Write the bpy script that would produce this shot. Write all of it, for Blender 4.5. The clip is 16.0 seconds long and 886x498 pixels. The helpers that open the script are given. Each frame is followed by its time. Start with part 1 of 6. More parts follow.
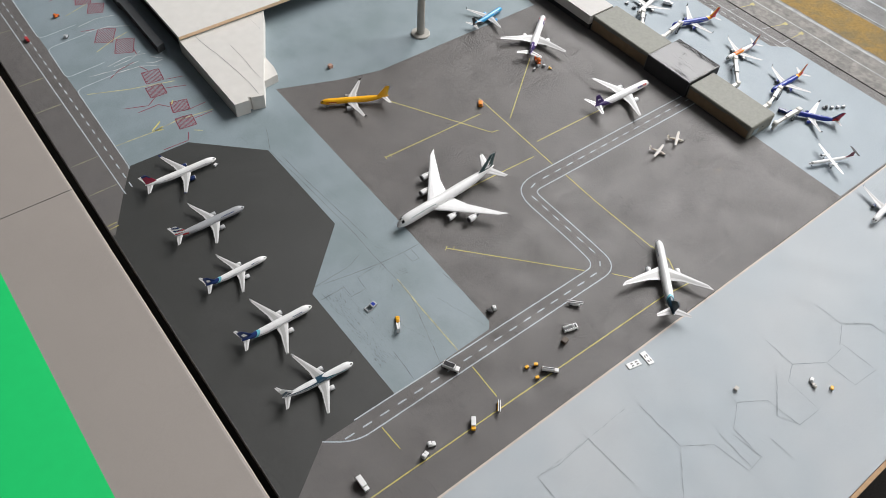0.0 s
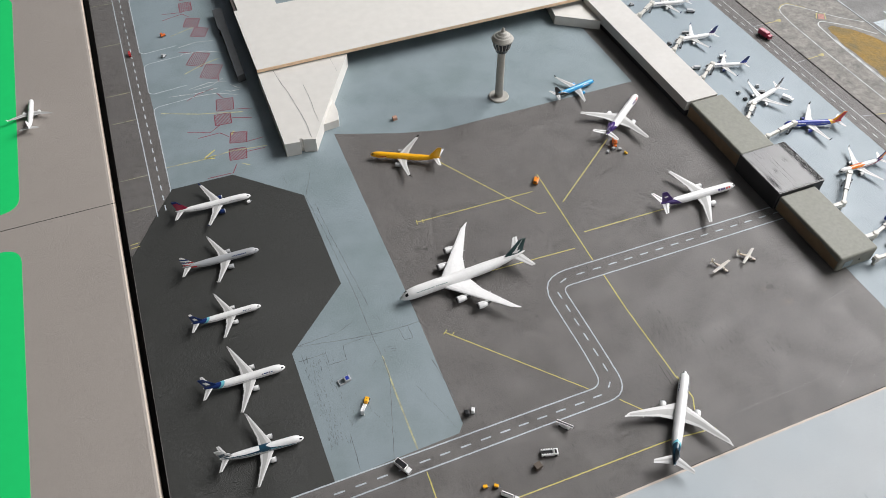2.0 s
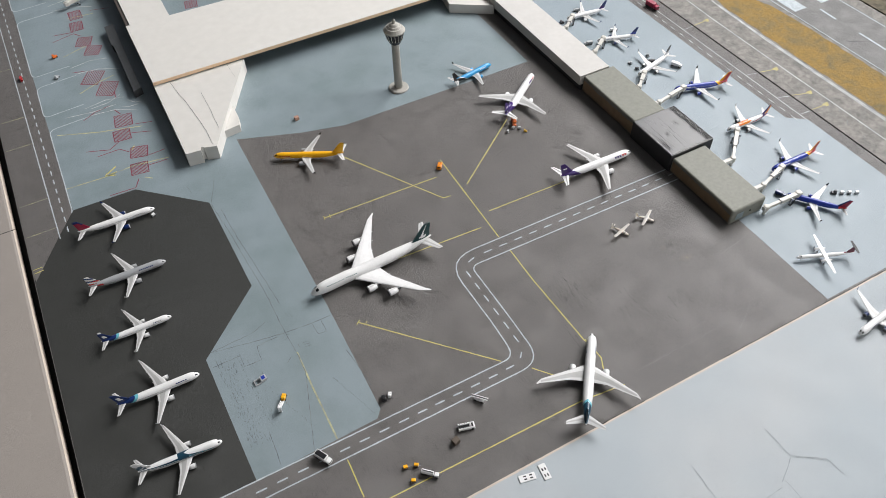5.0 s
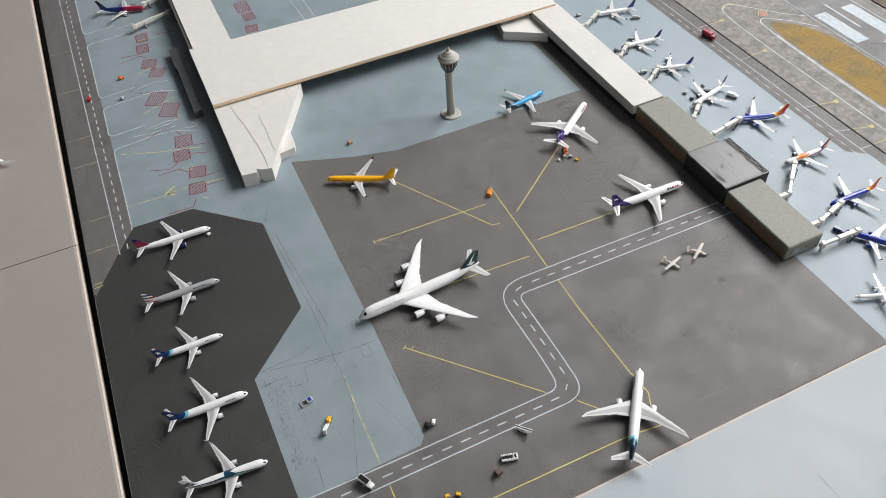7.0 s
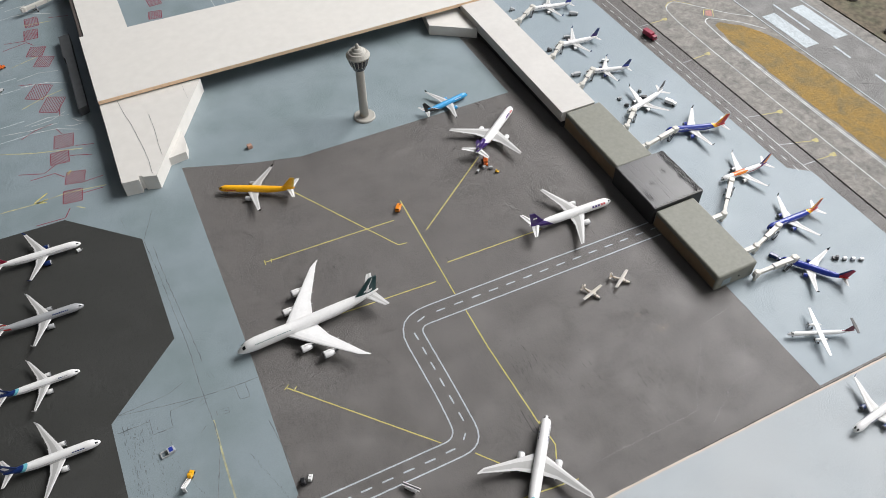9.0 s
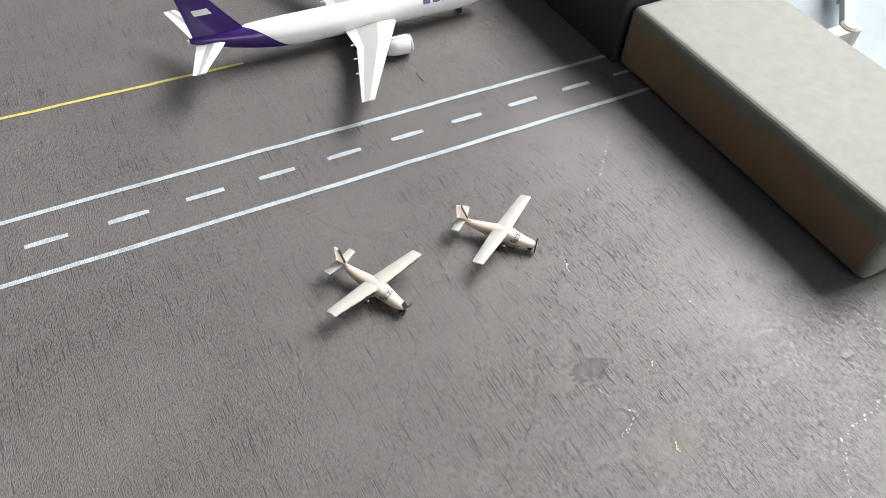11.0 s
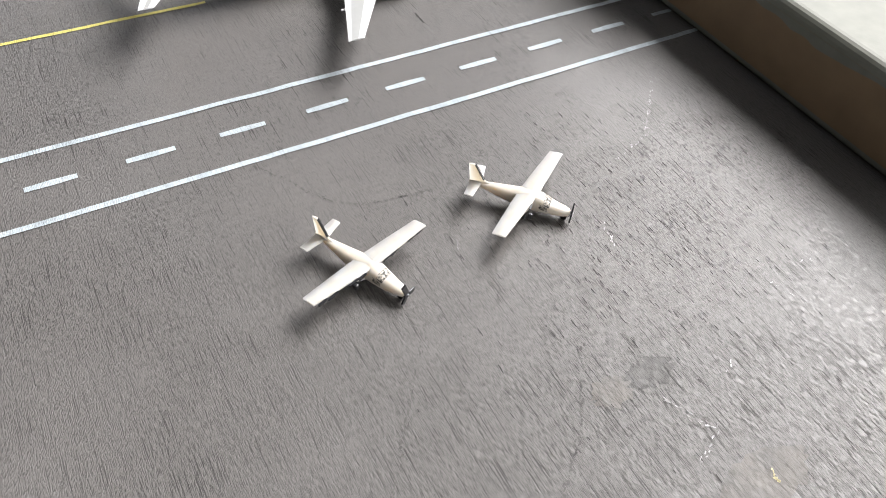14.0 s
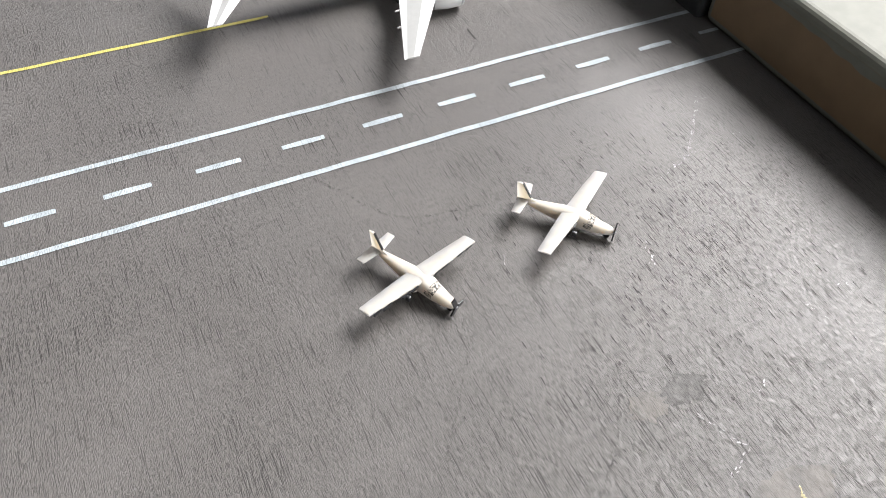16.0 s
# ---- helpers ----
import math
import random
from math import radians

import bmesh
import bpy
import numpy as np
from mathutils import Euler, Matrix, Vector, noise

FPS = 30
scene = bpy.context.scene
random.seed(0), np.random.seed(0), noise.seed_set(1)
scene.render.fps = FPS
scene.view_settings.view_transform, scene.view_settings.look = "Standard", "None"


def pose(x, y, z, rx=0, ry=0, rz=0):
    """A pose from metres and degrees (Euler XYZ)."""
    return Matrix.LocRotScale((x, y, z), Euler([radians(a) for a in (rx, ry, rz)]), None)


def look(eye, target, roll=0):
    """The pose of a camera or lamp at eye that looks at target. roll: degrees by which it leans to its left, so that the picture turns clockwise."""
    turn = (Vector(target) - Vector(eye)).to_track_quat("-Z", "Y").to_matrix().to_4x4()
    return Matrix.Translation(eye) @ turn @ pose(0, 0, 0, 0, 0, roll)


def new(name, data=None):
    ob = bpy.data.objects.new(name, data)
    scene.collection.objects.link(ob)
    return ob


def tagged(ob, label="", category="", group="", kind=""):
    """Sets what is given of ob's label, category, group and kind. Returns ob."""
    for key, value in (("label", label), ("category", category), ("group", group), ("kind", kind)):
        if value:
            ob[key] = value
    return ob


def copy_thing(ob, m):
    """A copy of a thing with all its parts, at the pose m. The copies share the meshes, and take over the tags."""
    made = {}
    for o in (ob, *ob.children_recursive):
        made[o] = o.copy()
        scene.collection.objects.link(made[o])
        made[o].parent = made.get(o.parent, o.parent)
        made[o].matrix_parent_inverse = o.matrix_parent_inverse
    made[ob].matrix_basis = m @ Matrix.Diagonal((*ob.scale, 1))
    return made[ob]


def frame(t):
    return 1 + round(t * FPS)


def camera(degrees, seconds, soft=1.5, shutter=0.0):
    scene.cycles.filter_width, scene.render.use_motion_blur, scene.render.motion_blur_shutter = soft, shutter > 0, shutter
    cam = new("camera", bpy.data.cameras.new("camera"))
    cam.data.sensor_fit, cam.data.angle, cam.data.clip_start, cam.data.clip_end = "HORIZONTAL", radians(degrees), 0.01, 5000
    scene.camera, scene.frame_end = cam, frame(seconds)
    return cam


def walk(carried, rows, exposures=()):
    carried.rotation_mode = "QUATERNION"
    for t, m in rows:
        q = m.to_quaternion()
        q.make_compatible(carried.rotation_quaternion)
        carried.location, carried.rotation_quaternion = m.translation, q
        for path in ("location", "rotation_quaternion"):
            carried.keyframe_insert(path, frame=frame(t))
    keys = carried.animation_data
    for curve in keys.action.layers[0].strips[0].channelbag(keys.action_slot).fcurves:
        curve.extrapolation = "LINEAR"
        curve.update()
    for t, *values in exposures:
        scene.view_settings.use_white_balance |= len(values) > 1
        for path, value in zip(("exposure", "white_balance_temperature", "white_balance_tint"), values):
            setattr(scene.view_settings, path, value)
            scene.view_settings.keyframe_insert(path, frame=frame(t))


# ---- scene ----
cam = camera(61.0, 16.0, soft=0.75)
PATH = [
    (0, (-0.08116, -0.25288, 0.92811), (0.33026, 0.22111, 0.14961), 4.283),
    (0.5, (-0.00428, -0.20476, 0.94254), (0.41292, 0.27118, 0.16832), 3.147),
    (1, (0.11860, -0.23336, 0.94147), (0.46574, 0.31925, 0.18377), 1.841),
    (1.5, (0.15189, -0.26044, 0.92554), (0.41564, 0.35526, 0.18301), 0.903),
    (2, (0.17972, -0.27657, 0.91056), (0.42121, 0.33487, 0.15702), -0.166),
    (2.5, (0.18871, -0.29888, 0.91716), (0.44196, 0.30713, 0.16310), -0.594),
    (3, (0.20073, -0.32118, 0.91189), (0.46203, 0.27490, 0.15267), -0.678),
    (3.5, (0.20917, -0.33825, 0.90388), (0.47788, 0.25533, 0.14529), -0.973),
    (3.7, (0.21200, -0.33900, 0.90500), (0.47963, 0.22657, 0.17984), -0.800),
    (5.8, (0.23762, -0.31941, 0.91431), (0.53922, 0.26912, 0.16419), -2.106),
    (6, (0.22453, -0.31676, 0.91848), (0.51335, 0.28312, 0.17234), -2.064),
    (6.5, (0.20669, -0.30931, 0.92300), (0.46427, 0.31543, 0.18587), -2.942),
    (7, (0.23299, -0.32194, 0.92178), (0.48588, 0.30621, 0.18594), -4.074),
    (7.5, (0.22639, -0.32350, 0.91806), (0.47723, 0.30133, 0.17869), -3.648),
    (8, (0.22416, -0.34580, 0.92327), (0.44674, 0.27606, 0.17243), -2.060),
    (8.5, (0.27130, -0.34670, 0.92154), (0.50158, 0.27267, 0.17097), -2.092),
    (9, (0.38255, -0.24898, 0.86366), (0.66364, 0.34846, 0.11262), -0.868),
    (9.3, (0.48778, -0.11386, 0.77394), (0.80945, 0.44104, 0.00672), 1.981),
    (9.5, (0.58677, -0.03271, 0.70299), (0.89867, 0.48291, -0.09503), 2.739),
    (10, (0.72310, 0.07514, 0.43295), (1.05118, 0.52873, -0.39567), 8.111),
    (10.2, (0.75893, 0.08818, 0.33514), (1.10475, 0.56513, -0.47290), 9.160),
    (12.3, (0.80950, 0.13700, 0.16780), (1.13300, 0.72250, -0.57570), 1.850),
    (12.5, (0.81064, 0.13746, 0.16778), (1.13467, 0.71319, -0.58291), 2.189),
    (13, (0.80661, 0.14033, 0.16144), (1.14036, 0.70365, -0.59440), 3.119),
    (13.5, (0.81162, 0.14854, 0.15342), (1.16190, 0.69994, -0.60372), 3.941),
    (14, (0.81052, 0.14798, 0.15752), (1.16092, 0.69747, -0.60095), 4.804),
    (14.5, (0.80791, 0.14358, 0.15891), (1.14586, 0.69396, -0.60456), 4.339),
    (15, (0.81147, 0.15043, 0.16084), (1.13837, 0.69890, -0.60879), 3.688),
    (15.5, (0.81012, 0.14933, 0.17033), (1.12997, 0.70278, -0.59869), 4.032),
    (16, (0.80604, 0.14784, 0.17119), (1.10757, 0.70975, -0.59910), 3.078),
]
walk(cam, [(t, look(eye, target, roll)) for t, eye, target, roll in PATH], [(0, -0.08), (9.0, -0.06), (9.5, -0.13), (10.0, 0.21), (10.2, 0.28), (12.3, 0.72), (16, 0.72)])

# ---------------------------------------------------------------- light
world = bpy.data.worlds.new("sky")
scene.world = world
world.use_nodes = True
wn = world.node_tree.nodes
sky = wn.new("ShaderNodeTexSky")
sky.sky_type, sky.sun_disc = "NISHITA", False
sky.sun_elevation, sky.sun_rotation = radians(40), radians(90)
world.node_tree.links.new(sky.outputs[0], wn["Background"].inputs[0])
wn["Background"].inputs[1].default_value = 0.12


def window_light(name, eye, target, sx, sy, power, colour):
    data = bpy.data.lights.new(name, "AREA")
    data.shape, data.size, data.size_y, data.energy, data.color = "RECTANGLE", sx, sy, power, colour
    ob = new(name, data)
    ob.matrix_world = look(eye, target)
    return ob


window_light("window_daylight_east", (3.38, 1.2, 2.85), (1.4, 1.2, 2.85), 3.0, 2.6, 385, (1.0, 0.985, 0.98))
window_light("window_daylight_north", (0.9, 4.88, 2.3), (0.85, 2.0, 1.0), 2.4, 1.3, 4, (0.95, 0.98, 1.0))
# Added fill with no known window, brightens the south-facing sides.
window_light("south_fill", (1.7, -2.28, 1.15), (1.6, 0.45, 0.9), 2.6, 1.0, 28, (1.0, 0.97, 0.94))

# ---------------------------------------------------------------- materials


def material(name, colour, rough=0.5, metal=0.0, vary=0.08, scale=60.0, stretch=(1, 1, 1), bump=0.0, spot=0.0, spot_colour=None, spot_scale=8.0, bump_scale=None, coat=0.0):
    """A painted or raw surface: base colour with fine grain and broad stains, and a fine relief."""
    m = bpy.data.materials.new(name)
    m.use_nodes = True
    nt = m.node_tree
    n, ln = nt.nodes, nt.links
    b = n["Principled BSDF"]
    b.inputs["Roughness"].default_value = rough
    b.inputs["Metallic"].default_value = metal
    b.inputs["Coat Weight"].default_value = coat
    tc = n.new("ShaderNodeTexCoord")
    mp = n.new("ShaderNodeMapping")
    mp.inputs["Scale"].default_value = stretch
    ln.new(tc.outputs["Object"], mp.inputs[0])
    fine = n.new("ShaderNodeTexNoise")
    fine.inputs["Scale"].default_value = scale
    fine.inputs["Detail"].default_value = 6
    ln.new(mp.outputs[0], fine.inputs["Vector"])
    broad = n.new("ShaderNodeTexNoise")
    broad.inputs["Scale"].default_value = spot_scale
    broad.inputs["Detail"].default_value = 5
    ln.new(tc.outputs["Object"], broad.inputs["Vector"])
    ramp = n.new("ShaderNodeMapRange")
    ramp.inputs["From Min"].default_value, ramp.inputs["From Max"].default_value = 0.3, 0.7
    ramp.inputs["To Min"].default_value, ramp.inputs["To Max"].default_value = 1 - vary, 1 + vary
    ln.new(fine.outputs["Fac"], ramp.inputs["Value"])
    mul = n.new("ShaderNodeMix")
    mul.data_type, mul.blend_type = "RGBA", "MULTIPLY"
    mul.inputs["Factor"].default_value = 1.0
    ln.new(ramp.outputs[0], mul.inputs[7])
    if spot > 0:
        sp = n.new("ShaderNodeMapRange")
        sp.inputs["From Min"].default_value, sp.inputs["From Max"].default_value = 0.42, 0.68
        sp.inputs["To Min"].default_value, sp.inputs["To Max"].default_value = 0.0, spot
        ln.new(broad.outputs["Fac"], sp.inputs["Value"])
        mx = n.new("ShaderNodeMix")
        mx.data_type = "RGBA"
        mx.inputs[6].default_value = (*colour, 1)
        mx.inputs[7].default_value = (*(spot_colour or [c * 0.7 for c in colour]), 1)
        ln.new(sp.outputs[0], mx.inputs["Factor"])
        ln.new(mx.outputs[2], mul.inputs[6])
    else:
        mul.inputs[6].default_value = (*colour, 1)
    ln.new(mul.outputs[2], b.inputs["Base Color"])
    if bump > 0:
        bp = n.new("ShaderNodeBump")
        bp.inputs["Strength"].default_value = 1.0
        bp.inputs["Distance"].default_value = bump
        src = fine
        if bump_scale:
            src = n.new("ShaderNodeTexNoise")
            src.inputs["Scale"].default_value = bump_scale
            src.inputs["Detail"].default_value = 4
            ln.new(mp.outputs[0], src.inputs["Vector"])
        ln.new(src.outputs["Fac"], bp.inputs["Height"])
        ln.new(bp.outputs[0], b.inputs["Normal"])
    return m


def board_paint(name, colour, stain, rough=0.4, pit=0.78, depth=0.0001, stain_scale=5.0, stain_amount=0.5, streak_vary=0.13):
    """Paint on coarse plywood: short dark crevices along the grain, fine ripple, broad stains and scuffs."""
    m = material(name, colour, rough, vary=streak_vary, scale=2400, stretch=(1.7, 0.3, 1), spot=stain_amount, spot_colour=stain, spot_scale=stain_scale)
    nt = m.node_tree
    n, ln = nt.nodes, nt.links
    b = n["Principled BSDF"]
    base = b.inputs["Base Color"].links[0].from_socket
    tc = n.new("ShaderNodeTexCoord")
    heights, masks = [], []
    for sc, lo, hi, top in (((5600, 460, 1), 0.49, 0.61, 0.68), ((3000, 68, 1), 0.6, 0.65, 1.0)):
        mp = n.new("ShaderNodeMapping")
        mp.inputs["Scale"].default_value = sc
        ln.new(tc.outputs["Object"], mp.inputs[0])
        nz = n.new("ShaderNodeTexNoise")
        nz.inputs["Scale"].default_value = 1.0
        nz.inputs["Detail"].default_value = 2
        nz.inputs["Distortion"].default_value = 0.12
        ln.new(mp.outputs[0], nz.inputs["Vector"])
        r = n.new("ShaderNodeMapRange")
        r.inputs["From Min"].default_value, r.inputs["From Max"].default_value = lo, hi
        r.inputs["To Max"].default_value = top
        ln.new(nz.outputs["Fac"], r.inputs["Value"])
        masks.append(r.outputs[0])
        heights.append(nz.outputs["Fac"])
    where = n.new("ShaderNodeTexNoise")
    where.inputs["Scale"].default_value = 22
    where.inputs["Detail"].default_value = 3
    ln.new(tc.outputs["Object"], where.inputs["Vector"])
    wr = n.new("ShaderNodeMapRange")
    wr.inputs["From Min"].default_value, wr.inputs["From Max"].default_value = 0.3, 0.65
    wr.inputs["To Min"].default_value = 0.4
    ln.new(where.outputs["Fac"], wr.inputs["Value"])
    both = n.new("ShaderNodeMath")
    both.operation = "MAXIMUM"
    ln.new(masks[0], both.inputs[0])
    ln.new(masks[1], both.inputs[1])
    fine_part = n.new("ShaderNodeMath")
    fine_part.operation = "MULTIPLY"
    ln.new(both.outputs[0], fine_part.inputs[0])
    ln.new(wr.outputs[0], fine_part.inputs[1])
    # open grain in scattered patches
    gates = []
    for sc, lo, hi in (((900, 75, 1), 0.6, 0.67), ((8, 6, 1), 0.5, 0.62)):
        mp = n.new("ShaderNodeMapping")
        mp.inputs["Scale"].default_value = sc
        ln.new(tc.outputs["Object"], mp.inputs[0])
        nz = n.new("ShaderNodeTexNoise")
        nz.inputs["Scale"].default_value = 1.0
        nz.inputs["Detail"].default_value = 2
        ln.new(mp.outputs[0], nz.inputs["Vector"])
        r = n.new("ShaderNodeMapRange")
        r.inputs["From Min"].default_value, r.inputs["From Max"].default_value = lo, hi
        r.inputs["To Max"].default_value = 0.45
        ln.new(nz.outputs["Fac"], r.inputs["Value"])
        gates.append(r.outputs[0])
    patchy = n.new("ShaderNodeMath")
    patchy.operation = "MULTIPLY"
    ln.new(gates[0], patchy.inputs[0])
    ln.new(gates[1], patchy.inputs[1])
    seen = n.new("ShaderNodeMath")
    seen.operation = "MAXIMUM"
    ln.new(fine_part.outputs[0], seen.inputs[0])
    ln.new(patchy.outputs[0], seen.inputs[1])
    amount = n.new("ShaderNodeMath")
    amount.operation = "MULTIPLY"
    amount.inputs[1].default_value = pit
    ln.new(seen.outputs[0], amount.inputs[0])
    mx = n.new("ShaderNodeMix")
    mx.data_type = "RGBA"
    mx.inputs[7].default_value = (*[c * 0.2 for c in colour], 1)
    ln.new(amount.outputs[0], mx.inputs["Factor"])
    ln.new(base, mx.inputs[6])
    ln.new(mx.outputs[2], b.inputs["Base Color"])
    dull = n.new("ShaderNodeMath")
    dull.operation = "MULTIPLY_ADD"
    dull.inputs[1].default_value, dull.inputs[2].default_value = 0.3, rough
    ln.new(seen.outputs[0], dull.inputs[0])
    ln.new(dull.outputs[0], b.inputs["Roughness"])
    ripple = n.new("ShaderNodeMath")
    ripple.operation = "MULTIPLY_ADD"
    ripple.inputs[1].default_value = -1.6
    swell = n.new("ShaderNodeMath")
    swell.operation = "MULTIPLY"
    swell.inputs[1].default_value = 0.2
    ln.new(heights[0], swell.inputs[0])
    ln.new(seen.outputs[0], ripple.inputs[0])
    ln.new(swell.outputs[0], ripple.inputs[2])
    bp = n.new("ShaderNodeBump")
    bp.inputs["Distance"].default_value = depth
    ln.new(ripple.outputs[0], bp.inputs["Height"])
    ln.new(bp.outputs[0], b.inputs["Normal"])
    return m


ASPHALT = board_paint("asphalt_grey_paint", (0.152, 0.143, 0.136), (0.176, 0.167, 0.16), 0.37, 0.82, 0.0002, streak_vary=0.24)
DARK = board_paint("dark_grey_paint", (0.036, 0.037, 0.034), (0.045, 0.046, 0.043), 0.5, 0.4, 0.00005, 7)
CONCRETE = board_paint("blue_grey_paint", (0.235, 0.288, 0.312), (0.188, 0.24, 0.25), 0.46, 0.16, 0.00004, 11, 0.85)
TAUPE = board_paint("taupe_board_paint", (0.325, 0.293, 0.266), (0.295, 0.265, 0.24), 0.6, 0.1, 0.00004, 3)
PALE = board_paint("pale_blue_board_paint", (0.40, 0.445, 0.475), (0.46, 0.485, 0.50), 0.62, 0.12, 0.00005, 4, 0.8)
GREEN = material("bright_green_paint", (0.006, 0.6, 0.15), 0.6, vary=0.02, scale=50)
FIELD = material("mottled_airfield_grey", (0.225, 0.213, 0.194), 0.72, vary=0.36, scale=90, bump=0.0008, spot=1.0, spot_colour=(0.13, 0.126, 0.118), spot_scale=34)
OCHRE = material("ochre_grass_flock", (0.28, 0.178, 0.048), 0.9, vary=0.4, scale=260, bump=0.0008, spot=0.95, spot_colour=(0.15, 0.125, 0.07), spot_scale=20)
for printed in (FIELD, OCHRE):
    for node in printed.node_tree.nodes:
        if node.type == "TEX_NOISE":
            node.inputs["Detail"].default_value, node.inputs["Roughness"].default_value = 9, 0.72
            node.inputs["Distortion"].default_value = 0.6
WHITE_LINE = board_paint("white_line_paint", (0.52, 0.575, 0.61), (0.4, 0.455, 0.485), 0.6, 0.35, 0.00012, 160, 0.9)
DIM_WHITE = material("worn_white_line_paint", (0.56, 0.58, 0.58), 0.6, vary=0.25, scale=200, spot=0.9, spot_colour=(0.25, 0.28, 0.3), spot_scale=60)
OCHRE_LINE = material("ochre_line_paint", (0.5, 0.42, 0.13), 0.6, vary=0.2, scale=160, spot=0.8, spot_colour=(0.3, 0.27, 0.16), spot_scale=60)
YELLOW_LINE = board_paint("yellow_line_paint", (0.63, 0.56, 0.15), (0.54, 0.49, 0.18), 0.6, 0.3, 0.0001, 120, 0.8)
DIM_YELLOW = material("worn_yellow_line_paint", (0.44, 0.43, 0.24), 0.6, vary=0.2, scale=160, spot=0.95, spot_colour=(0.24, 0.26, 0.24), spot_scale=60)
RED_INK = material("red_ink", (0.23, 0.035, 0.06), 0.7, vary=0.2, scale=200, spot=0.4, spot_colour=(0.25, 0.12, 0.145), spot_scale=60)
PENCIL = material("pencil_grey", (0.11, 0.125, 0.135), 0.7, vary=0.25, scale=300, spot=0.7, spot_colour=(0.27, 0.3, 0.31), spot_scale=70)
FAINT = material("faint_pencil", (0.27, 0.3, 0.315), 0.7, vary=0.2, scale=300, spot=0.75, spot_colour=(0.43, 0.47, 0.49), spot_scale=60)
CHALK = material("chalk_scratch", (0.36, 0.355, 0.35), 0.6, vary=0.3, scale=900, spot=1.0, spot_colour=(0.14, 0.132, 0.126), spot_scale=420)
WORN = board_paint("worn_bare_patch", (0.175, 0.16, 0.145), (0.145, 0.136, 0.128), 0.46, 0.4, 0.00015, 180, 1.0)
SOOT = board_paint("sooty_stain", (0.1, 0.095, 0.09), (0.138, 0.129, 0.123), 0.46, 0.6, 0.0002, 240, 1.0)
CREAM_EDGE = material("cream_board_edge", (0.6, 0.52, 0.44), 0.6, vary=0.1, scale=120, stretch=(8, 1, 8), bump=0.0001, spot=0.5, spot_colour=(0.42, 0.36, 0.31), spot_scale=30)
CRACK = material("grain_crack_dark", (0.05, 0.047, 0.045), 0.8, vary=0.3, scale=500, spot=0.6, spot_colour=(0.11, 0.104, 0.1), spot_scale=200)
SEAM = material("black_gap", (0.008, 0.007, 0.006), 0.9, vary=0.1)
BOARD_EDGE = material("raw_plywood_edge", (0.42, 0.25, 0.12), 0.6, vary=0.15, scale=200, stretch=(1, 1, 8), bump=0.0002)
CARD = material("white_terminal_card", (0.61, 0.595, 0.562), 0.8, vary=0.03, scale=60, bump=0.0001, spot=0.2, spot_colour=(0.63, 0.6, 0.56), spot_scale=9)
PIER_PAINT = material("off_white_pier_paint", (0.58, 0.565, 0.54), 0.7, vary=0.03, scale=90, bump=0.0001, spot=0.5, spot_colour=(0.52, 0.505, 0.48), spot_scale=14)
CARD_EDGE = material("peach_wood_edge", (0.8, 0.57, 0.38), 0.6, vary=0.1, scale=160, stretch=(1, 8, 8))
OLIVE = material("olive_grey_block_paint", (0.2, 0.202, 0.17), 0.6, vary=0.08, scale=160, bump=0.0003, spot=0.6, spot_colour=(0.19, 0.193, 0.158), spot_scale=30, bump_scale=110)
BROWN_SIDE = material("brown_block_side", (0.27, 0.185, 0.11), 0.6, vary=0.15, scale=80, spot=0.5, spot_scale=20, bump=0.0002)
CHARCOAL = material("charcoal_wood_block", (0.036, 0.035, 0.036), 0.36, vary=0.1, scale=55, stretch=(9, 1, 9), bump=0.00003, spot=0.6, spot_scale=40)
# Near-black: shade below the roofs put into the wall colour; also black block sides.
SHADE_WALL = material("shade_wall_black_side", (0.03, 0.031, 0.033), 0.6, vary=0.1)
SLATE = material("slate_bar_paint", (0.045, 0.048, 0.05), 0.6, vary=0.15, scale=90)
UMBER = material("umber_edge_wood", (0.07, 0.058, 0.05), 0.6, vary=0.2, scale=120)
TOWER_GREY = material("tower_warm_grey", (0.38, 0.365, 0.33), 0.5, vary=0.05, scale=200, bump=0.0001)
TOWER_GLASS = material("tower_dark_glazing", (0.03, 0.03, 0.035), 0.25, vary=0.1)


def paint(name, r, g, b, rough=0.32):
    return material(name, (r, g, b), rough, vary=0.03, scale=400, spot=0.15, spot_scale=120, coat=0.15)


P_WHITE = paint("model_white", 0.82, 0.82, 0.815)
P_GREY = paint("model_light_grey", 0.45, 0.46, 0.47)
P_PANEL = paint("wing_panel_grey", 0.42, 0.42, 0.41, 0.4)
P_WING = paint("wing_pale_grey", 0.6, 0.6, 0.595, 0.38)
P_SILVER = paint("model_silver", 0.36, 0.37, 0.385)
P_BLACK = paint("model_black", 0.015, 0.015, 0.017)
P_MATT = paint("matt_black", 0.02, 0.02, 0.022, 0.65)
P_NAVY = paint("model_navy", 0.01, 0.03, 0.13)
P_TEAL = paint("model_dark_teal", 0.006, 0.05, 0.055)
P_DTEAL = paint("model_deep_blue_teal", 0.01, 0.05, 0.085)
P_AQUA = paint("model_aqua", 0.16, 0.5, 0.6)
P_ROYAL = paint("model_royal_blue", 0.02, 0.045, 0.32)
P_SKY = paint("model_sky_blue", 0.045, 0.33, 0.66)
P_RED = paint("model_red", 0.5, 0.03, 0.03)
P_CRIMSON = paint("model_crimson", 0.3, 0.012, 0.045)
P_ORANGE = paint("model_orange", 0.75, 0.16, 0.02)
P_AMBER = paint("model_amber_yellow", 0.95, 0.47, 0.015)
P_YELLOW = paint("model_yellow", 0.78, 0.45, 0.02)
P_PURPLE = paint("model_purple", 0.035, 0.008, 0.13)
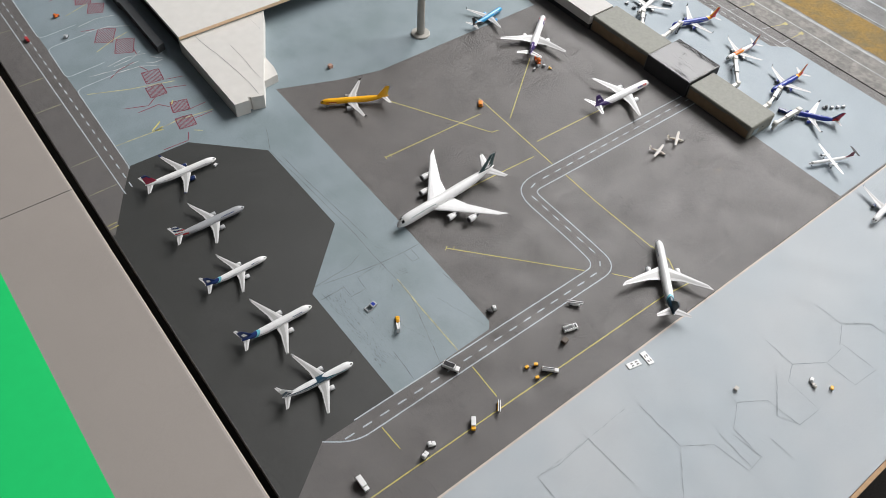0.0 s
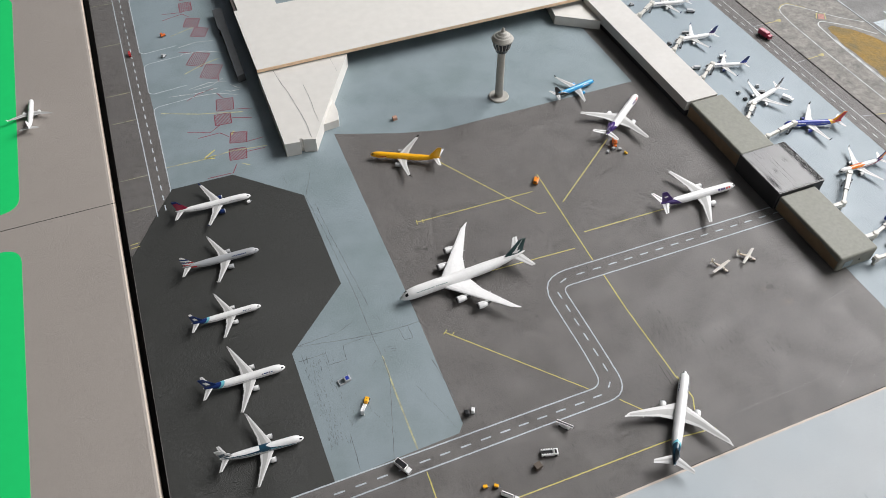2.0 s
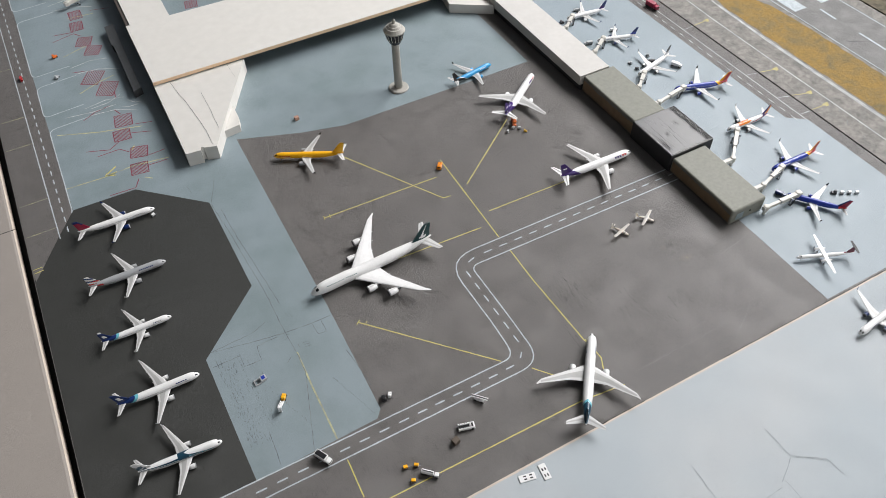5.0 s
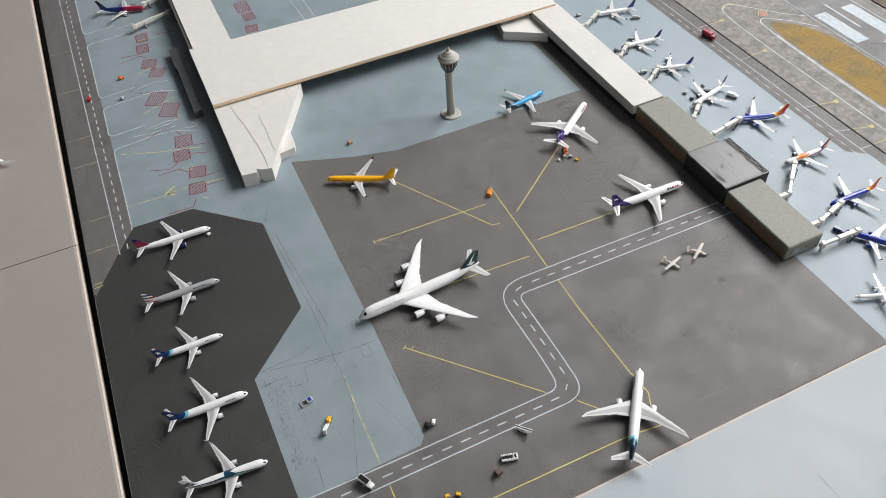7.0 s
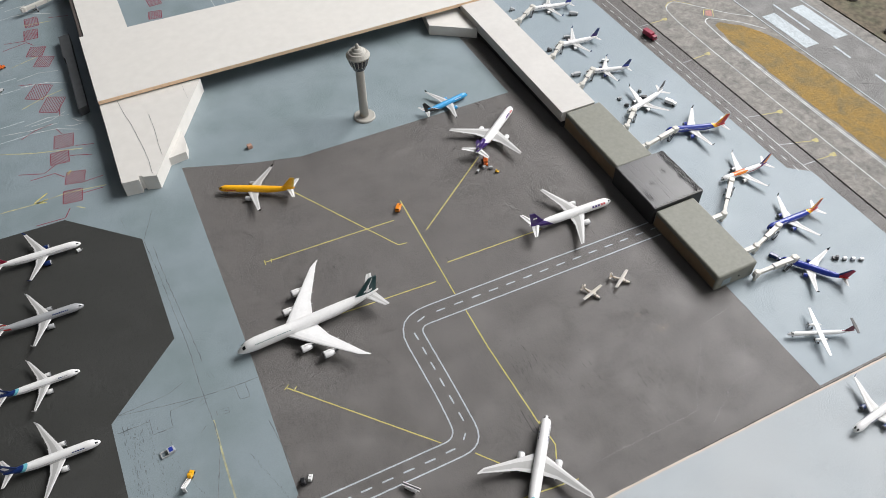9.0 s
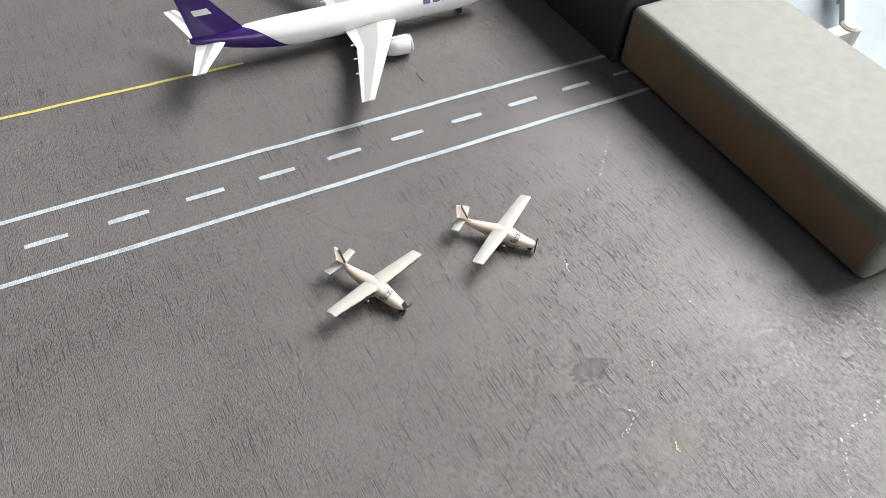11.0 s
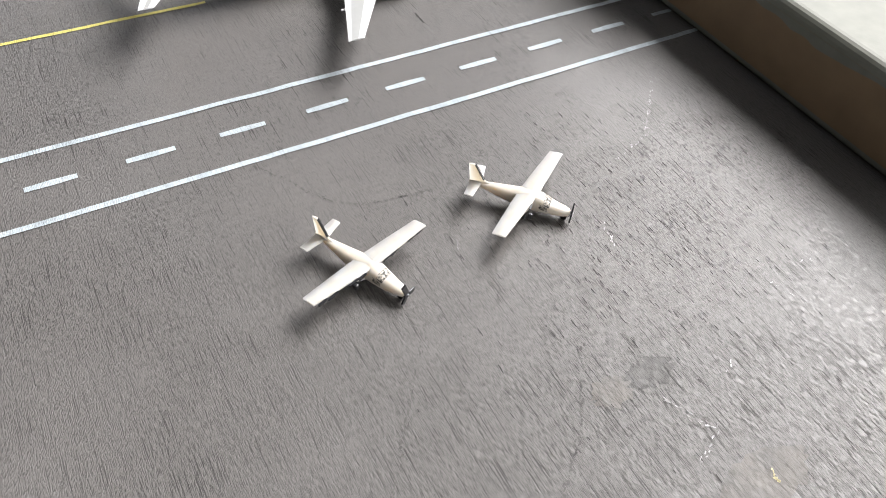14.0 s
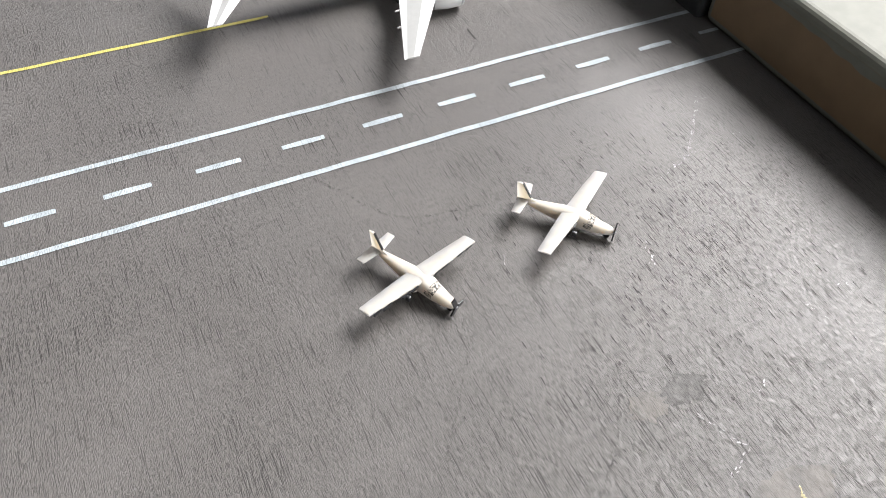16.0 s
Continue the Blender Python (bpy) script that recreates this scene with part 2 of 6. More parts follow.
P_MAROON = paint("model_maroon", 0.14, 0.012, 0.035)
P_TITLE = paint("title_grey_green", 0.22, 0.32, 0.31)
P_IVORY = material("ivory_resin", (0.58, 0.53, 0.465), 0.45, vary=0.04, scale=300, bump=0.00006, spot=0.25, spot_colour=(0.58, 0.52, 0.42), spot_scale=130)
P_IVORY.node_tree.nodes["Principled BSDF"].inputs["Subsurface Weight"].default_value = 0.85
P_IVORY.node_tree.nodes["Principled BSDF"].inputs["Subsurface Radius"].default_value = (1.0, 0.88, 0.72)
P_IVORY.node_tree.nodes["Principled BSDF"].inputs["Subsurface Scale"].default_value = 0.004
P_SMUDGE = material("smudged_black_paint", (0.04, 0.037, 0.033), 0.5, vary=0.2, scale=500, spot=1.0, spot_colour=(0.6, 0.54, 0.46), spot_scale=1500)
P_GLASS = material("dark_glazing", (0.02, 0.022, 0.026), 0.15, vary=0.05)
P_TYRE = material("black_rubber", (0.018, 0.018, 0.018), 0.7, vary=0.1)
P_BRIDGE = paint("jet_bridge_cream", 0.56, 0.545, 0.5, 0.5)
P_MACHINE = paint("machine_dark_grey", 0.07, 0.07, 0.075, 0.5)
P_CLAY = paint("terracotta_crate", 0.45, 0.26, 0.19, 0.6)
P_TANG = paint("model_tangerine", 0.8, 0.25, 0.012)
P_BROWN = paint("crate_brown", 0.1, 0.075, 0.055, 0.6)
# Unseen room surfaces, kept dark so little light bounces into the shadows.
WALL_PAINT = material("room_wall_paint", (0.03, 0.029, 0.028), 0.8, vary=0.04, scale=20, bump=0.0004)
CEIL_PAINT = material("ceiling_paint", (0.09, 0.09, 0.09), 0.85, vary=0.03, scale=20)
FLOOR_MAT = material("dark_carpet", (0.04, 0.037, 0.034), 0.9, vary=0.2, scale=200, bump=0.001)
STONE = material("brown_shore_stone", (0.13, 0.105, 0.085), 0.75, vary=0.35, scale=90, bump=0.0008, spot=0.6, spot_colour=(0.2, 0.18, 0.16), spot_scale=40)
SHORE = material("brown_shore_soil", (0.12, 0.1, 0.07), 0.9, vary=0.4, scale=90, bump=0.001, spot=0.7, spot_colour=(0.08, 0.085, 0.05), spot_scale=25)

# ---------------------------------------------------------------- mesh tools


def mesh_object(name, verts, faces, mats, parent=None, slots=None, smooth=False, label=""):
    me = bpy.data.meshes.new(name)
    me.from_pydata([tuple(v) for v in verts], [], faces)
    for m in mats if isinstance(mats, (list, tuple)) else [mats]:
        me.materials.append(m)
    if slots:
        me.polygons.foreach_set("material_index", slots)
    if smooth:
        me.polygons.foreach_set("use_smooth", [True] * len(me.polygons))
    me.update()
    ob = new(name, me)
    if parent:
        ob.parent = parent
    if label:
        ob["label"] = label
    return ob


def part(name, bm, mats, parent=None, label="", smooth=False):
    me = bpy.data.meshes.new(name)
    bmesh.ops.recalc_face_normals(bm, faces=bm.faces)
    bm.to_mesh(me)
    bm.free()
    for m in mats if isinstance(mats, (list, tuple)) else [mats]:
        me.materials.append(m)
    if smooth:
        me.polygons.foreach_set("use_smooth", [True] * len(me.polygons))
    ob = new(name, me)
    if parent:
        ob.parent = parent
    if label:
        ob["label"] = label
    return ob


def holder(name, m, label, category, group=""):
    ob = new(name)
    ob.empty_display_size = 0.005
    ob.matrix_world = m
    return tagged(ob, label, category, group)


def add_box(bm, x0, x1, y0, y1, z0, z1, bevel=0.0, slot=0, turn=None, rounds=2):
    r = bmesh.ops.create_cube(bm, size=1.0)
    vs = r["verts"]
    for v in vs:
        v.co = Vector(((x0 + x1) / 2 + v.co.x * (x1 - x0), (y0 + y1) / 2 + v.co.y * (y1 - y0), (z0 + z1) / 2 + v.co.z * (z1 - z0)))
    faces = {f for v in vs for f in v.link_faces}
    if bevel > 0:
        es = list({e for v in vs for e in v.link_edges})
        out = bmesh.ops.bevel(bm, geom=es, offset=bevel, segments=rounds, affect="EDGES", profile=0.6 if rounds == 2 else 0.5)
        faces = set(out["faces"]) | {f for f in faces if f.is_valid}
        vs = list({v for f in faces for v in f.verts})
    for f in faces:
        if f.is_valid:
            f.material_index = slot
    if turn is not None:
        for v in vs:
            v.co = turn @ v.co
    return vs


def add_tube(bm, a, b, r0, r1=None, seg=12, slot=0):
    a, b = Vector(a), Vector(b)
    r1 = r0 if r1 is None else r1
    q = (b - a).to_track_quat("Z", "Y")
    rings = []
    for p, r in ((a, r0), (b, r1)):
        rings.append([bm.verts.new(p + q @ Vector((r * math.cos(2 * math.pi * k / seg), r * math.sin(2 * math.pi * k / seg), 0))) for k in range(seg)])
    fs = [bm.faces.new((rings[0][k], rings[0][(k + 1) % seg], rings[1][(k + 1) % seg], rings[1][k])) for k in range(seg)]
    fs.append(bm.faces.new(rings[0][::-1]))
    fs.append(bm.faces.new(rings[1]))
    for f in fs:
        f.material_index = slot


def lathe(profile, seg=24, axis="Z", centre=(0, 0, 0), slots=None):
    """Verts and faces of a body of revolution; profile is a list of (along, radius)."""
    vs, fs, sl = [], [], []
    for al, r in profile:
        for k in range(seg):
            c, s = r * math.cos(2 * math.pi * k / seg), r * math.sin(2 * math.pi * k / seg)
            p = (c, s, al) if axis == "Z" else (al, c, s)
            vs.append((p[0] + centre[0], p[1] + centre[1], p[2] + centre[2]))
    for i in range(len(profile) - 1):
        for k in range(seg):
            a, b = i * seg + k, i * seg + (k + 1) % seg
            fs.append((a, b, b + seg, a + seg))
            sl.append(slots[i] if slots else 0)
    fs.append(tuple(range(seg))[::-1])
    fs.append(tuple(range((len(profile) - 1) * seg, len(profile) * seg)))
    sl += [slots[0] if slots else 0, slots[-1] if slots else 0]
    return vs, fs, sl


def sheet(name, outline, z, mat, thick=0.0004, label="", holes=()):
    """A flat painted area: a thin slab with the given outline, top at z."""
    bm = bmesh.new()
    top = bm.faces.new([bm.verts.new((x, y, z)) for x, y in outline])
    if top.normal.z < 0:
        top.normal_flip()
    ext = bmesh.ops.extrude_face_region(bm, geom=[top])
    for v in ext["geom"]:
        if isinstance(v, bmesh.types.BMVert):
            v.co.z -= thick
    bmesh.ops.triangulate(bm, faces=[f for f in bm.faces if len(f.verts) > 4])
    ob = part(name, bm, mat)
    return tagged(ob, label, kind="structure")


def fillet(points, radius, steps=6):
    """A polyline with its inner corners rounded."""
    out = [points[0]]
    for i in range(1, len(points) - 1):
        p, a, b = Vector(points[i]), Vector(points[i - 1]), Vector(points[i + 1])
        u, w = (a - p), (b - p)
        r = min(radius[i - 1] if isinstance(radius, (list, tuple)) else radius, u.length * 0.49, w.length * 0.49)
        s, e = p + u.normalized() * r, p + w.normalized() * r
        for k in range(steps + 1):
            t = k / steps
            out.append(tuple((s * (1 - t) ** 2) + p * (2 * t * (1 - t)) + e * t**2))
    out.append(points[-1])
    return out


LINE_Z = 0.00024


def stroke_mesh(vs, fs, pts, width, z, wobble=0.00012, step=0.006, rnd=random.Random(3)):
    """Adds one hand-painted stripe along a polyline."""
    line = [Vector(pts[0])]
    for p in pts[1:]:
        p = Vector(p)
        d = p - line[-1]
        n = max(1, int(d.length / step))
        a = line[-1]
        line += [a + d * (k / n) for k in range(1, n + 1)]
    base = len(vs)
    for i, p in enumerate(line):
        d = (line[min(i + 1, len(line) - 1)] - line[max(i - 1, 0)]).normalized()
        nrm = Vector((-d.y, d.x))
        w = width / 2 * (0.8 if i in (0, len(line) - 1) else 1.0)
        o = rnd.uniform(-wobble, wobble)
        for s in (1, -1):
            q = p + nrm * (s * w + o + rnd.uniform(-wobble, wobble) * 0.6)
            vs.append((q.x, q.y, z))
    for i in range(len(line) - 1):
        a = base + 2 * i
        fs.append((a, a + 1, a + 3, a + 2))


def stroke(name, lines, width, mat, z=LINE_Z, label="", wobble=0.00012):
    vs, fs = [], []
    for pts in lines:
        stroke_mesh(vs, fs, pts, width, z, wobble)
    return tagged(mesh_object(name, vs, fs, mat), label, kind="structure")


def dashes(pts, dash, gap, phase=0.0):
    """Cuts a polyline into dashes."""
    out, pos, run = [], phase, []
    total = 0.0
    segs = []
    for a, b in zip(pts[:-1], pts[1:]):
        d = (Vector(b) - Vector(a)).length
        segs.append((total, d, Vector(a), Vector(b)))
        total += d

    def at(s):
        for s0, d, a, b in segs:
            if s <= s0 + d + 1e-9:
                return tuple(a + (b - a) * ((s - s0) / d if d else 0))
        return pts[-1]

    while pos + dash < total:
        out.append([at(pos), at(pos + dash * 0.5), at(pos + dash)])
        pos += dash + gap
    return out


# ---------------------------------------------------------------- unseen room added to close the place
R0, R1, Q0, Q1, ZF, ZC = -2.4, 3.4, -2.3, 4.9, -0.74, 6.3


def slab(name, x0, x1, y0, y1, z0, z1, mat, label, bevel=0.0):
    bm = bmesh.new()
    add_box(bm, x0, x1, y0, y1, z0, z1, bevel)
    return tagged(part(name, bm, mat), label, kind="structure")


slab("floor", R0 - 0.1, R1 + 0.1, Q0 - 0.1, Q1 + 0.1, ZF - 0.1, ZF, FLOOR_MAT, "dark carpet floor under the model boards")
slab("ceiling", R0 - 0.1, R1 + 0.1, Q0 - 0.1, Q1 + 0.1, ZC, ZC + 0.1, CEIL_PAINT, "unseen ceiling added to close the room, kept dark")
slab("wall_west", R0 - 0.1, R0, Q0, Q1, ZF, ZC, WALL_PAINT, "unseen wall added to close the room, kept dark")
# lamp openings go through these three walls, the south one for the added fill
for wall, lo, hi, sill, head, fixed in (("wall_east", -0.35, 2.75, 1.5, 4.2, "x"), ("wall_north", -0.35, 2.15, 1.6, 3.0, "y"), ("wall_south", 0.4, 3.0, 0.65, 1.65, "s")):
    a0, a1 = (Q0, Q1) if fixed == "x" else (R0 - 0.1, R1 + 0.1)
    edge = Q1 if fixed == "y" else Q0 - 0.1
    bm = bmesh.new()
    for s0, s1, z0, z1 in ((a0, lo, ZF, ZC), (hi, a1, ZF, ZC), (lo, hi, ZF, sill), (lo, hi, head, ZC)):
        if fixed == "x":
            add_box(bm, R1, R1 + 0.1, s0, s1, z0, z1)
        else:
            add_box(bm, s0, s1, edge, edge + 0.1, z0, z1)
    tagged(part(wall, bm, WALL_PAINT), "unseen wall added with an opening for a lamp, kept dark", kind="structure")

# ---------------------------------------------------------------- boards and painted ground
slab("ground_main_board", 0.003, 1.357, 0.0002, 2.6, -0.02, 0.0, ASPHALT, "grey painted wooden board of the model airport")
bm = bmesh.new()
for v in add_box(bm, -1.2, -0.0035, -0.65, 2.6, -0.02, 0.0015, 0.0045):
    if v.co.x > -0.1:
        v.co.x -= 0.0055 * max(0.0, v.co.y)
# raw cream edge on east-facing sides, its colour also carrying the lit bevel highlight
for f in bm.faces:
    f.normal_update()
    f.material_index = 1 if f.normal.x > 0.3 else 0
tagged(part("ground_left_board", bm, [TAUPE, CREAM_EDGE]), "taupe painted wooden board beside the apron", kind="structure")
slab("ground_front_board", 0.003, 1.75, -0.316, -0.0002, -0.02, 0.0008, PALE, "pale blue painted wooden board with pencil lines", 0.001)
slab("trim_front_edge", -0.2, 1.75, -0.322, -0.3165, -0.024, 0.001, BOARD_EDGE, "raw wooden edge of the front board")
slab("ground_field_board", 1.3594, 2.3, 0.002, 2.6, -0.02, 0.0008, FIELD, "mottled grey airfield board with runway", 0.001)
slab("ground_table_frame", -1.0, 2.2, -0.25, 2.5, -0.06, -0.021, SEAM, "dark table frame under the boards")
bm = bmesh.new()
for x, y in ((-0.95, -0.2), (2.1, -0.2), (-0.95, 2.4), (2.1, 2.4), (0.6, -0.2), (0.6, 2.4)):
    add_box(bm, x - 0.03, x + 0.03, y - 0.03, y + 0.03, ZF, -0.0595)
tagged(part("trim_table_legs", bm, SEAM), "dark wooden table legs", kind="structure")

sheet("ground_concrete_west", [(0.085, 0.757), (0.188, 0.755), (0.29, 0.66), (0.294, 0.455), (0.195, 0.3575), (0.2005, 0.1485), (0.372, 0.1535), (0.382, 0.165), (0.3865, 0.362), (0.3885, 0.80), (0.5, 0.758), (0.58, 0.737), (0.985, 0.735), (0.985, 2.55), (0.086, 2.55)], 0.0001, CONCRETE, label="blue grey painted concrete apron")
EAST_BLUE = board_paint("pale_blue_grey_paint", (0.262, 0.315, 0.352), (0.23, 0.283, 0.31), 0.46, 0.1, 0.00003, 9, 0.7)
sheet("ground_concrete_east", [(1.045, 0.004), (1.333, 0.004), (1.333, 0.32), (1.302, 0.345), (1.304, 2.55), (1.04, 2.55)], 0.0001, EAST_BLUE, label="blue grey painted concrete gates area")
sheet("ground_dark_stand", [(0.004, 0.09), (0.083, 0.1475), (0.2, 0.148), (0.197, 0.3575), (0.299, 0.455), (0.2955, 0.6645), (0.192, 0.761), (0.087, 0.763), (0.004, 0.632)], 0.00015, DARK, label="dark grey painted aircraft stand")
for i, (y0, y1) in enumerate(((-0.6, 0.716), (0.805, 1.53))):
    sheet("ground_green_field", fillet([(-0.6, y0), (-0.158, y0), (-0.158, y1), (-0.6, y1)], 0.035), 0.0019, GREEN, label="bright green painted field with rounded corners")
sheet("ground_board_joint", [(-1.2, 0.7715), (-0.005, 0.7635), (-0.005, 0.7645), (-1.2, 0.7725)], 0.0018, SEAM, label="thin dark joint between two boards")

# taxi road with its S-bend
N_LINE = fillet([(1.024, 0.3445), (0.8, 0.3487), (0.5845, 0.3515), (0.587, 0.2), (0.584, 0.147), (0.134, 0.149)], [0.03, 0.052, 0.03, 0.018])
S_LINE = fillet([(1.024, 0.3155), (0.81, 0.3182), (0.6135, 0.3215), (0.6145, 0.2), (0.613, 0.1215), (0.12, 0.1215), (0.084, 0.148)], [0.03, 0.014, 0.03, 0.034, 0.03])
stroke("trim_road_line", [N_LINE, S_LINE], 0.002, WHITE_LINE, label="white painted edge lines of the taxi road")
rnd = random.Random(5)
DASHES = [[(1.0134, 0.3305), (1.0225, 0.3303)]] + dashes([(1.0225, 0.3305), (0.8, 0.3335), (0.63, 0.336)], 0.0145, 0.0138, 0.023)
DASHES += [[(0.627, 0.335), (0.614, 0.331)], [(0.597, 0.148), (0.59, 0.1405)], [(0.576, 0.1345), (0.5625, 0.1345)]]
DASHES += [[(0.6022, y), (0.6025, y - 0.0138)] for y in (0.316, 0.2895, 0.2625, 0.234, 0.2055, 0.178)]
DASHES += [[(x + 0.0072, 0.1335), (x - 0.0072, 0.1337)] for x in (0.541, 0.5125, 0.4845, 0.457, 0.430, 0.402, 0.373, 0.344, 0.316, 0.287, 0.258, 0.2295, 0.2015, 0.173, 0.145, 0.117)]
for pts in DASHES:
    stroke("trim_road_dash", [pts], 0.0024, WHITE_LINE, label="white painted road dash", wobble=0.0001)

YEL = [
    [(0.453, 0.533), (0.663, 0.527)], [(0.4535, 0.5375), (0.4525, 0.528)], [(0.4635, 0.5365), (0.4625, 0.528)],
    [(0.541, 0.658), (0.648, 0.476), (0.662, 0.474)],
    [(0.689, 0.563), (0.6835, 0.352)], [(0.6845, 0.320), (0.683, 0.25), (0.6865, 0.118)],
    [(0.7, 0.4855), (0.852, 0.600)], [(0.7, 0.411), (0.862, 0.407)],
    [(0.414, 0.311), (0.5635, 0.149)], [(0.411, 0.308), (0.4185, 0.3135)], [(0.4215, 0.301), (0.4275, 0.3065)], [(0.595, 0.119), (0.622, 0.086)],
    [(0.515, 0.3925), (0.669, 0.385)],
    [(0.313, 0.119), (0.311, 0.063)], [(0.692, 0.034), (0.628, 0.042), (0.268, 0.047), (0.06, 0.049)], [(0.158, 0.119), (0.160, 0.08)],
    [(0.688, 0.122), (0.69, 0.085), (0.672, 0.05)],
]
stroke("trim_yellow_line", YEL, 0.0016, YELLOW_LINE, label="yellow painted taxi guide lines")
FADED = [[(0.316, 0.306), (0.314, 0.242), (0.313, 0.152)], [(0.098, 0.98), (0.165, 0.952), (0.245, 0.928)], [(0.086, 0.822), (0.153, 0.819), (0.202, 0.824), (0.266, 0.815)], [(0.214, 0.784), (0.226, 0.774)], [(0.154, 1.237), (0.205, 1.256)], [(0.16, 1.09), (0.2, 1.11), (0.235, 1.12)], [(0.19, 1.385), (0.245, 1.38)]]
stroke("trim_yellow_line", FADED, 0.0024, DIM_YELLOW, label="faded yellow guide line")
stroke("trim_yellow_line", [[(0.154, 0.823), (0.175, 0.838)], [(0.153, 0.822), (0.171, 0.815)], [(0.16, 0.82), (0.174, 0.823)], [(0.211, 0.869), (0.218, 0.878)]], 0.0026, YELLOW_LINE, label="yellow painted arrow marks")
stroke("trim_yellow_line", [[(0.005, y), (0.02, y + 0.001)] for y in (0.648, 0.656)], 0.0014, YELLOW_LINE, label="yellow painted edge lines")
stroke("trim_yellow_line", [[(0.006, y), (0.054, y)] for y in (0.735, 0.815, 0.98, 1.07, 1.25, 1.42)], 0.0012, DIM_YELLOW, label="faded yellow bay lines")

# service road along the west edge
stroke("trim_road_line", [[(0.046, 2.4), (0.0555, 0.706)]], 0.0018, WHITE_LINE, label="white edge line of the west service road")
WEST = []
for y0, y1 in ((0.757, 1.002), (1.04, 1.152), (1.186, 1.425), (1.47, 1.72), (1.75, 2.2)):
    WEST.append(fillet([(0.16, y0 + 0.012) if y0 > 0.8 else (0.083, y0), (0.085, y0 + 0.006), (0.087, y1), (0.165, y1 + 0.006)], 0.014))
stroke("trim_road_line", WEST, 0.0018, WHITE_LINE, label="white rounded stand entry lines of the west road")
ENTRY = [[(0.16, y + 0.012), (0.2, y + 0.02), (0.235, y + 0.012)] for y in (1.024, 1.176, 1.45)] + [[(0.165, y + 0.005), (0.21, y), (0.247, y - 0.02)] for y in (1.004, 1.157, 1.43)]
ENTRY += [[(0.17, 1.03), (0.205, 1.033), (0.23, 1.049)], [(0.239, 1.023), (0.25, 1.008), (0.262, 1.004)], [(0.12, 1.026), (0.17, 1.018), (0.215, 1.02)], [(0.225, 1.008), (0.235, 1.0), (0.255, 1.0)]]
stroke("trim_road_line", ENTRY, 0.0016, DIM_WHITE, label="faint white curved stand lines")
for pts in dashes([(0.0705, 0.715), (0.0625, 2.3)], 0.0135, 0.0125):
    stroke("trim_road_dash", [pts], 0.0022, WHITE_LINE, label="white painted road dash")
sheet("ground_west_road", [(0.006, 0.63), (0.0865, 0.766), (0.0865, 2.55), (0.006, 2.55)], 0.0002, ASPHALT, label="grey painted west service road")

# red hatched boxes
def hatch(cx, cy, w, h, turn):
    vs, fs = [], []
    rot = Matrix.Rotation(radians(turn), 2)
    def tr(x, y):
        v = rot @ Vector((x, y))
        return (cx + v.x, cy + v.y)
    box = [(-w / 2, -h / 2), (w / 2, -h / 2), (w / 2, h / 2), (-w / 2, h / 2), (-w / 2, -h / 2)]
    stroke_mesh(vs, fs, [tr(*p) for p in box], 0.0017, LINE_Z)
    n = 7
    for k in range(1, n * 2):
        c = k / n
        a = (-w / 2 + c * w, -h / 2) if c <= 1 else (w / 2, -h / 2 + (c - 1) * h)
        b = (-w / 2, -h / 2 + c * h) if c <= 1 else (-w / 2 + (c - 1) * w, h / 2)
        stroke_mesh(vs, fs, [tr(*a), tr(*b)], 0.0013, LINE_Z)
    return tagged(mesh_object("trim_red_hatch", vs, fs, RED_INK), "red ink hatched box on the concrete", kind="structure")


for cx, cy, w, h, a in ((0.217, 0.963, 0.032, 0.036, -8), (0.205, 0.92, 0.03, 0.032, -5), (0.222, 0.857, 0.03, 0.03, -14), (0.212, 0.812, 0.03, 0.03, -8), (0.194, 1.132, 0.034, 0.046, -30), (0.212, 1.08, 0.034, 0.046, -26), (0.204, 1.274, 0.03, 0.034, -20), (0.214, 1.231, 0.03, 0.034, -25), (0.207, 1.392, 0.026, 0.036, 0), (0.201, 1.344, 0.026, 0.036, -4), (0.205, 1.545, 0.028, 0.04, 0), (0.452, 1.411, 0.03, 0.05, 0), (0.447, 1.304, 0.026, 0.03, -10), (0.455, 1.36, 0.026, 0.035, 5)):
    hatch(cx, cy, w, h, a)
RED = [[(0.136, 0.905), (0.176, 0.889), (0.196, 0.904)], [(0.152, 0.881), (0.192, 0.882), (0.206, 0.865)], [(0.234, 0.941), (0.264, 0.932)], [(0.222, 0.918), (0.257, 0.904)], [(0.228, 0.839), (0.265, 0.841)], [(0.225, 0.812), (0.262, 0.811)], [(0.204, 0.785), (0.194, 0.765), (0.15, 0.767)], [(0.145, 1.305), (0.19, 1.317), (0.202, 1.3)], [(0.148, 1.331), (0.191, 1.323)], [(0.222, 1.064), (0.22, 1.04)], [(0.209, 1.004), (0.217, 0.984)], [(0.15, 1.0), (0.175, 1.015), (0.205, 1.022)], [(0.16, 1.17), (0.185, 1.163)], [(0.24, 1.395), (0.28, 1.385)]]
stroke("trim_red_line", RED, 0.0017, RED_INK, label="thin red ink marks")
stroke("trim_white_line", [[(0.57, 1.26), (0.555, 1.6)], [(0.595, 1.25), (0.59, 1.6)]], 0.0016, DIM_WHITE, label="white painted lines in the terminal court")

# service road along the east edge
stroke("trim_road_line", [[(1.3305, 0.322), (1.33, 0.7), (1.331, 2.4)]], 0.0017, DIM_WHITE, label="white edge line of the east service road")
for pts in dashes([(1.315, 0.3308), (1.3155, 1.6)], 0.0145, 0.014):
    stroke("trim_road_dash", [pts], 0.002, DIM_WHITE, label="white painted road dash")
TEES = [(0.338, 0.335), (0.396, 0.376), (0.479, 0.464), (0.664, 0.666), (0.806, 0.804)]
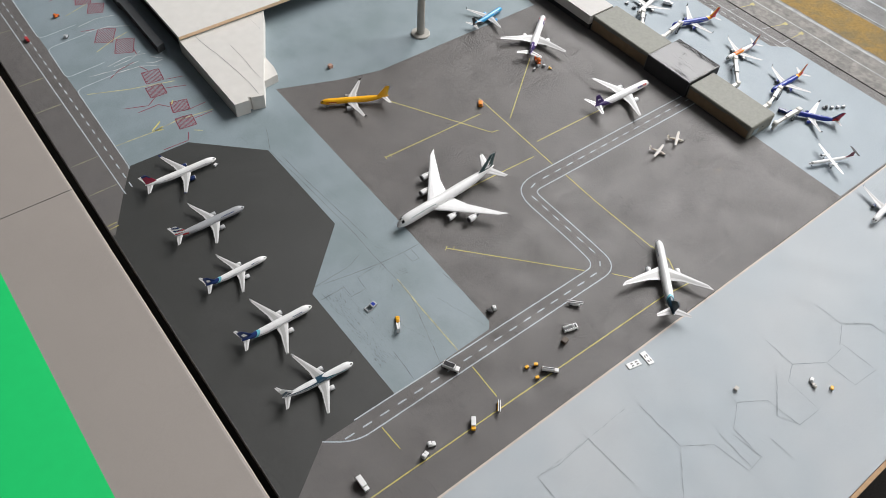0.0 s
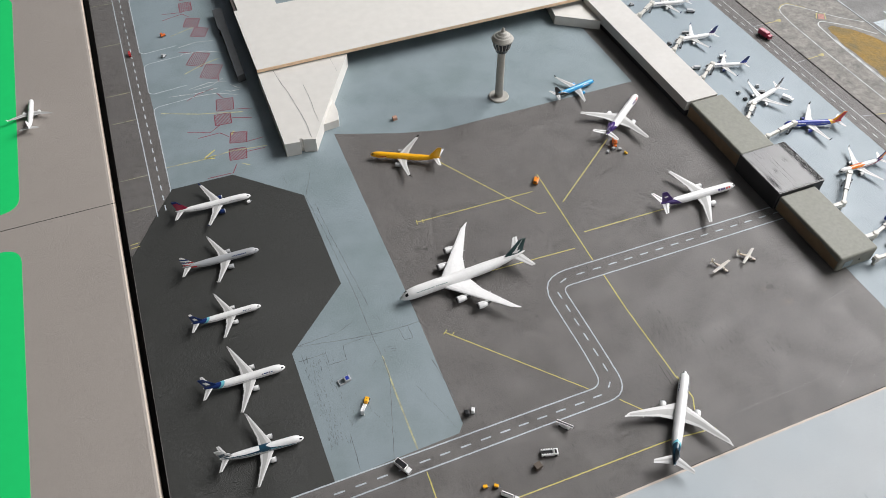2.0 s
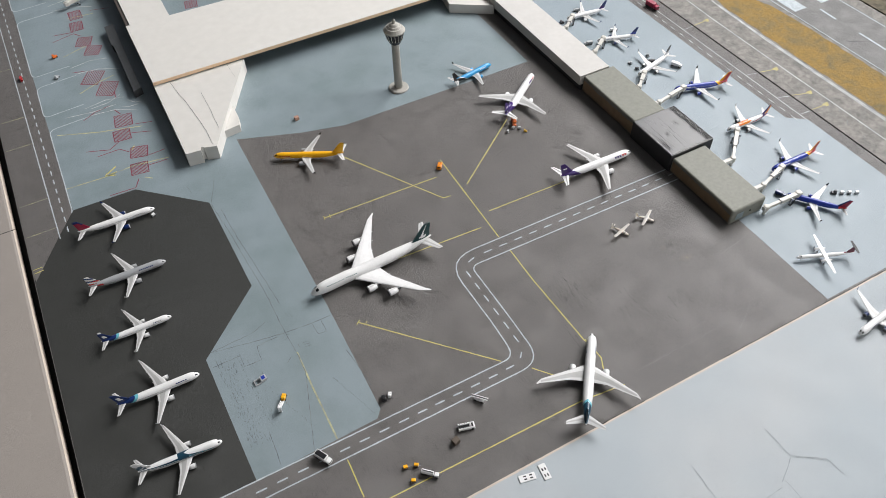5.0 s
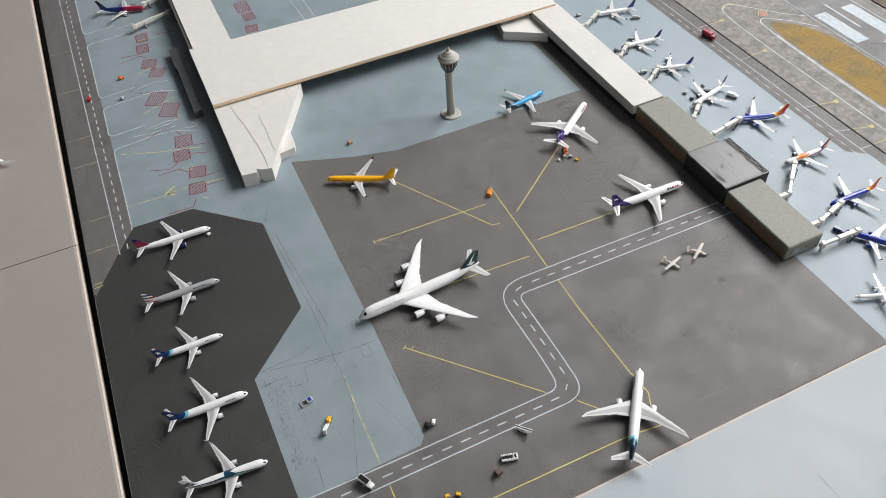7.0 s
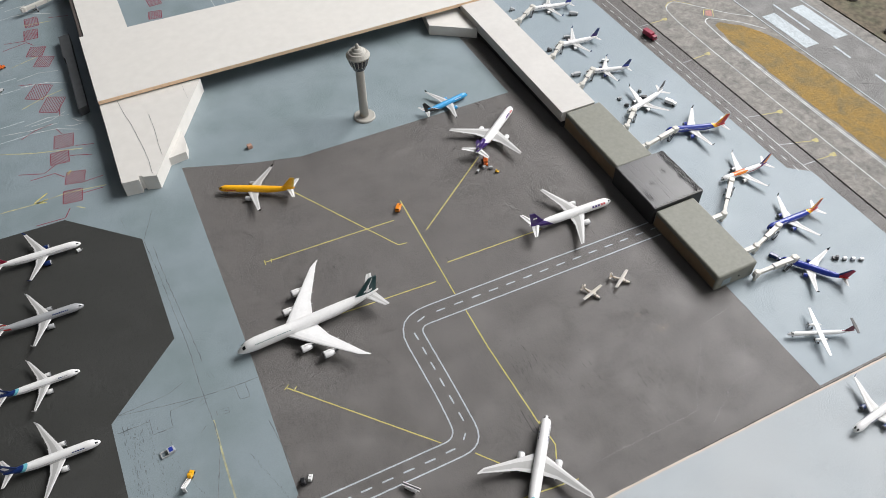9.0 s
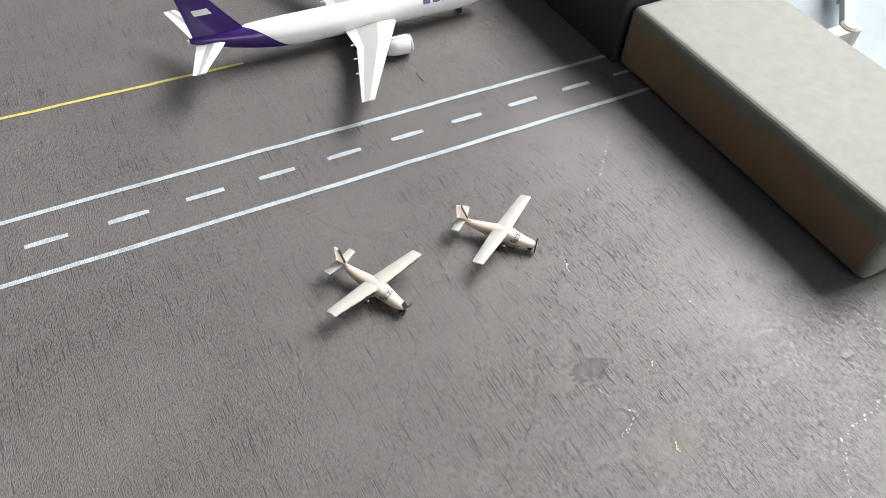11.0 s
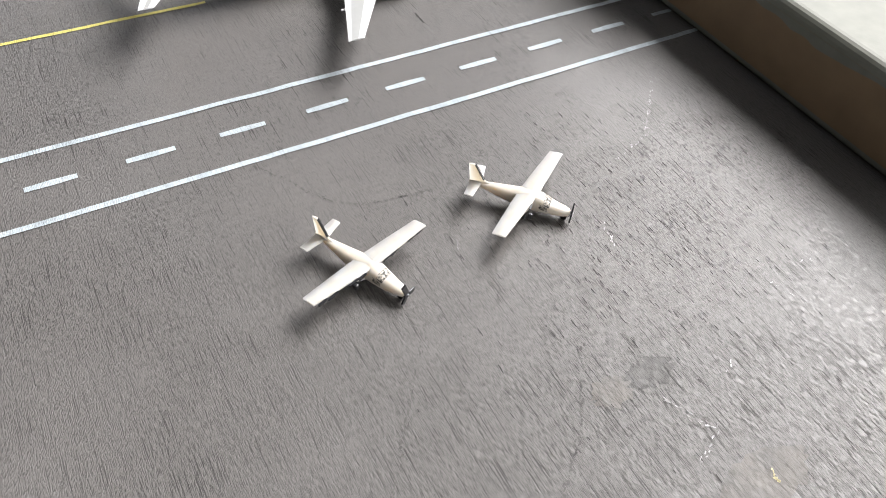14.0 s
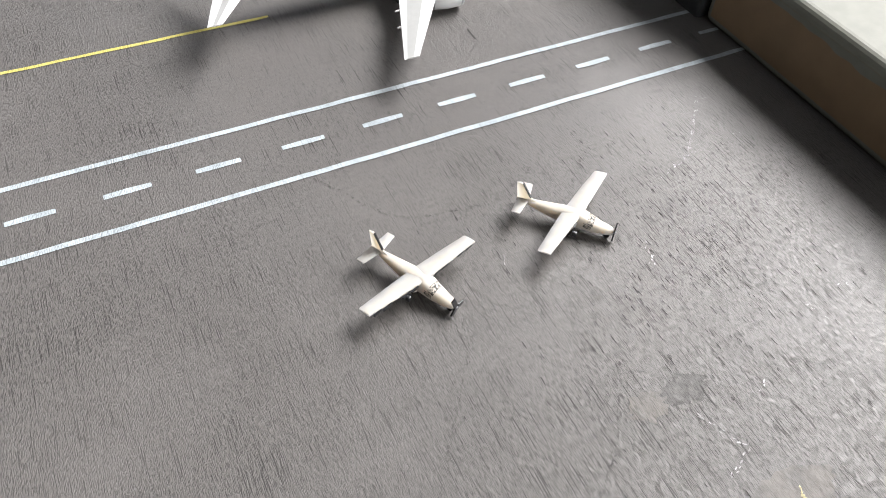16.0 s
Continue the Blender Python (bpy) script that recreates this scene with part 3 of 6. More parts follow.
stroke("trim_yellow_line", [[(1.3595, y0 * 0.55 + y1 * 0.45), (1.393, y1)] for y0, y1 in TEES], 0.0017, OCHRE_LINE, z=0.00102, label="faded yellow holding lines")
stroke("trim_yellow_line", [[(1.331, y0), (1.356, y0 * 0.6 + y1 * 0.4)] for y0, y1 in TEES], 0.0014, DIM_WHITE, label="pale holding lines")
vs, fs = [], []
for y in (0.335, 0.376, 0.464, 0.666, 0.804):
    n = len(vs)
    vs += [(1.395 + 0.0055 * math.cos(a) * (1 + 0.4 * math.sin(3 * a)), y + 0.0065 * math.sin(a) * (1 + 0.3 * math.cos(2 * a)), 0.00106) for a in np.linspace(0, 2 * math.pi, 12)[:-1]]
    fs.append(tuple(range(n, n + 11)))
tagged(mesh_object("trim_yellow_spot", vs, fs, OCHRE_LINE), "worn yellow painted spots on the airfield", kind="structure")

# airfield board
def ragged(pts, amount, seed, step=0.012):
    """A closed outline with a soft uneven edge, as loose flock has."""
    out, rr = [], random.Random(seed)
    for a, b in zip(pts, pts[1:] + pts[:1]):
        a, b = Vector(a), Vector(b)
        n = max(1, int((b - a).length / step))
        nrm = Vector((b.y - a.y, a.x - b.x)).normalized()
        out += [tuple(a + (b - a) * (q / n) + nrm * (amount * noise.noise(Vector((a.x * 40 + q * 0.7, a.y * 40, seed))) + rr.uniform(-amount, amount) * 0.3)) for q in range(n)]
    return out


sheet("ground_ochre_grass", ragged(fillet([(1.462, 0.2), (1.462, 0.5), (1.463, 0.68), (1.474, 0.742), (1.488, 0.747), (1.525, 0.712), (1.553, 0.655), (1.56, 0.56), (1.56, 0.2), (1.56, 0.01), (1.464, 0.01)], 0.03), 0.003, 2), 0.00095, OCHRE, label="ochre grass flock on the airfield")
sheet("ground_ochre_grass", ragged(fillet([(1.46, 0.88), (1.52, 0.84), (1.566, 0.9), (1.566, 1.5), (1.46, 1.5)], 0.03), 0.003, 5), 0.00095, OCHRE, label="ochre grass flock on the airfield")
RUNWAY = board_paint("runway_grey_print", (0.17, 0.168, 0.165), (0.23, 0.228, 0.222), 0.62, 0.3, 0.0001, 26, 0.9)
sheet("ground_runway", [(1.568, 0.01), (1.704, 0.01), (1.704, 1.2), (1.568, 1.2)], 0.0012, RUNWAY, label="grey printed runway")
LOOP = fillet([(1.453, 0.01), (1.4505, 0.42), (1.4505, 0.55), (1.455, 0.69), (1.463, 0.761), (1.478, 0.77), (1.525, 0.73), (1.557, 0.684)], 0.02)
HOLD = fillet([(1.408, 0.01), (1.409, 0.36), (1.409, 0.48), (1.41, 0.665), (1.414, 0.79), (1.421, 0.836), (1.437, 0.85), (1.454, 0.852), (1.483, 0.82), (1.524, 0.767), (1.565, 0.73)], 0.015)
stroke("trim_airfield_line", [LOOP, [(1.4575, 0.01), (1.4545, 0.47), (1.455, 0.61), (1.459, 0.7)]], 0.0022, DIM_WHITE, z=0.00105, label="worn pale taxiway edge lines")
stroke("trim_airfield_line", [HOLD], 0.0018, DIM_WHITE, z=0.00105, label="worn pale taxiway centre line")
stroke("trim_yellow_line", [[(1.424, 0.842), (1.44, 0.8535), (1.456, 0.855), (1.482, 0.825)], [(1.476, 0.78), (1.49, 0.797), (1.507, 0.791), (1.492, 0.767)]], 0.0018, OCHRE_LINE, z=0.00115, label="worn yellow holding point lines")
sheet("trim_red_panel", [(1.491, 0.793), (1.503, 0.789), (1.4905, 0.7705), (1.4795, 0.779)], 0.0011, material("faded_red_print", (0.4, 0.2, 0.17), 0.7, vary=0.2, scale=300, spot=0.6, spot_scale=200), 0.0002, label="faded red holding point panel")
stroke("trim_airfield_line", [[(1.57, 0.01), (1.569, 0.66), (1.575, 1.1)], [(1.698, 0.01), (1.698, 0.63), (1.696, 1.1)]], 0.0022, WHITE_LINE, z=0.0014, label="white runway edge lines")
for x0, x1, y0, y1 in ((1.58, 1.613, 0.595, 0.721), (1.655, 1.688, 0.592, 0.719)):
    bar = ragged([(x0, y0), (x1, y0), (x1, y1), (x0, y1)], 0.0012, int(x0 * 1000))
    sheet("trim_threshold_bar", bar, 0.0016, WHITE_LINE, label="worn white runway threshold bar")
for y0, y1 in ((0.639, 0.747), (0.53, 0.575), (0.4, 0.47), (0.27, 0.34), (0.81, 0.9)):
    stroke("trim_airfield_line", [[(1.6335, y1), (1.632, y0)]], 0.005, WHITE_LINE, z=0.0018, label="white runway centre dash")
stroke("trim_airfield_line", [[(1.604, 0.58), (1.645, 0.557)], [(1.59, 0.46), (1.66, 0.42)]], 0.001, CRACK, z=0.0014, label="hairline cracks across the runway")
vs, fs = [], []
ra = random.Random(12)
for k in range(110):
    x, y, a = ra.uniform(1.37, 1.455), ra.uniform(0.05, 1.15), ra.uniform(0, math.pi)
    ln = ra.uniform(0.003, 0.011)
    mid = (x + ln * 0.5 * math.cos(a) + ra.uniform(-0.002, 0.002), y + ln * 0.5 * math.sin(a) + ra.uniform(-0.002, 0.002))
    stroke_mesh(vs, fs, [(x, y), mid, (x + ln * math.cos(a), y + ln * math.sin(a))], ra.uniform(0.0003, 0.0006), 0.00098, 0.0005, 0.003)
tagged(mesh_object("trim_airfield_crack", vs, fs, PENCIL), "fine dark cracks and creases in the printed airfield", kind="structure")
sheet("ground_shore", [(1.735, 0.01), (2.29, 0.01), (2.29, 2.0), (1.735, 2.0)], 0.003, SHORE, thick=0.0023, label="brown soil shore beside the runway")


def stone(m, size, seed):
    r = random.Random(seed)
    bm = bmesh.new()
    bmesh.ops.create_icosphere(bm, subdivisions=2, radius=1.0)
    off = Vector((r.uniform(0, 50), r.uniform(0, 50), 0))
    for v in bm.verts:
        v.co *= 0.8 + 0.35 * noise.noise(v.co * 1.1 + off)
        v.co = Vector((v.co.x * size, v.co.y * size * 0.8, v.co.z * size * 0.62))
    ob = part("shore_stone", bm, STONE, smooth=True)
    ob.matrix_world = m
    return tagged(ob, "rounded brown stone on the model shore", "stone", "shore stones")


base_stones = [stone(pose(0, 0, -5), 0.022, s) for s in range(3)]
rs = random.Random(8)
for k in range(70):
    x, y = 1.765 + rs.random() * 0.3, 0.3 + rs.random() * 0.75
    src = base_stones[k % 3]
    f = rs.uniform(0.7, 1.25)
    c = copy_thing(src, pose(x, y, 0.006 * f, 0, 0, rs.uniform(0, 360)))
    c.scale = (f, f, f)
for s in base_stones:
    bpy.data.objects.remove(s)

# pencil drawings on the front board, scratches on the apron
PEN = [
    [(0.278, -0.089), (0.279, -0.055), (0.311, -0.06), (0.369, -0.057), (0.373, -0.137)], [(0.461, -0.065), (0.461, -0.138), (0.411, -0.187)],
    [(0.461, -0.138), (0.5, -0.164), (0.508, -0.215), (0.538, -0.213), (0.532, -0.17)], [(0.575, -0.142), (0.613, -0.166), (0.618, -0.216), (0.66, -0.218), (0.662, -0.165)],
    [(0.575, -0.142), (0.539, -0.165), (0.537, -0.211)], [(0.656, -0.15), (0.604, -0.189), (0.616, -0.211)],
    [(0.693, -0.102), (0.69, -0.151), (0.734, -0.179), (0.736, -0.226), (0.783, -0.23), (0.781, -0.174)], [(0.69, -0.151), (0.662, -0.165)],
    [(0.81, -0.11), (0.811, -0.154), (0.776, -0.174)], [(0.811, -0.154), (0.852, -0.183)],
]
PEN += dashes([(0.278, -0.056), (0.369, -0.057), (0.449, -0.055)], 0.009, 0.008)
PEN += [[(0.518, -0.157), (0.515, -0.213)], [(0.663, -0.143), (0.645, -0.157)], [(0.634, -0.165), (0.604, -0.188)], [(0.734, -0.18), (0.771, -0.179)], [(0.813, -0.154), (0.848, -0.178), (0.851, -0.205)], [(0.569, -0.203), (0.57, -0.241)], [(0.574, -0.14), (0.579, -0.123)]]
stroke("trim_pencil_line", PEN, 0.001, FAINT, z=0.0011, label="thin pencil lines drawn on the pale board", wobble=0.0004)
PEN2 = [
    [(0.207, 0.366), (0.246, 0.368), (0.27, 0.369), (0.294, 0.379)], [(0.207, 0.366), (0.26, 0.355), (0.315, 0.346), (0.356, 0.343), (0.386, 0.343)], [(0.202, 0.34), (0.242, 0.34)],
    [(0.242, 0.343), (0.242, 0.319), (0.267, 0.319), (0.269, 0.344), (0.3, 0.345)], [(0.353, 0.344), (0.355, 0.32), (0.367, 0.319), (0.368, 0.343)],
    [(0.305, 0.559), (0.31, 0.48), (0.313, 0.428), (0.313, 0.36), (0.315, 0.305), (0.315, 0.269), (0.296, 0.205), (0.28, 0.151)], [(0.238, 0.206), (0.235, 0.153)], [(0.38, 0.275), (0.386, 0.205)],
    [(0.209, 0.348), (0.209, 0.333)], [(0.215, 0.346), (0.214, 0.333)], [(0.205, 0.34), (0.219, 0.341)], [(0.325, 0.379), (0.328, 0.37)], [(0.331, 0.377), (0.333, 0.368)],
    [(0.305, 0.338), (0.311, 0.342), (0.317, 0.341)], [(0.306, 0.334), (0.314, 0.336)], [(0.322, 0.318), (0.323, 0.309)], [(0.328, 0.317), (0.338, 0.316), (0.337, 0.308), (0.329, 0.309)], [(0.33, 0.313), (0.337, 0.312)],
    [(0.306, 0.559), (0.297, 0.66), (0.321, 0.718)], [(0.273, 0.724), (0.275, 0.70)], [(0.325, 0.4), (0.312, 0.56), (0.308, 0.64)], [(0.297, 0.295), (0.305, 0.302)], [(0.32, 0.295), (0.33, 0.292)],
]
stroke("trim_front_rim", [[(0.84, 0.0004), (1.1, 0.0002), (1.356, 0.0004)], [(0.62, 0.0003), (0.7, 0.0003)]], 0.0009, SEAM, z=0.0011, label="thin black gap along the board seam", wobble=0.0003)
stroke("trim_front_rim", [[(0.004, -0.0014), (0.3, -0.0016), (0.6, -0.0013), (1.0, -0.0014), (1.36, -0.0012)]], 0.0028, CREAM_EDGE, z=0.00105, label="thin raw wooden rim along the board seam")
stroke("trim_pencil_line", PEN2, 0.0008, PENCIL, z=0.00025, label="dark pencil lines on the blue grey apron", wobble=0.0005)
vs, fs = [], []
rp = random.Random(4)
for k in range(120):
    x, y = 0.208 + abs(rp.gauss(0, 0.02)), rp.uniform(0.19, 0.33)
    stroke_mesh(vs, fs, [(x, y), (x + rp.uniform(-0.001, 0.001), y + rp.uniform(0.0015, 0.006))], 0.0009, 0.00025)
for xa, ya, xb, yb in ((0.222, 0.345, 0.226, 0.2), (0.238, 0.34, 0.243, 0.215), (0.257, 0.275, 0.301, 0.165), (0.214, 0.3, 0.216, 0.2), (0.345, 0.24, 0.372, 0.162)):
    for q in range(26):
        f = q / 25 + rp.uniform(-0.012, 0.012)
        x, y = xa + (xb - xa) * f + rp.gauss(0, 0.0007), ya + (yb - ya) * f
        stroke_mesh(vs, fs, [(x, y), (x + rp.uniform(-0.0012, 0.0012), y + rp.uniform(0.001, 0.003))], rp.uniform(0.0006, 0.0014), 0.00025)
tagged(mesh_object("trim_scuffs", vs, fs, material("smudged_pencil", (0.15, 0.175, 0.187), 0.7, vary=0.2, scale=300, spot=0.8, spot_colour=(0.21, 0.255, 0.275), spot_scale=160)), "dark scuffs along the painted edge", kind="structure")
LONG = [[(1.039, 0.16), (0.967, 0.149), (0.923, 0.098), (0.898, 0.073), (0.879, 0.046), (0.85, 0.044), (0.795, 0.044), (0.725, 0.043)], [(1.001, 0.099), (0.976, 0.07)], [(0.965, 0.059), (0.95, 0.042)], [(0.989, 0.058), (0.96, 0.06), (0.94, 0.056), (0.923, 0.043), (0.883, 0.021)], [(0.948, 0.022), (0.94, 0.017)]]
SCR = [[(0.991, 0.297), (0.988, 0.299), (0.982, 0.293), (0.968, 0.278)], [(0.97, 0.277), (0.945, 0.269)], [(0.985, 0.279), (0.991, 0.276)], [(0.93, 0.251), (0.927, 0.241)], [(0.971, 0.213), (0.976, 0.212)], [(0.958, 0.213), (0.96, 0.207)], [(0.889, 0.264), (0.887, 0.26)], [(0.86, 0.062), (0.83, 0.06)], [(0.904, 0.18), (0.907, 0.181), (0.915, 0.185), (0.912, 0.188), (0.908, 0.197)], [(0.927, 0.195), (0.93, 0.197)]]
vs, fs = [], []
rc = random.Random(21)
for cx, cy, sx, sy, count in ((0.703, 0.205, 0.014, 0.022, 44), (0.738, 0.19, 0.016, 0.016, 22), (0.78, 0.14, 0.014, 0.014, 12), (0.858, 0.113, 0.014, 0.012, 22), (0.815, 0.071, 0.012, 0.015, 10), (0.72, 0.42, 0.03, 0.02, 6), (0.92, 0.46, 0.02, 0.05, 14)):
    for k in range(count):
        x, y, ln = rc.gauss(cx, sx), rc.gauss(cy, sy), rc.uniform(0.002, 0.008)
        stroke_mesh(vs, fs, [(x, y), (x + rc.uniform(-0.0003, 0.0003), y + ln)], rc.uniform(0.0003, 0.0008), 0.00015, 0.00012, 0.0015)
for k in range(750):
    x, y = rc.gauss(0.938, 0.03), rc.gauss(0.247, 0.034)
    if y > 0.305 or x > 1.01 or y < 0.165:
        continue
    ln = rc.uniform(0.0007, 0.0028)
    stroke_mesh(vs, fs, [(x, y), (x + rc.uniform(-0.00012, 0.00012), y + ln)], rc.uniform(0.00008, 0.0003), 0.00013, 0.00004, 0.0008)
for x, y, ln in ((0.674, 0.112, 0.034), (0.6795, 0.109, 0.026)):
    stroke_mesh(vs, fs, [(x, y), (x + 0.001, y + ln)], 0.0007, 0.00015, 0.0002, 0.003)
tagged(mesh_object("trim_grain_crack", vs, fs, CRACK), "open dark wood grain showing through the grey paint", kind="structure")
stroke("trim_crack", [[(0.924, 0.216), (0.9243, 0.209)], [(0.951, 0.197), (0.951, 0.189)], [(0.943, 0.29), (0.942, 0.286)], [(0.955, 0.206), (0.954, 0.196)]], 0.00018, CRACK, z=0.00015, label="hairline cracks along the wood grain")
for cx, cy, rx, ry, mat in ((0.8985, 0.2045, 0.0065, 0.0045, WORN), (0.916, 0.171, 0.012, 0.0065, WORN), (0.9095, 0.2045, 0.0075, 0.0045, SOOT)):
    ra = random.Random(int(cx * 1000))
    sheet("trim_stain", [(cx + rx * math.cos(a) * ra.uniform(0.7, 1.15), cy + ry * math.sin(a) * ra.uniform(0.7, 1.15)) for a in np.linspace(0, 2 * math.pi, 40)[:-1]], 0.0001 + 0.00004 * (mat is SOOT), mat, 0.00005, label="faint worn stain on the grey board")
def dusty(name, lines, mat, label, seed, width=0.0004, spread=0.0004, step=0.0009, share=0.6):
    """A broken dry stroke: short flecks scattered along a polyline."""
    vs, fs, rr = [], [], random.Random(seed)
    for pts in lines:
        for a, b in zip(pts[:-1], pts[1:]):
            a, b = Vector(a), Vector(b)
            d = (b - a).normalized()
            for q in range(max(2, int((b - a).length / step))):
                if rr.random() > share:
                    continue
                p = a + d * (q * step + rr.uniform(0, step)) + Vector((rr.gauss(0, spread), rr.gauss(0, spread)))
                e = p + d * rr.uniform(0.0003, 0.0013) + Vector((0, rr.uniform(-0.0003, 0.0006)))
                stroke_mesh(vs, fs, [tuple(p), tuple(e)], width * rr.uniform(0.4, 1.2), 0.00016, 0.00005, 0.0004)
    return tagged(mesh_object(name, vs, fs, mat), label, kind="structure")


dusty("trim_scratch", [[(0.919, 0.1715), (0.9175, 0.1695), (0.918, 0.1685)], [(0.9165, 0.1705), (0.918, 0.17)]], material("cream_fleck", (0.5, 0.44, 0.25), 0.6, vary=0.2, scale=600), "tiny cream paint fleck", 3, 0.0006, 0.0002, 0.0004, 0.9)
dusty("trim_scratch", LONG, CHALK, "long broken chalky scratches on the grey board", 5, 0.0009, 0.0005, 0.0012, 0.72)
dusty("trim_scratch", SCR, CHALK, "thin chalky scratches on the grey board", 7, 0.00035, 0.0004, 0.0006, 0.6)
dusty("trim_pencil_line", [[(0.846, 0.318), (0.854, 0.307), (0.862, 0.293), (0.87, 0.287), (0.895, 0.283), (0.915, 0.292)], [(0.868, 0.243), (0.856, 0.228), (0.845, 0.212), (0.835, 0.2)], [(0.69, 0.122), (0.715, 0.2)], [(0.9, 0.22), (0.886, 0.2), (0.87, 0.186)]], material("dark_scribble", (0.112, 0.106, 0.1), 0.7, vary=0.3, scale=300), "faint dark pencil traces on the grey board", 9, 0.0005, 0.0003, 0.0006, 0.75)

# ---------------------------------------------------------------- terminal
def terminal_block(name, x0, x1, y0, y1, z1, mats, label, bevel=0.002, z0=0.0):
    bm = bmesh.new()
    add_box(bm, x0, x1, y0, y1, z0, z1, bevel, rounds=5)
    if len(mats) > 1:
        for f in bm.faces:
            f.normal_update()
            if f.normal.x < -0.95 and f.calc_area() > 0.001:
                f.material_index = 1
        # the top paint runs down the wooden side in an uneven edge
        nu = 60
        for q in range(nu):
            ya, yb = y0 + bevel + (y1 - y0 - 2 * bevel) * q / nu, y0 + bevel + (y1 - y0 - 2 * bevel) * (q + 1) / nu
            za, zb = (z1 * (0.76 + 0.13 * noise.noise(Vector((y * 28, z1 * 50, 2.0))) + 0.03 * noise.noise(Vector((y * 160, 1.0, 2.0)))) for y in (ya, yb))
            f = bm.faces.new([bm.verts.new(c) for c in ((x0 - 0.00012, ya, za), (x0 - 0.00012, ya, z1 - bevel), (x0 - 0.00012, yb, z1 - bevel), (x0 - 0.00012, yb, zb))])
            f.material_index = 0
    ob = part(name, bm, mats, smooth=False)
    return tagged(ob, label, "model building")


end_block = terminal_block("terminal_block", 1.021, 1.093, 0.190, 0.3385, 0.0305, [OLIVE, BROWN_SIDE], "olive grey painted wooden block forming the pier end", 0.0038)
bm = bmesh.new()
add_box(bm, 1.0185, 1.112, 0.339, 0.4445, 0.0, 0.0355, 0.0015)
for f in bm.faces:
    f.normal_update()
    f.material_index = 1 if abs(f.normal.z) < 0.5 else 0
nx, ny = 330, 170
grid = []
for i in range(nx + 1):
    row = []
    for j in range(ny + 1):
        u, v = i / nx, j / ny
        x, y = 1.0195 + 0.0917 * u, 0.3402 + 0.1031 * v
        g = noise.noise(Vector((x * 420, y * 34, 3.0))) * 0.6 + noise.noise(Vector((x * 900, y * 260, 9.0))) * 0.5
        vein = noise.noise(Vector((x * 95, y * 9, 5.0)))
        crack = max(0.0, 1 - abs(vein) * 30) * max(0.0, noise.noise(Vector((x * 60, y * 14, 1.0))) + 0.3 - 1.1 * max(0.0, u - 0.4))
        knot = sum(math.exp(-(((x - kx) / 0.004) ** 2 + ((y - ky) / 0.005) ** 2)) for kx, ky in ((1.0466, 0.3876), (1.0795, 0.404)))
        rough_side = max(0.0, min(1.0, (u - 0.82 - 0.06 * noise.noise(Vector((y * 70, 2.0, 1.0)))) / 0.1))
        splinter = noise.noise(Vector((x * 1150, y * 250, 9.0))) * 0.9 + noise.noise(Vector((x * 500, y * 100, 4.0))) * 0.5
        edge_wear = math.exp(-(((x - 1.027) / 0.004) ** 2 + ((y - 0.366) / 0.014) ** 2))
        dz = 0.00003 * g - 0.0003 * crack * (1 - rough_side) - 0.0006 * knot * (0.6 + 1.2 * g) + 0.0008 * edge_wear * splinter + rough_side * (0.001 * splinter - 0.0004) - 0.0012 * max(0.0, 1 - v / 0.035) * max(0.0, noise.noise(Vector((x * 330, 0.5, 4.0))))
        edge = min(u, 1 - u, v, 1 - v)
        row.append(bm.verts.new((x, y, 0.0362 + dz if edge > 0 else 0.0345)))
    grid.append(row)
for i in range(nx):
    for j in range(ny):
        bm.faces.new((grid[i][j], grid[i + 1][j], grid[i + 1][j + 1], grid[i][j + 1]))
tagged(part("terminal_block", bm, [CHARCOAL, SHADE_WALL]), "charcoal wooden block with rough carved grain in the pier", "model building")
terminal_block("terminal_block", 1.023, 1.094, 0.445, 0.602, 0.0335, [OLIVE, BROWN_SIDE], "olive grey painted wooden block of the pier", 0.0035)
bm = bmesh.new()
add_box(bm, 1.032, 1.047, 0.1893, 0.1899, 0.007, 0.02)
part("painted_patch", bm, CONCRETE, None)
bm = bmesh.new()
add_tube(bm, (1.062, 0.1893, 0.015), (1.062, 0.191, 0.015), 0.0016, seg=12)
part("drilled_hole", bm, SEAM, None)
for nm in ("painted_patch", "drilled_hole"):
    bpy.data.objects[nm].parent = end_block
pier = holder("terminal_pier", Matrix(), "long white painted pier building, side wall coloured dark for shade", "model building")
# the wall colour holds the shade under the pier roof
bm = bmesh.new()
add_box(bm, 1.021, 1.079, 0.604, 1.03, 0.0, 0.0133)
part("pier_wall", bm, SHADE_WALL, pier, "wall coloured near-black for the shade under the roof")
bm = bmesh.new()
add_box(bm, 1.017, 1.085, 0.6035, 1.0, 0.0135, 0.034, 0.0008)
part("pier_roof", bm, PIER_PAINT, pier, "off-white mottled roof slab")

hall = holder("terminal_hall", Matrix(), "white terminal hall roof with a raw peach wooden edge", "model building")
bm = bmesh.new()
# recess below the hall roof, its shade put into the wall colour
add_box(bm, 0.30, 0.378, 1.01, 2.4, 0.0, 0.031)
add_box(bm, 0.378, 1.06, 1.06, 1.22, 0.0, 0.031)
part("hall_wall", bm, SHADE_WALL, hall, "hall wall coloured near-black for the shade under the roof")
bm = bmesh.new()
vs = [bm.verts.new((x, y, 0.0385)) for x, y in ((0.2935, 0.994), (1.078, 0.994), (1.09, 1.2), (0.385, 1.215), (0.385, 2.4), (0.302, 2.4), (0.302, 1.22), (0.2935, 1.22))]
f = bm.faces.new(vs)
ext = bmesh.ops.extrude_face_region(bm, geom=[f])
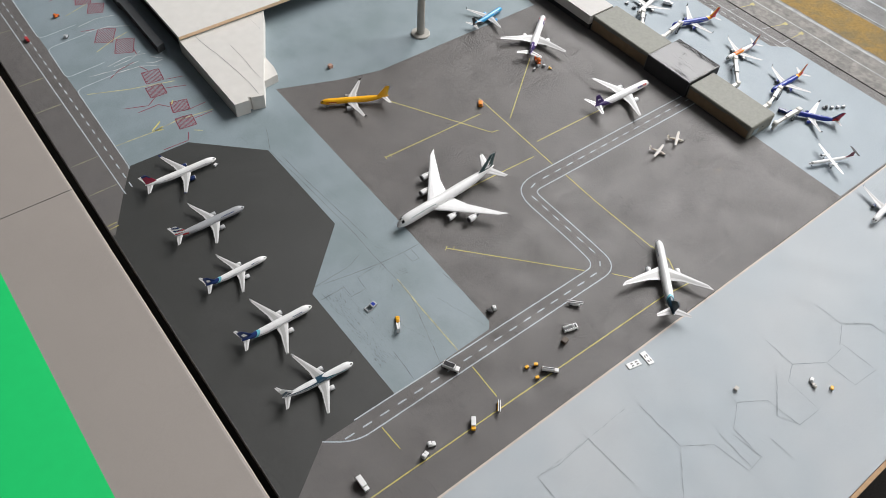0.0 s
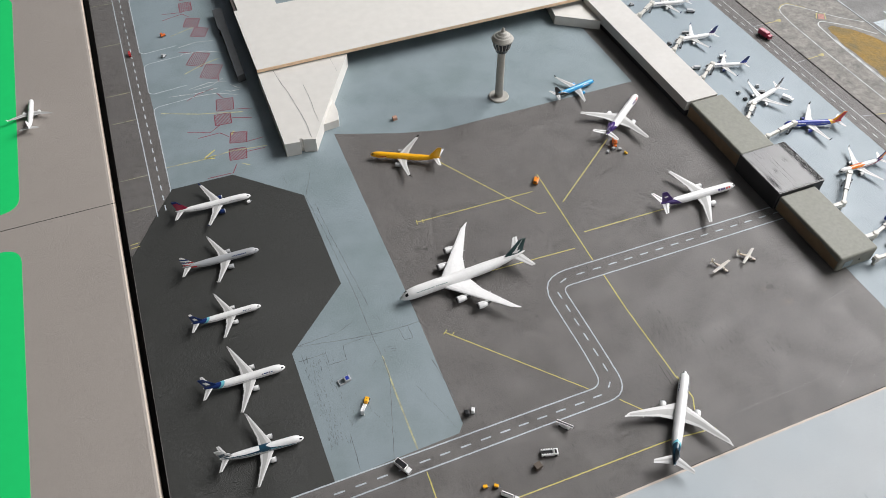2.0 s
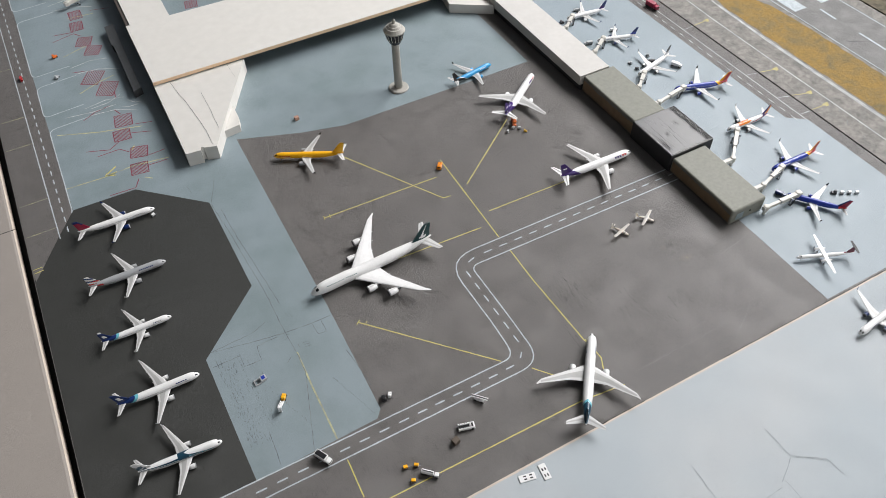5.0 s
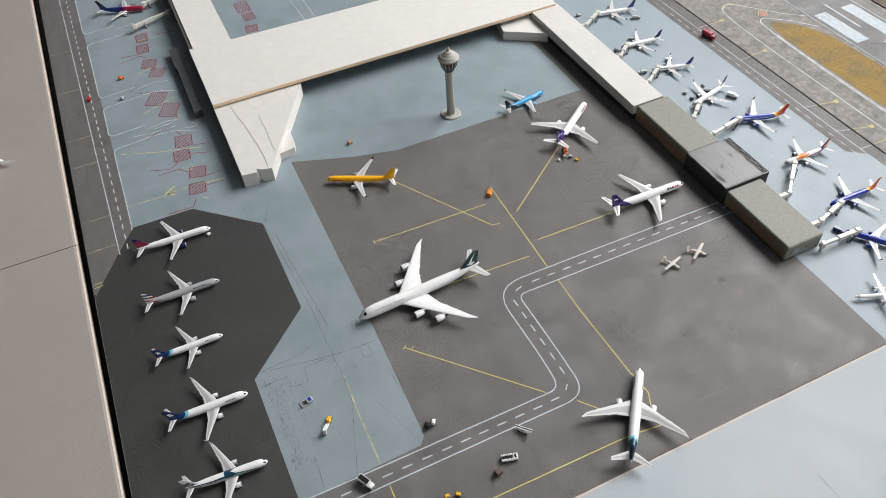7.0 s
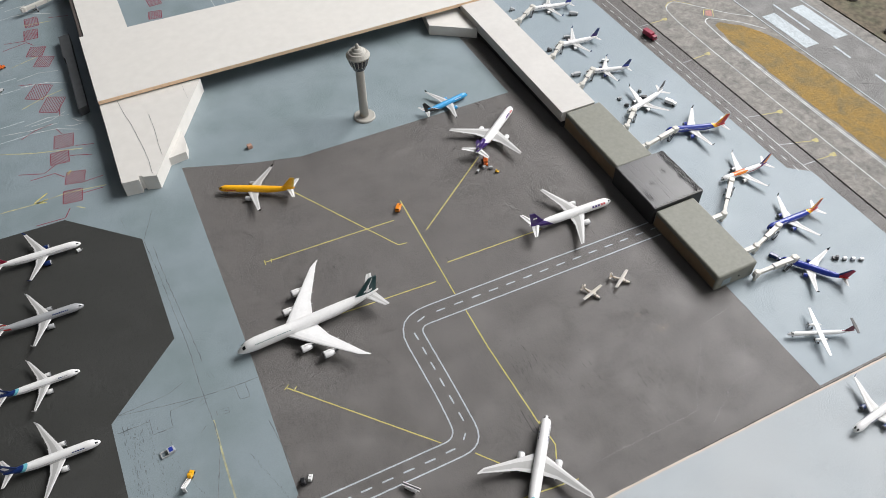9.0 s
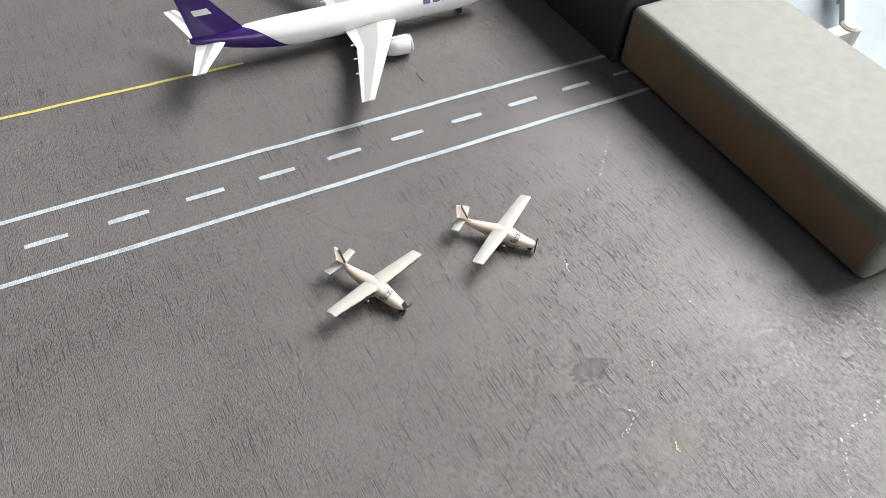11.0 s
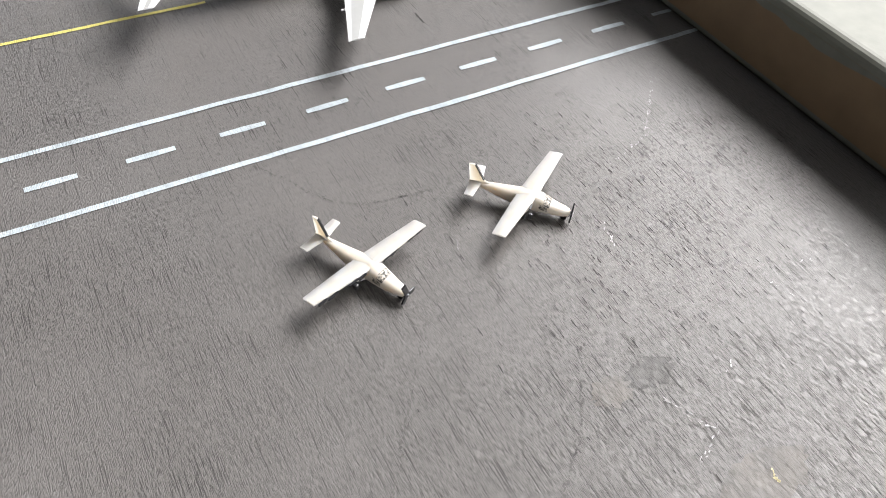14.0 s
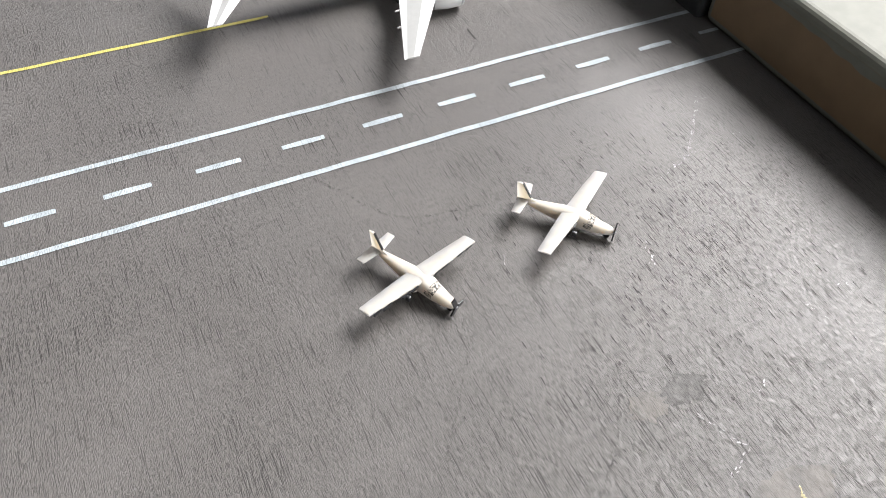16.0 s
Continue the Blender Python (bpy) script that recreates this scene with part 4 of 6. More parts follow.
for v in ext["geom"]:
    if isinstance(v, bmesh.types.BMVert):
        v.co.z = 0.0315
bmesh.ops.recalc_face_normals(bm, faces=bm.faces)
for f in bm.faces:
    f.normal_update()
    if abs(f.normal.z) < 0.5 and f.normal.y < -0.5:
        f.material_index = 1
part("hall_roof", bm, [CARD, CARD_EDGE], hall, "white roof slab with peach edge")
bm = bmesh.new()
add_box(bm, 0.2945, 0.3015, 1.2215, 2.4, 0.0315, 0.0365, 0.0004)
part("roof_edge", bm, UMBER, hall, "dark umber edge strip")

wing = holder("terminal_wing", Matrix(), "white wedge-shaped low terminal wing with notched end", "model building")
bm = bmesh.new()
vs = [bm.verts.new((x, y, 0.029)) for x, y in ((0.2935, 1.0), (0.2925, 0.771), (0.319, 0.768), (0.3205, 0.776), (0.325, 0.776), (0.326, 0.772), (0.3475, 0.765), (0.372, 0.81), (0.475, 0.995))]
f = bm.faces.new(vs)
ext = bmesh.ops.extrude_face_region(bm, geom=[f])
for v in ext["geom"]:
    if isinstance(v, bmesh.types.BMVert):
        v.co.z = 0.0
bmesh.ops.triangulate(bm, faces=[f for f in bm.faces if len(f.verts) > 4])
part("wing_body", bm, CARD, wing)
vs, fs = [], []
stroke_mesh(vs, fs, [(0.324, 0.9935), (0.329, 0.947), (0.335, 0.912), (0.338, 0.875), (0.341, 0.845), (0.343, 0.811), (0.342, 0.773)], 0.0007, 0.0293, 0.0002)
stroke_mesh(vs, fs, [(0.3675, 0.93), (0.368, 0.88), (0.366, 0.835), (0.366, 0.811)], 0.0005, 0.0293, 0.0002)
stroke_mesh(vs, fs, [(0.439, 0.9935), (0.44, 0.945)], 0.0003, 0.0293, 0.0002)
mesh_object("joint_line", vs, fs, PENCIL, wing, label="dark joint lines")
bm = bmesh.new()
f = bm.faces.new([bm.verts.new((x, y, 0.0165)) for x, y in ((0.3735, 0.8135), (0.404, 0.8175), (0.4095, 0.84), (0.4105, 0.876), (0.4082, 0.876))])
ext = bmesh.ops.extrude_face_region(bm, geom=[f])
for v in ext["geom"]:
    if isinstance(v, bmesh.types.BMVert):
        v.co.z = 0.0
part("wing_annexe", bm, CARD, wing)
bm = bmesh.new()
vs = [bm.verts.new((x, y, 0.021)) for x, y in ((0.935, 0.975), (1.016, 0.92), (1.018, 1.05), (0.95, 1.05))]
f = bm.faces.new(vs)
ext = bmesh.ops.extrude_face_region(bm, geom=[f])
for v in ext["geom"]:
    if isinstance(v, bmesh.types.BMVert):
        v.co.z = 0.0
tagged(part("terminal_link", bm, CARD), "small pale angled link building under the roof edge", "model building")
bm = bmesh.new()
f = bm.faces.new([bm.verts.new((x, y, 0.016)) for x, y in ((0.256, 1.02), (0.272, 1.026), (0.2725, 1.195), (0.2735, 1.285), (0.2535, 1.28), (0.2525, 1.205), (0.256, 1.195))])
ext = bmesh.ops.extrude_face_region(bm, geom=[f])
for v in ext["geom"]:
    if isinstance(v, bmesh.types.BMVert):
        v.co.z = 0.0
tagged(part("dark_bar", bm, SLATE), "long dark grey bent bar lying beside the terminal", "model building")

# ---------------------------------------------------------------- control tower
tower = holder("control_tower", pose(0.7178, 0.788, 0.0003), "grey model control tower with a dark glazed cab", "control tower")
vs, fs, sl = lathe([(0.0, 0.0195), (0.0025, 0.0195), (0.0035, 0.018), (0.0036, 0.0085), (0.006, 0.0075)], 28)
mesh_object("tower_base", vs, fs, TOWER_GREY, tower, smooth=False)
vs, fs, sl = lathe([(0.0055, 0.0082), (0.04, 0.0077), (0.1, 0.0075), (0.104, 0.0085)], 20)
mesh_object("tower_shaft", vs, fs, TOWER_GREY, tower, smooth=True)
vs, fs, sl = lathe([(0.104, 0.0105), (0.112, 0.014), (0.128, 0.0185), (0.1285, 0.0185)], 24)
mesh_object("tower_glazing", vs, fs, TOWER_GLASS, tower)
bm = bmesh.new()
for k in range(16):
    a = 2 * math.pi * k / 16
    add_tube(bm, (0.0143 * math.cos(a), 0.0143 * math.sin(a), 0.112), (0.0188 * math.cos(a), 0.0188 * math.sin(a), 0.1285), 0.0006, seg=5)
part("glazing_bar", bm, TOWER_GREY, tower)
vs, fs, sl = lathe([(0.1285, 0.0198), (0.1315, 0.0205), (0.1325, 0.0195), (0.137, 0.016), (0.1375, 0.014), (0.1405, 0.0115), (0.141, 0.01), (0.1445, 0.007), (0.1455, 0.0035), (0.151, 0.0026), (0.1535, 0.001)], 24)
mesh_object("tower_roof", vs, fs, TOWER_GREY, tower)

# ---------------------------------------------------------------- aircraft
FUSE = [(0.0, 0.04, -0.28), (0.006, 0.26, -0.25), (0.018, 0.46, -0.19), (0.036, 0.66, -0.12), (0.06, 0.82, -0.06), (0.09, 0.94, -0.02), (0.13, 1.0, 0.0)]
FUSE += [(0.13 + 0.04 * k, 1.0, 0.0) for k in range(1, 14)]
FUSE += [(0.69, 0.97, 0.03), (0.735, 0.92, 0.08), (0.78, 0.84, 0.15), (0.825, 0.74, 0.24), (0.87, 0.61, 0.35), (0.91, 0.47, 0.47), (0.95, 0.33, 0.58), (0.98, 0.21, 0.66), (1.0, 0.09, 0.72)]
FINE = []
for (s0, r0, z0), (s1, r1, z1) in zip(FUSE[:-1], FUSE[1:]):
    steps = 4 if s0 > 0.6 else 2 if s0 > 0.1 else 1
    FINE += [(s0 + (s1 - s0) * q / steps, r0 + (r1 - r0) * q / steps, z0 + (z1 - z0) * q / steps) for q in range(steps)]
FUSE = FINE + FUSE[-1:]
SEG = 32


def fuse_at(k, s):
    """Radius and height offset of the fuselage at a share s of its length."""
    for (s0, r0, z0), (s1, r1, z1) in zip(FUSE[:-1], FUSE[1:]):
        if s <= s1:
            t = (s - s0) / (s1 - s0)
            return r0 + (r1 - r0) * t, z0 + (z1 - z0) * t
    return FUSE[-1][1], FUSE[-1][2]


def fuse_point(k, s, ang, proud=0.0):
    """ang: from the top, positive to the left side."""
    R, L = k["r"], k["len"]
    r, z = fuse_at(k, s)
    up = 1.0
    if k.get("hump") and math.cos(ang) > 0:
        up = 1 + k["hump"] * max(0.0, min(1.0, (s - 0.015) / 0.05)) * max(0.0, min(1.0, (0.4 - s) / 0.12))
    rr = r * R + proud
    return (-s * L, math.sin(ang) * rr, k["zc"] + z * R + math.cos(ang) * rr * up)


def fuselage(k, parent, body_mats, body_slot):
    vs, fs, sl = [], [], []
    for s, r, z in FUSE:
        for j in range(SEG):
            vs.append(fuse_point(k, s, 2 * math.pi * j / SEG))
    for i in range(len(FUSE) - 1):
        for j in range(SEG):
            a, b = i * SEG + j, i * SEG + (j + 1) % SEG
            fs.append((a, a + SEG, b + SEG, b))
            ang = 2 * math.pi * (j + 0.5) / SEG
            ang = ang - 2 * math.pi if ang > math.pi else ang
            sl.append(body_slot((FUSE[i][0] + FUSE[i + 1][0]) / 2, abs(ang)) if body_slot else 0)
    fs += [tuple(range(SEG)), tuple(range((len(FUSE) - 1) * SEG, len(FUSE) * SEG))[::-1]]
    sl += [sl[0], sl[-1]]
    return mesh_object("fuselage", vs, fs, body_mats, parent, sl, True)


def patch(name, k, parent, s0, s1, a0, a1, mat, label="", both=True, proud=0.00012, n=6):
    """A thin painted patch that follows the skin of the fuselage; angles in degrees from the top."""
    vs, fs = [], []
    for side in (1, -1) if both else (1,):
        base = len(vs)
        for i in range(n + 1):
            for j in range(4):
                vs.append(fuse_point(k, s0 + (s1 - s0) * i / n, side * radians(a0 + (a1 - a0) * j / 3), proud))
        for i in range(n):
            for j in range(3):
                a = base + i * 4 + j
                fs.append((a, a + 1, a + 5, a + 4))
    return mesh_object(name, vs, fs, mat, parent, label=label, smooth=True)


def streak(k, parent, s0, s1, low, high, mat, proud=0.0001, rows=20):
    """A painted band along both flanks; low and high give its edges in degrees from the top, from 0 to 1 along it."""
    vs, fs, cols = [], [], 5
    for side in (1, -1):
        base = len(vs)
        for i in range(rows + 1):
            t = i / rows
            for j in range(cols + 1):
                ang = low(t) + (high(t) - low(t)) * j / cols
                vs.append(fuse_point(k, s0 + (s1 - s0) * t, side * radians(ang), proud))
        for i in range(rows):
            for j in range(cols):
                a = base + i * (cols + 1) + j
                fs.append((a, a + 1, a + cols + 2, a + cols + 1))
    return mesh_object("painted_streak", vs, fs, mat, parent, smooth=True)


def tail_wrap(k, parent, start, mat, proud, end=0.992):
    """Tail paint round the fuselage, from an edge that slants with the angle from the top to the tail cone."""
    vs, fs, cols, rows = [], [], 36, 10
    for j in range(cols + 1):
        ang = -math.pi + 2 * math.pi * j / cols
        s0 = start(abs(ang))
        for i in range(rows + 1):
            vs.append(fuse_point(k, s0 + (end - s0) * i / rows, ang, proud))
    for j in range(cols):
        for i in range(rows):
            a = j * (rows + 1) + i
            fs.append((a, a + 1, a + rows + 2, a + rows + 1))
    return mesh_object("tail_paint", vs, fs, mat, parent, smooth=True)


def bars(k, parent, s0, s1, a0, a1, mats, n=6, gap=0.24, label="lettering reduced to plain bars"):
    """Titles on the fuselage as a row of plain bars."""
    vs, fs, sl = [], [], []
    w = (s1 - s0) / n
    for side in (1, -1):
        for q in range(n):
            sa, sb = s0 + w * q, s0 + w * (q + 1 - gap)
            base = len(vs)
            for s in (sa, sb):
                for j in range(3):
                    vs.append(fuse_point(k, s, side * radians(a0 + (a1 - a0) * j / 2), 0.00012))
            fs += [(base, base + 1, base + 4, base + 3), (base + 1, base + 2, base + 5, base + 4)]
            m = min(len(mats) - 1, q * len(mats) // n)
            m = m if side > 0 else m
            sl += [m, m]
    return mesh_object("title_bars", vs, fs, mats, parent, sl, label=label)


AIRFOIL = [(0.0, 0.0), (0.04, 0.3), (0.16, 0.5), (0.38, 0.52), (0.64, 0.34), (0.8, 0.19), (1.0, 0.03), (1.0, -0.04), (0.55, -0.3), (0.12, -0.36)]


def surface(name, sections, mats, parent, slot=None, label=""):
    """A wing-like skin through sections (leading edge point, chord, thickness, thickness direction)."""
    n = len(AIRFOIL)
    vs, fs, sl = [], [], []
    for (le, chord, th, up) in sections:
        le, up = Vector(le), Vector(up)
        for a, t in AIRFOIL:
            vs.append(le + Vector((-a * chord, 0, 0)) + up * (t * th))
    for i in range(len(sections) - 1):
        for j in range(n):
            a, b = i * n + j, i * n + (j + 1) % n
            fs.append((a, b, b + n, a + n))
            sl.append(slot(i, j) if slot else 0)
    fs += [tuple(range(n)), tuple(range((len(sections) - 1) * n, len(sections) * n))[::-1]]
    sl += [0, 0]
    return mesh_object(name, vs, fs, mats, parent, sl, False, label)


KINDS = {
    "b737": dict(rr=0.0525, half=0.48, root=0.195, tip=0.034, sweep=0.25, le=0.345, eng=[(0.33, 0.032, 0.115)], fin=0.19, clear=0.026, winglet=0.05),
    "a321": dict(rr=0.0495, half=0.405, root=0.172, tip=0.034, sweep=0.225, le=0.355, eng=[(0.34, 0.03, 0.115)], fin=0.16, clear=0.026, winglet=0.045),
    "b757": dict(rr=0.0455, half=0.405, root=0.172, tip=0.036, sweep=0.235, le=0.36, eng=[(0.34, 0.029, 0.12)], fin=0.17, clear=0.03, winglet=0.035),
    "b767": dict(rr=0.0475, half=0.435, root=0.2, tip=0.038, sweep=0.27, le=0.325, eng=[(0.34, 0.03, 0.115)], fin=0.17, clear=0.024, winglet=0.0),
    "md11": dict(rr=0.048, half=0.455, root=0.215, tip=0.042, sweep=0.29, le=0.445, eng=[(0.36, 0.029, 0.11)], fin=0.17, clear=0.025, winglet=0.0),
    "b787": dict(rr=0.048, half=0.465, root=0.2, tip=0.035, sweep=0.29, le=0.33, eng=[(0.33, 0.031, 0.1)], fin=0.17, clear=0.025, winglet=0.0, rake=0.03),
    "b747": dict(rr=0.042, half=0.445, root=0.232, tip=0.03, sweep=0.412, le=0.29, ex=0.02, eng=[(0.372, 0.025, 0.1), (0.635, 0.025, 0.1)], fin=0.145, clear=0.02, winglet=0.0, hump=0.3, rake=0.028),
}


def airliner(kind, nose, tail, livery, label, length=None):
    k = dict(KINDS[kind])
    nv, tv = Vector((*nose, 0)), Vector((*tail, 0))
    L = length or (nv - tv).length
    k["len"], k["r"] = L, k["rr"] * L
    k["zc"] = k["r"] + k["clear"] * L
    head = math.atan2(nv.y - tv.y, nv.x - tv.x)
    thing = holder("model_airliner", Matrix.Translation((nv.x, nv.y, livery.get("z", 0.0003))) @ Matrix.Rotation(head, 4, "Z"), label, "model airplane", "model airliners on the aprons")
    fuselage(k, thing, livery.get("body", [P_WHITE]), livery.get("body_slot"))
    R, zc = k["r"], k["zc"]
    lo, hi, inner, outer = (0.036, 0.056, 14, 50) if kind == "b747" else (0.022, 0.05, 18, 52)
    patch("cockpit_window", k, thing, lo, hi, inner, outer, P_GLASS, "dark cockpit windows", n=2)
    if livery.get("windows", True):
        patch("cabin_windows", k, thing, 0.13, 0.76, 71, 77, livery.get("window_mat", P_GREY), "row of cabin windows", n=14)
    for q, (start, mat) in enumerate(livery.get("wraps", ())):
        tail_wrap(k, thing, start, mat, 0.0001 + 0.00005 * q)
    for q, (s0, s1, low, high, mat) in enumerate(livery.get("streaks", ())):
        streak(k, thing, s0, s1, low, high, mat, 0.0001 + 0.00003 * q)
    if "nose_mat" in livery:
        patch("nose_mask", k, thing, 0.012, 0.07, -80, 80, livery["nose_mat"], both=False, proud=0.0001, n=4)
    half, zw = k["half"] * L, zc - R * 0.45
    wing_mats = [livery.get("wing", P_WING), livery.get("panel", P_PANEL)]
    dih = 0.095
    for side in (1, -1):
        secs = []
        for f in (0.06, 0.3, 0.36, 0.68, 0.92, 1.0) if "rake" in k else (0.06, 0.3, 0.36, 0.68, 1.0):
            y = half * f
            if f <= 0.36:
                ch = k["root"] * L * (1 - f / 0.36 * 0.44)
            else:
                ch = k["root"] * L * 0.56 * (1 - (f - 0.36) / 0.64) + k["tip"] * L * (f - 0.36) / 0.64
            x = -(k["le"] * L) - k["sweep"] * L * f
            if f == 1.0 and "rake" in k:
                x, ch = x - k["rake"] * L, ch * 0.35
            th = ch * (0.13 - 0.03 * f)
            secs.append(((x, side * y, zw + y * dih), ch, th, (0, 0, 1)))
        surface("wing", secs, wing_mats, thing, lambda i, j: 1 if j in (3, 4) and i < 4 else 0)
        # flap track fairings under the trailing edge
        bm = bmesh.new()
        for f in (0.3, 0.48, 0.66):
            y = half * f
            ch = k["root"] * L * 0.56 * (1 - (f - 0.36) / 0.64) + k["tip"] * L * max(0, f - 0.36) / 0.64
            x = -(k["le"] * L) - k["sweep"] * L * f - ch * 0.75
            add_tube(bm, (x, side * y, zw + y * dih - 0.0006), (x - ch * 0.38, side * y, zw + y * dih - 0.0004), 0.0007, 0.0003, 6)
        part("flap_fairing", bm, livery.get("wing", P_WING), thing)
        tipx, tipy = -(k["le"] + k["sweep"]) * L, half
        if k["winglet"] > 0:
            h = k["winglet"] * L
            c = k["tip"] * L
            tipz = zw + half * dih
            surface("winglet", [((tipx, side * tipy, tipz), c, c * 0.09, (0, side, 0)), ((tipx - c * 0.35, side * (tipy + h * 0.14), tipz + h * 0.45), c * 0.7, c * 0.07, (0, side, 0)), ((tipx - c * 0.95, side * (tipy + h * 0.28), tipz + h), c * 0.34, c * 0.05, (0, side, 0))], livery.get("winglet", P_WHITE), thing, label=livery.get("winglet_label", ""))
        for ef, er, el in k["eng"]:
            y = half * ef
            x = -(k["le"] * L) - k["sweep"] * L * ef + el * L * 0.55 + k.get("ex", 0.0) * L
            r, ln = er * L, el * L
            z = max(zw + y * dih - r * 1.12, r * 1.06 + 0.0002)
            m = livery.get("engine", P_WHITE)
            vs, fs, sl = lathe([(0.0, r * 0.82), (0.0 + ln * 0.02, r * 0.95), (-ln * 0.06, r), (-ln * 0.4, r), (-ln * 0.72, r * 0.8), (-ln * 0.73, r * 0.55), (-ln * 0.95, r * 0.42), (-ln, r * 0.18)], 16, "X", (x, side * y, z), [1, 1, 0, 0, 1, 2, 2])
            eng = mesh_object("engine", vs, fs, [m, P_SILVER, P_MACHINE], thing, sl, True)
            vs, fs, sl = lathe([(0.0006, r * 0.05), (0.0005, r * 0.78), (0.0003, r * 0.8)], 16, "X", (x, side * y, z))
            mesh_object("fan", vs, fs, P_MACHINE, eng)
            bm = bmesh.new()
            add_box(bm, x - ln * 0.95, x - ln * 0.25, side * y - r * 0.12, side * y + r * 0.12, z + r * 0.5, max(z + r * 1.1, zw + y * dih), 0.0)
            part("pylon", bm, m, eng)
        # tailplane
        st = 0.17 * L if kind != "b747" else 0.15 * L
        zt = zc + R * 0.42
        surface("tailplane", [((-0.885 * L, side * R * 0.2, zt), 0.092 * L, 0.009 * L, (0, 0, 1)), ((-0.885 * L - st * 0.62, side * st, zt + st * 0.1), 0.036 * L, 0.004 * L, (0, 0, 1))], [livery.get("stab", P_WING), P_PANEL], thing, lambda i, j: 1 if j in (3,) else 0)
    # fin as a grid, so that its paint can change across it
    fh, fc = k["fin"] * L, 0.155 * L
    zb = zc + R * 0.75
    nu, nv2 = 18, 18
    vs, fs, sl = [], [], []
    slot = livery.get("fin_slot")
    for side in (1, -1):
        for i in range(nv2 + 1):
            v = i / nv2
            c = fc * (1 - 0.62 * v)
            x0 = -0.825 * L - v * fh * 0.78
            for j in range(nu + 1):
                u = j / nu
                t = side * 0.0075 * L * (1 - 0.5 * v) * math.sin(math.pi * min(1.0, 0.08 + u * 0.92)) ** 0.7
                vs.append((x0 - u * c, t, zb + v * fh))
    W = (nu + 1) * (nv2 + 1)
    for sgn in range(2):
        for i in range(nv2):
            for j in range(nu):
                a = sgn * W + i * (nu + 1) + j
                q = (a, a + 1, a + nu + 2, a + nu + 1)
                fs.append(q if sgn else q[::-1])
                sl.append(slot((j + 0.5) / nu, (i + 0.5) / nv2) if slot else 0)
    for i in range(nv2):
        a, b = i * (nu + 1), (i + 1) * (nu + 1)
        fs += [(a, b, b + W, a + W), (a + nu, a + nu + W, b + nu + W, b + nu)]
        sl += [sl[i * nu], sl[i * nu + nu - 1]]
    top = nv2 * (nu + 1)
    fs.append(tuple(range(top, top + nu + 1)) + tuple(range(top + W + nu, top + W - 1, -1)))
    sl.append(sl[(nv2 - 1) * nu])
    mesh_object("fin", vs, fs, livery.get("fin", [P_WHITE]), thing, sl, True)
    if kind == "md11":
        vs, fs, sl = lathe([(-0.79 * L, 0.022 * L), (-0.792 * L, 0.027 * L), (-0.86 * L, 0.028 * L), (-0.95 * L, 0.021 * L), (-0.952 * L, 0.015 * L), (-0.985 * L, 0.009 * L)], 16, "X", (0, 0, zb + 0.03 * L), [1, 0, 0, 1, 2])
        mesh_object("tail_engine", vs, fs, [livery["fin"][0], P_SILVER, P_MACHINE], thing, sl, True)
    # landing gear
    def gear(name, x, y, r, ztop):
        bm = bmesh.new()
        add_tube(bm, (x, y, r), (x, y, ztop), r * 0.3, seg=6, slot=1)
        for s in (-1, 1):
            add_tube(bm, (x, y + s * r * 0.35, r), (x, y + s * r * 0.95, r), r, seg=12)
        part(name, bm, [P_TYRE, P_SILVER], thing)
    gear("nose_gear", -0.1 * L, 0, 0.0095 * L, zc - R * 0.7)
    for s in (1, -1):
        gear("main_gear", -0.5 * L, s * 0.07 * L, 0.0125 * L, zc - R * 0.5)
    for (s0, s1, a0, a1, mats, n) in livery.get("titles", ()):
        bars(k, thing, s0, s1, a0, a1, mats, n)
    for (s0, s1, a0, a1, mat, lab) in livery.get("patches", ()):
        patch("painted_panel", k, thing, s0, s1, a0, a1, mat, lab)
    return thing


# left stand row
airliner("b757", (0.210, 0.689), (0.086, 0.692), dict(fin=[P_CRIMSON, P_NAVY], fin_slot=lambda u, v: 1 if v > 0.8 or (u < 0.25 and v > 0.55) else 0, engine=P_NAVY, winglet=P_NAVY, titles=[(0.16, 0.3, 62, 68, [P_GREY], 6)]), "white model jet with crimson tail and navy engines on dark stand")
airliner("a321", (0.196, 0.564), (0.078, 0.566), dict(body=[P_SILVER, P_GREY], body_slot=lambda s, a: 0, wing=P_WING, engine=P_GREY, fin=[P_RED, P_NAVY, P_WHITE], fin_slot=lambda u, v: 2 if int((v * 5 - u * 1.2 + 9)) % 2 else (1 if v > 0.4 else 0), winglet=P_WHITE, titles=[(0.17, 0.36, 42, 56, [P_NAVY], 8)], patches=[(0.82, 0.9, 60, 100, P_RED, "red tail stripe")]), "silver model jet with striped red and blue tail on dark stand")


FISH = [
    (0.06, 0.42, lambda t: 84 - 50 * t**1.4, lambda t: 90 + 4 * t, P_DTEAL),
    (0.4, 0.53, lambda t: max(0, 36 - 90 * t), lambda t: 94 - 30 * t, P_DTEAL),
    (0.5, 0.96, lambda t: 36 + 6 * math.sin(3 * t), lambda t: 64 - 12 * t, P_DTEAL),
    (0.44, 0.98, lambda t: 70 - 8 * t, lambda t: 78 - 10 * t, P_DTEAL),
    (0.2, 0.9, lambda t: 84 - 4 * t, lambda t: 89 - 4 * t, P_SILVER),
    (0.14, 0.5, lambda t: 96 + 4 * t, lambda t: 106 - 2 * t, P_GREY),
    (0.1, 0.4, lambda t: 82 - 26 * t, lambda t: 85 - 24 * t, P_AQUA),
]


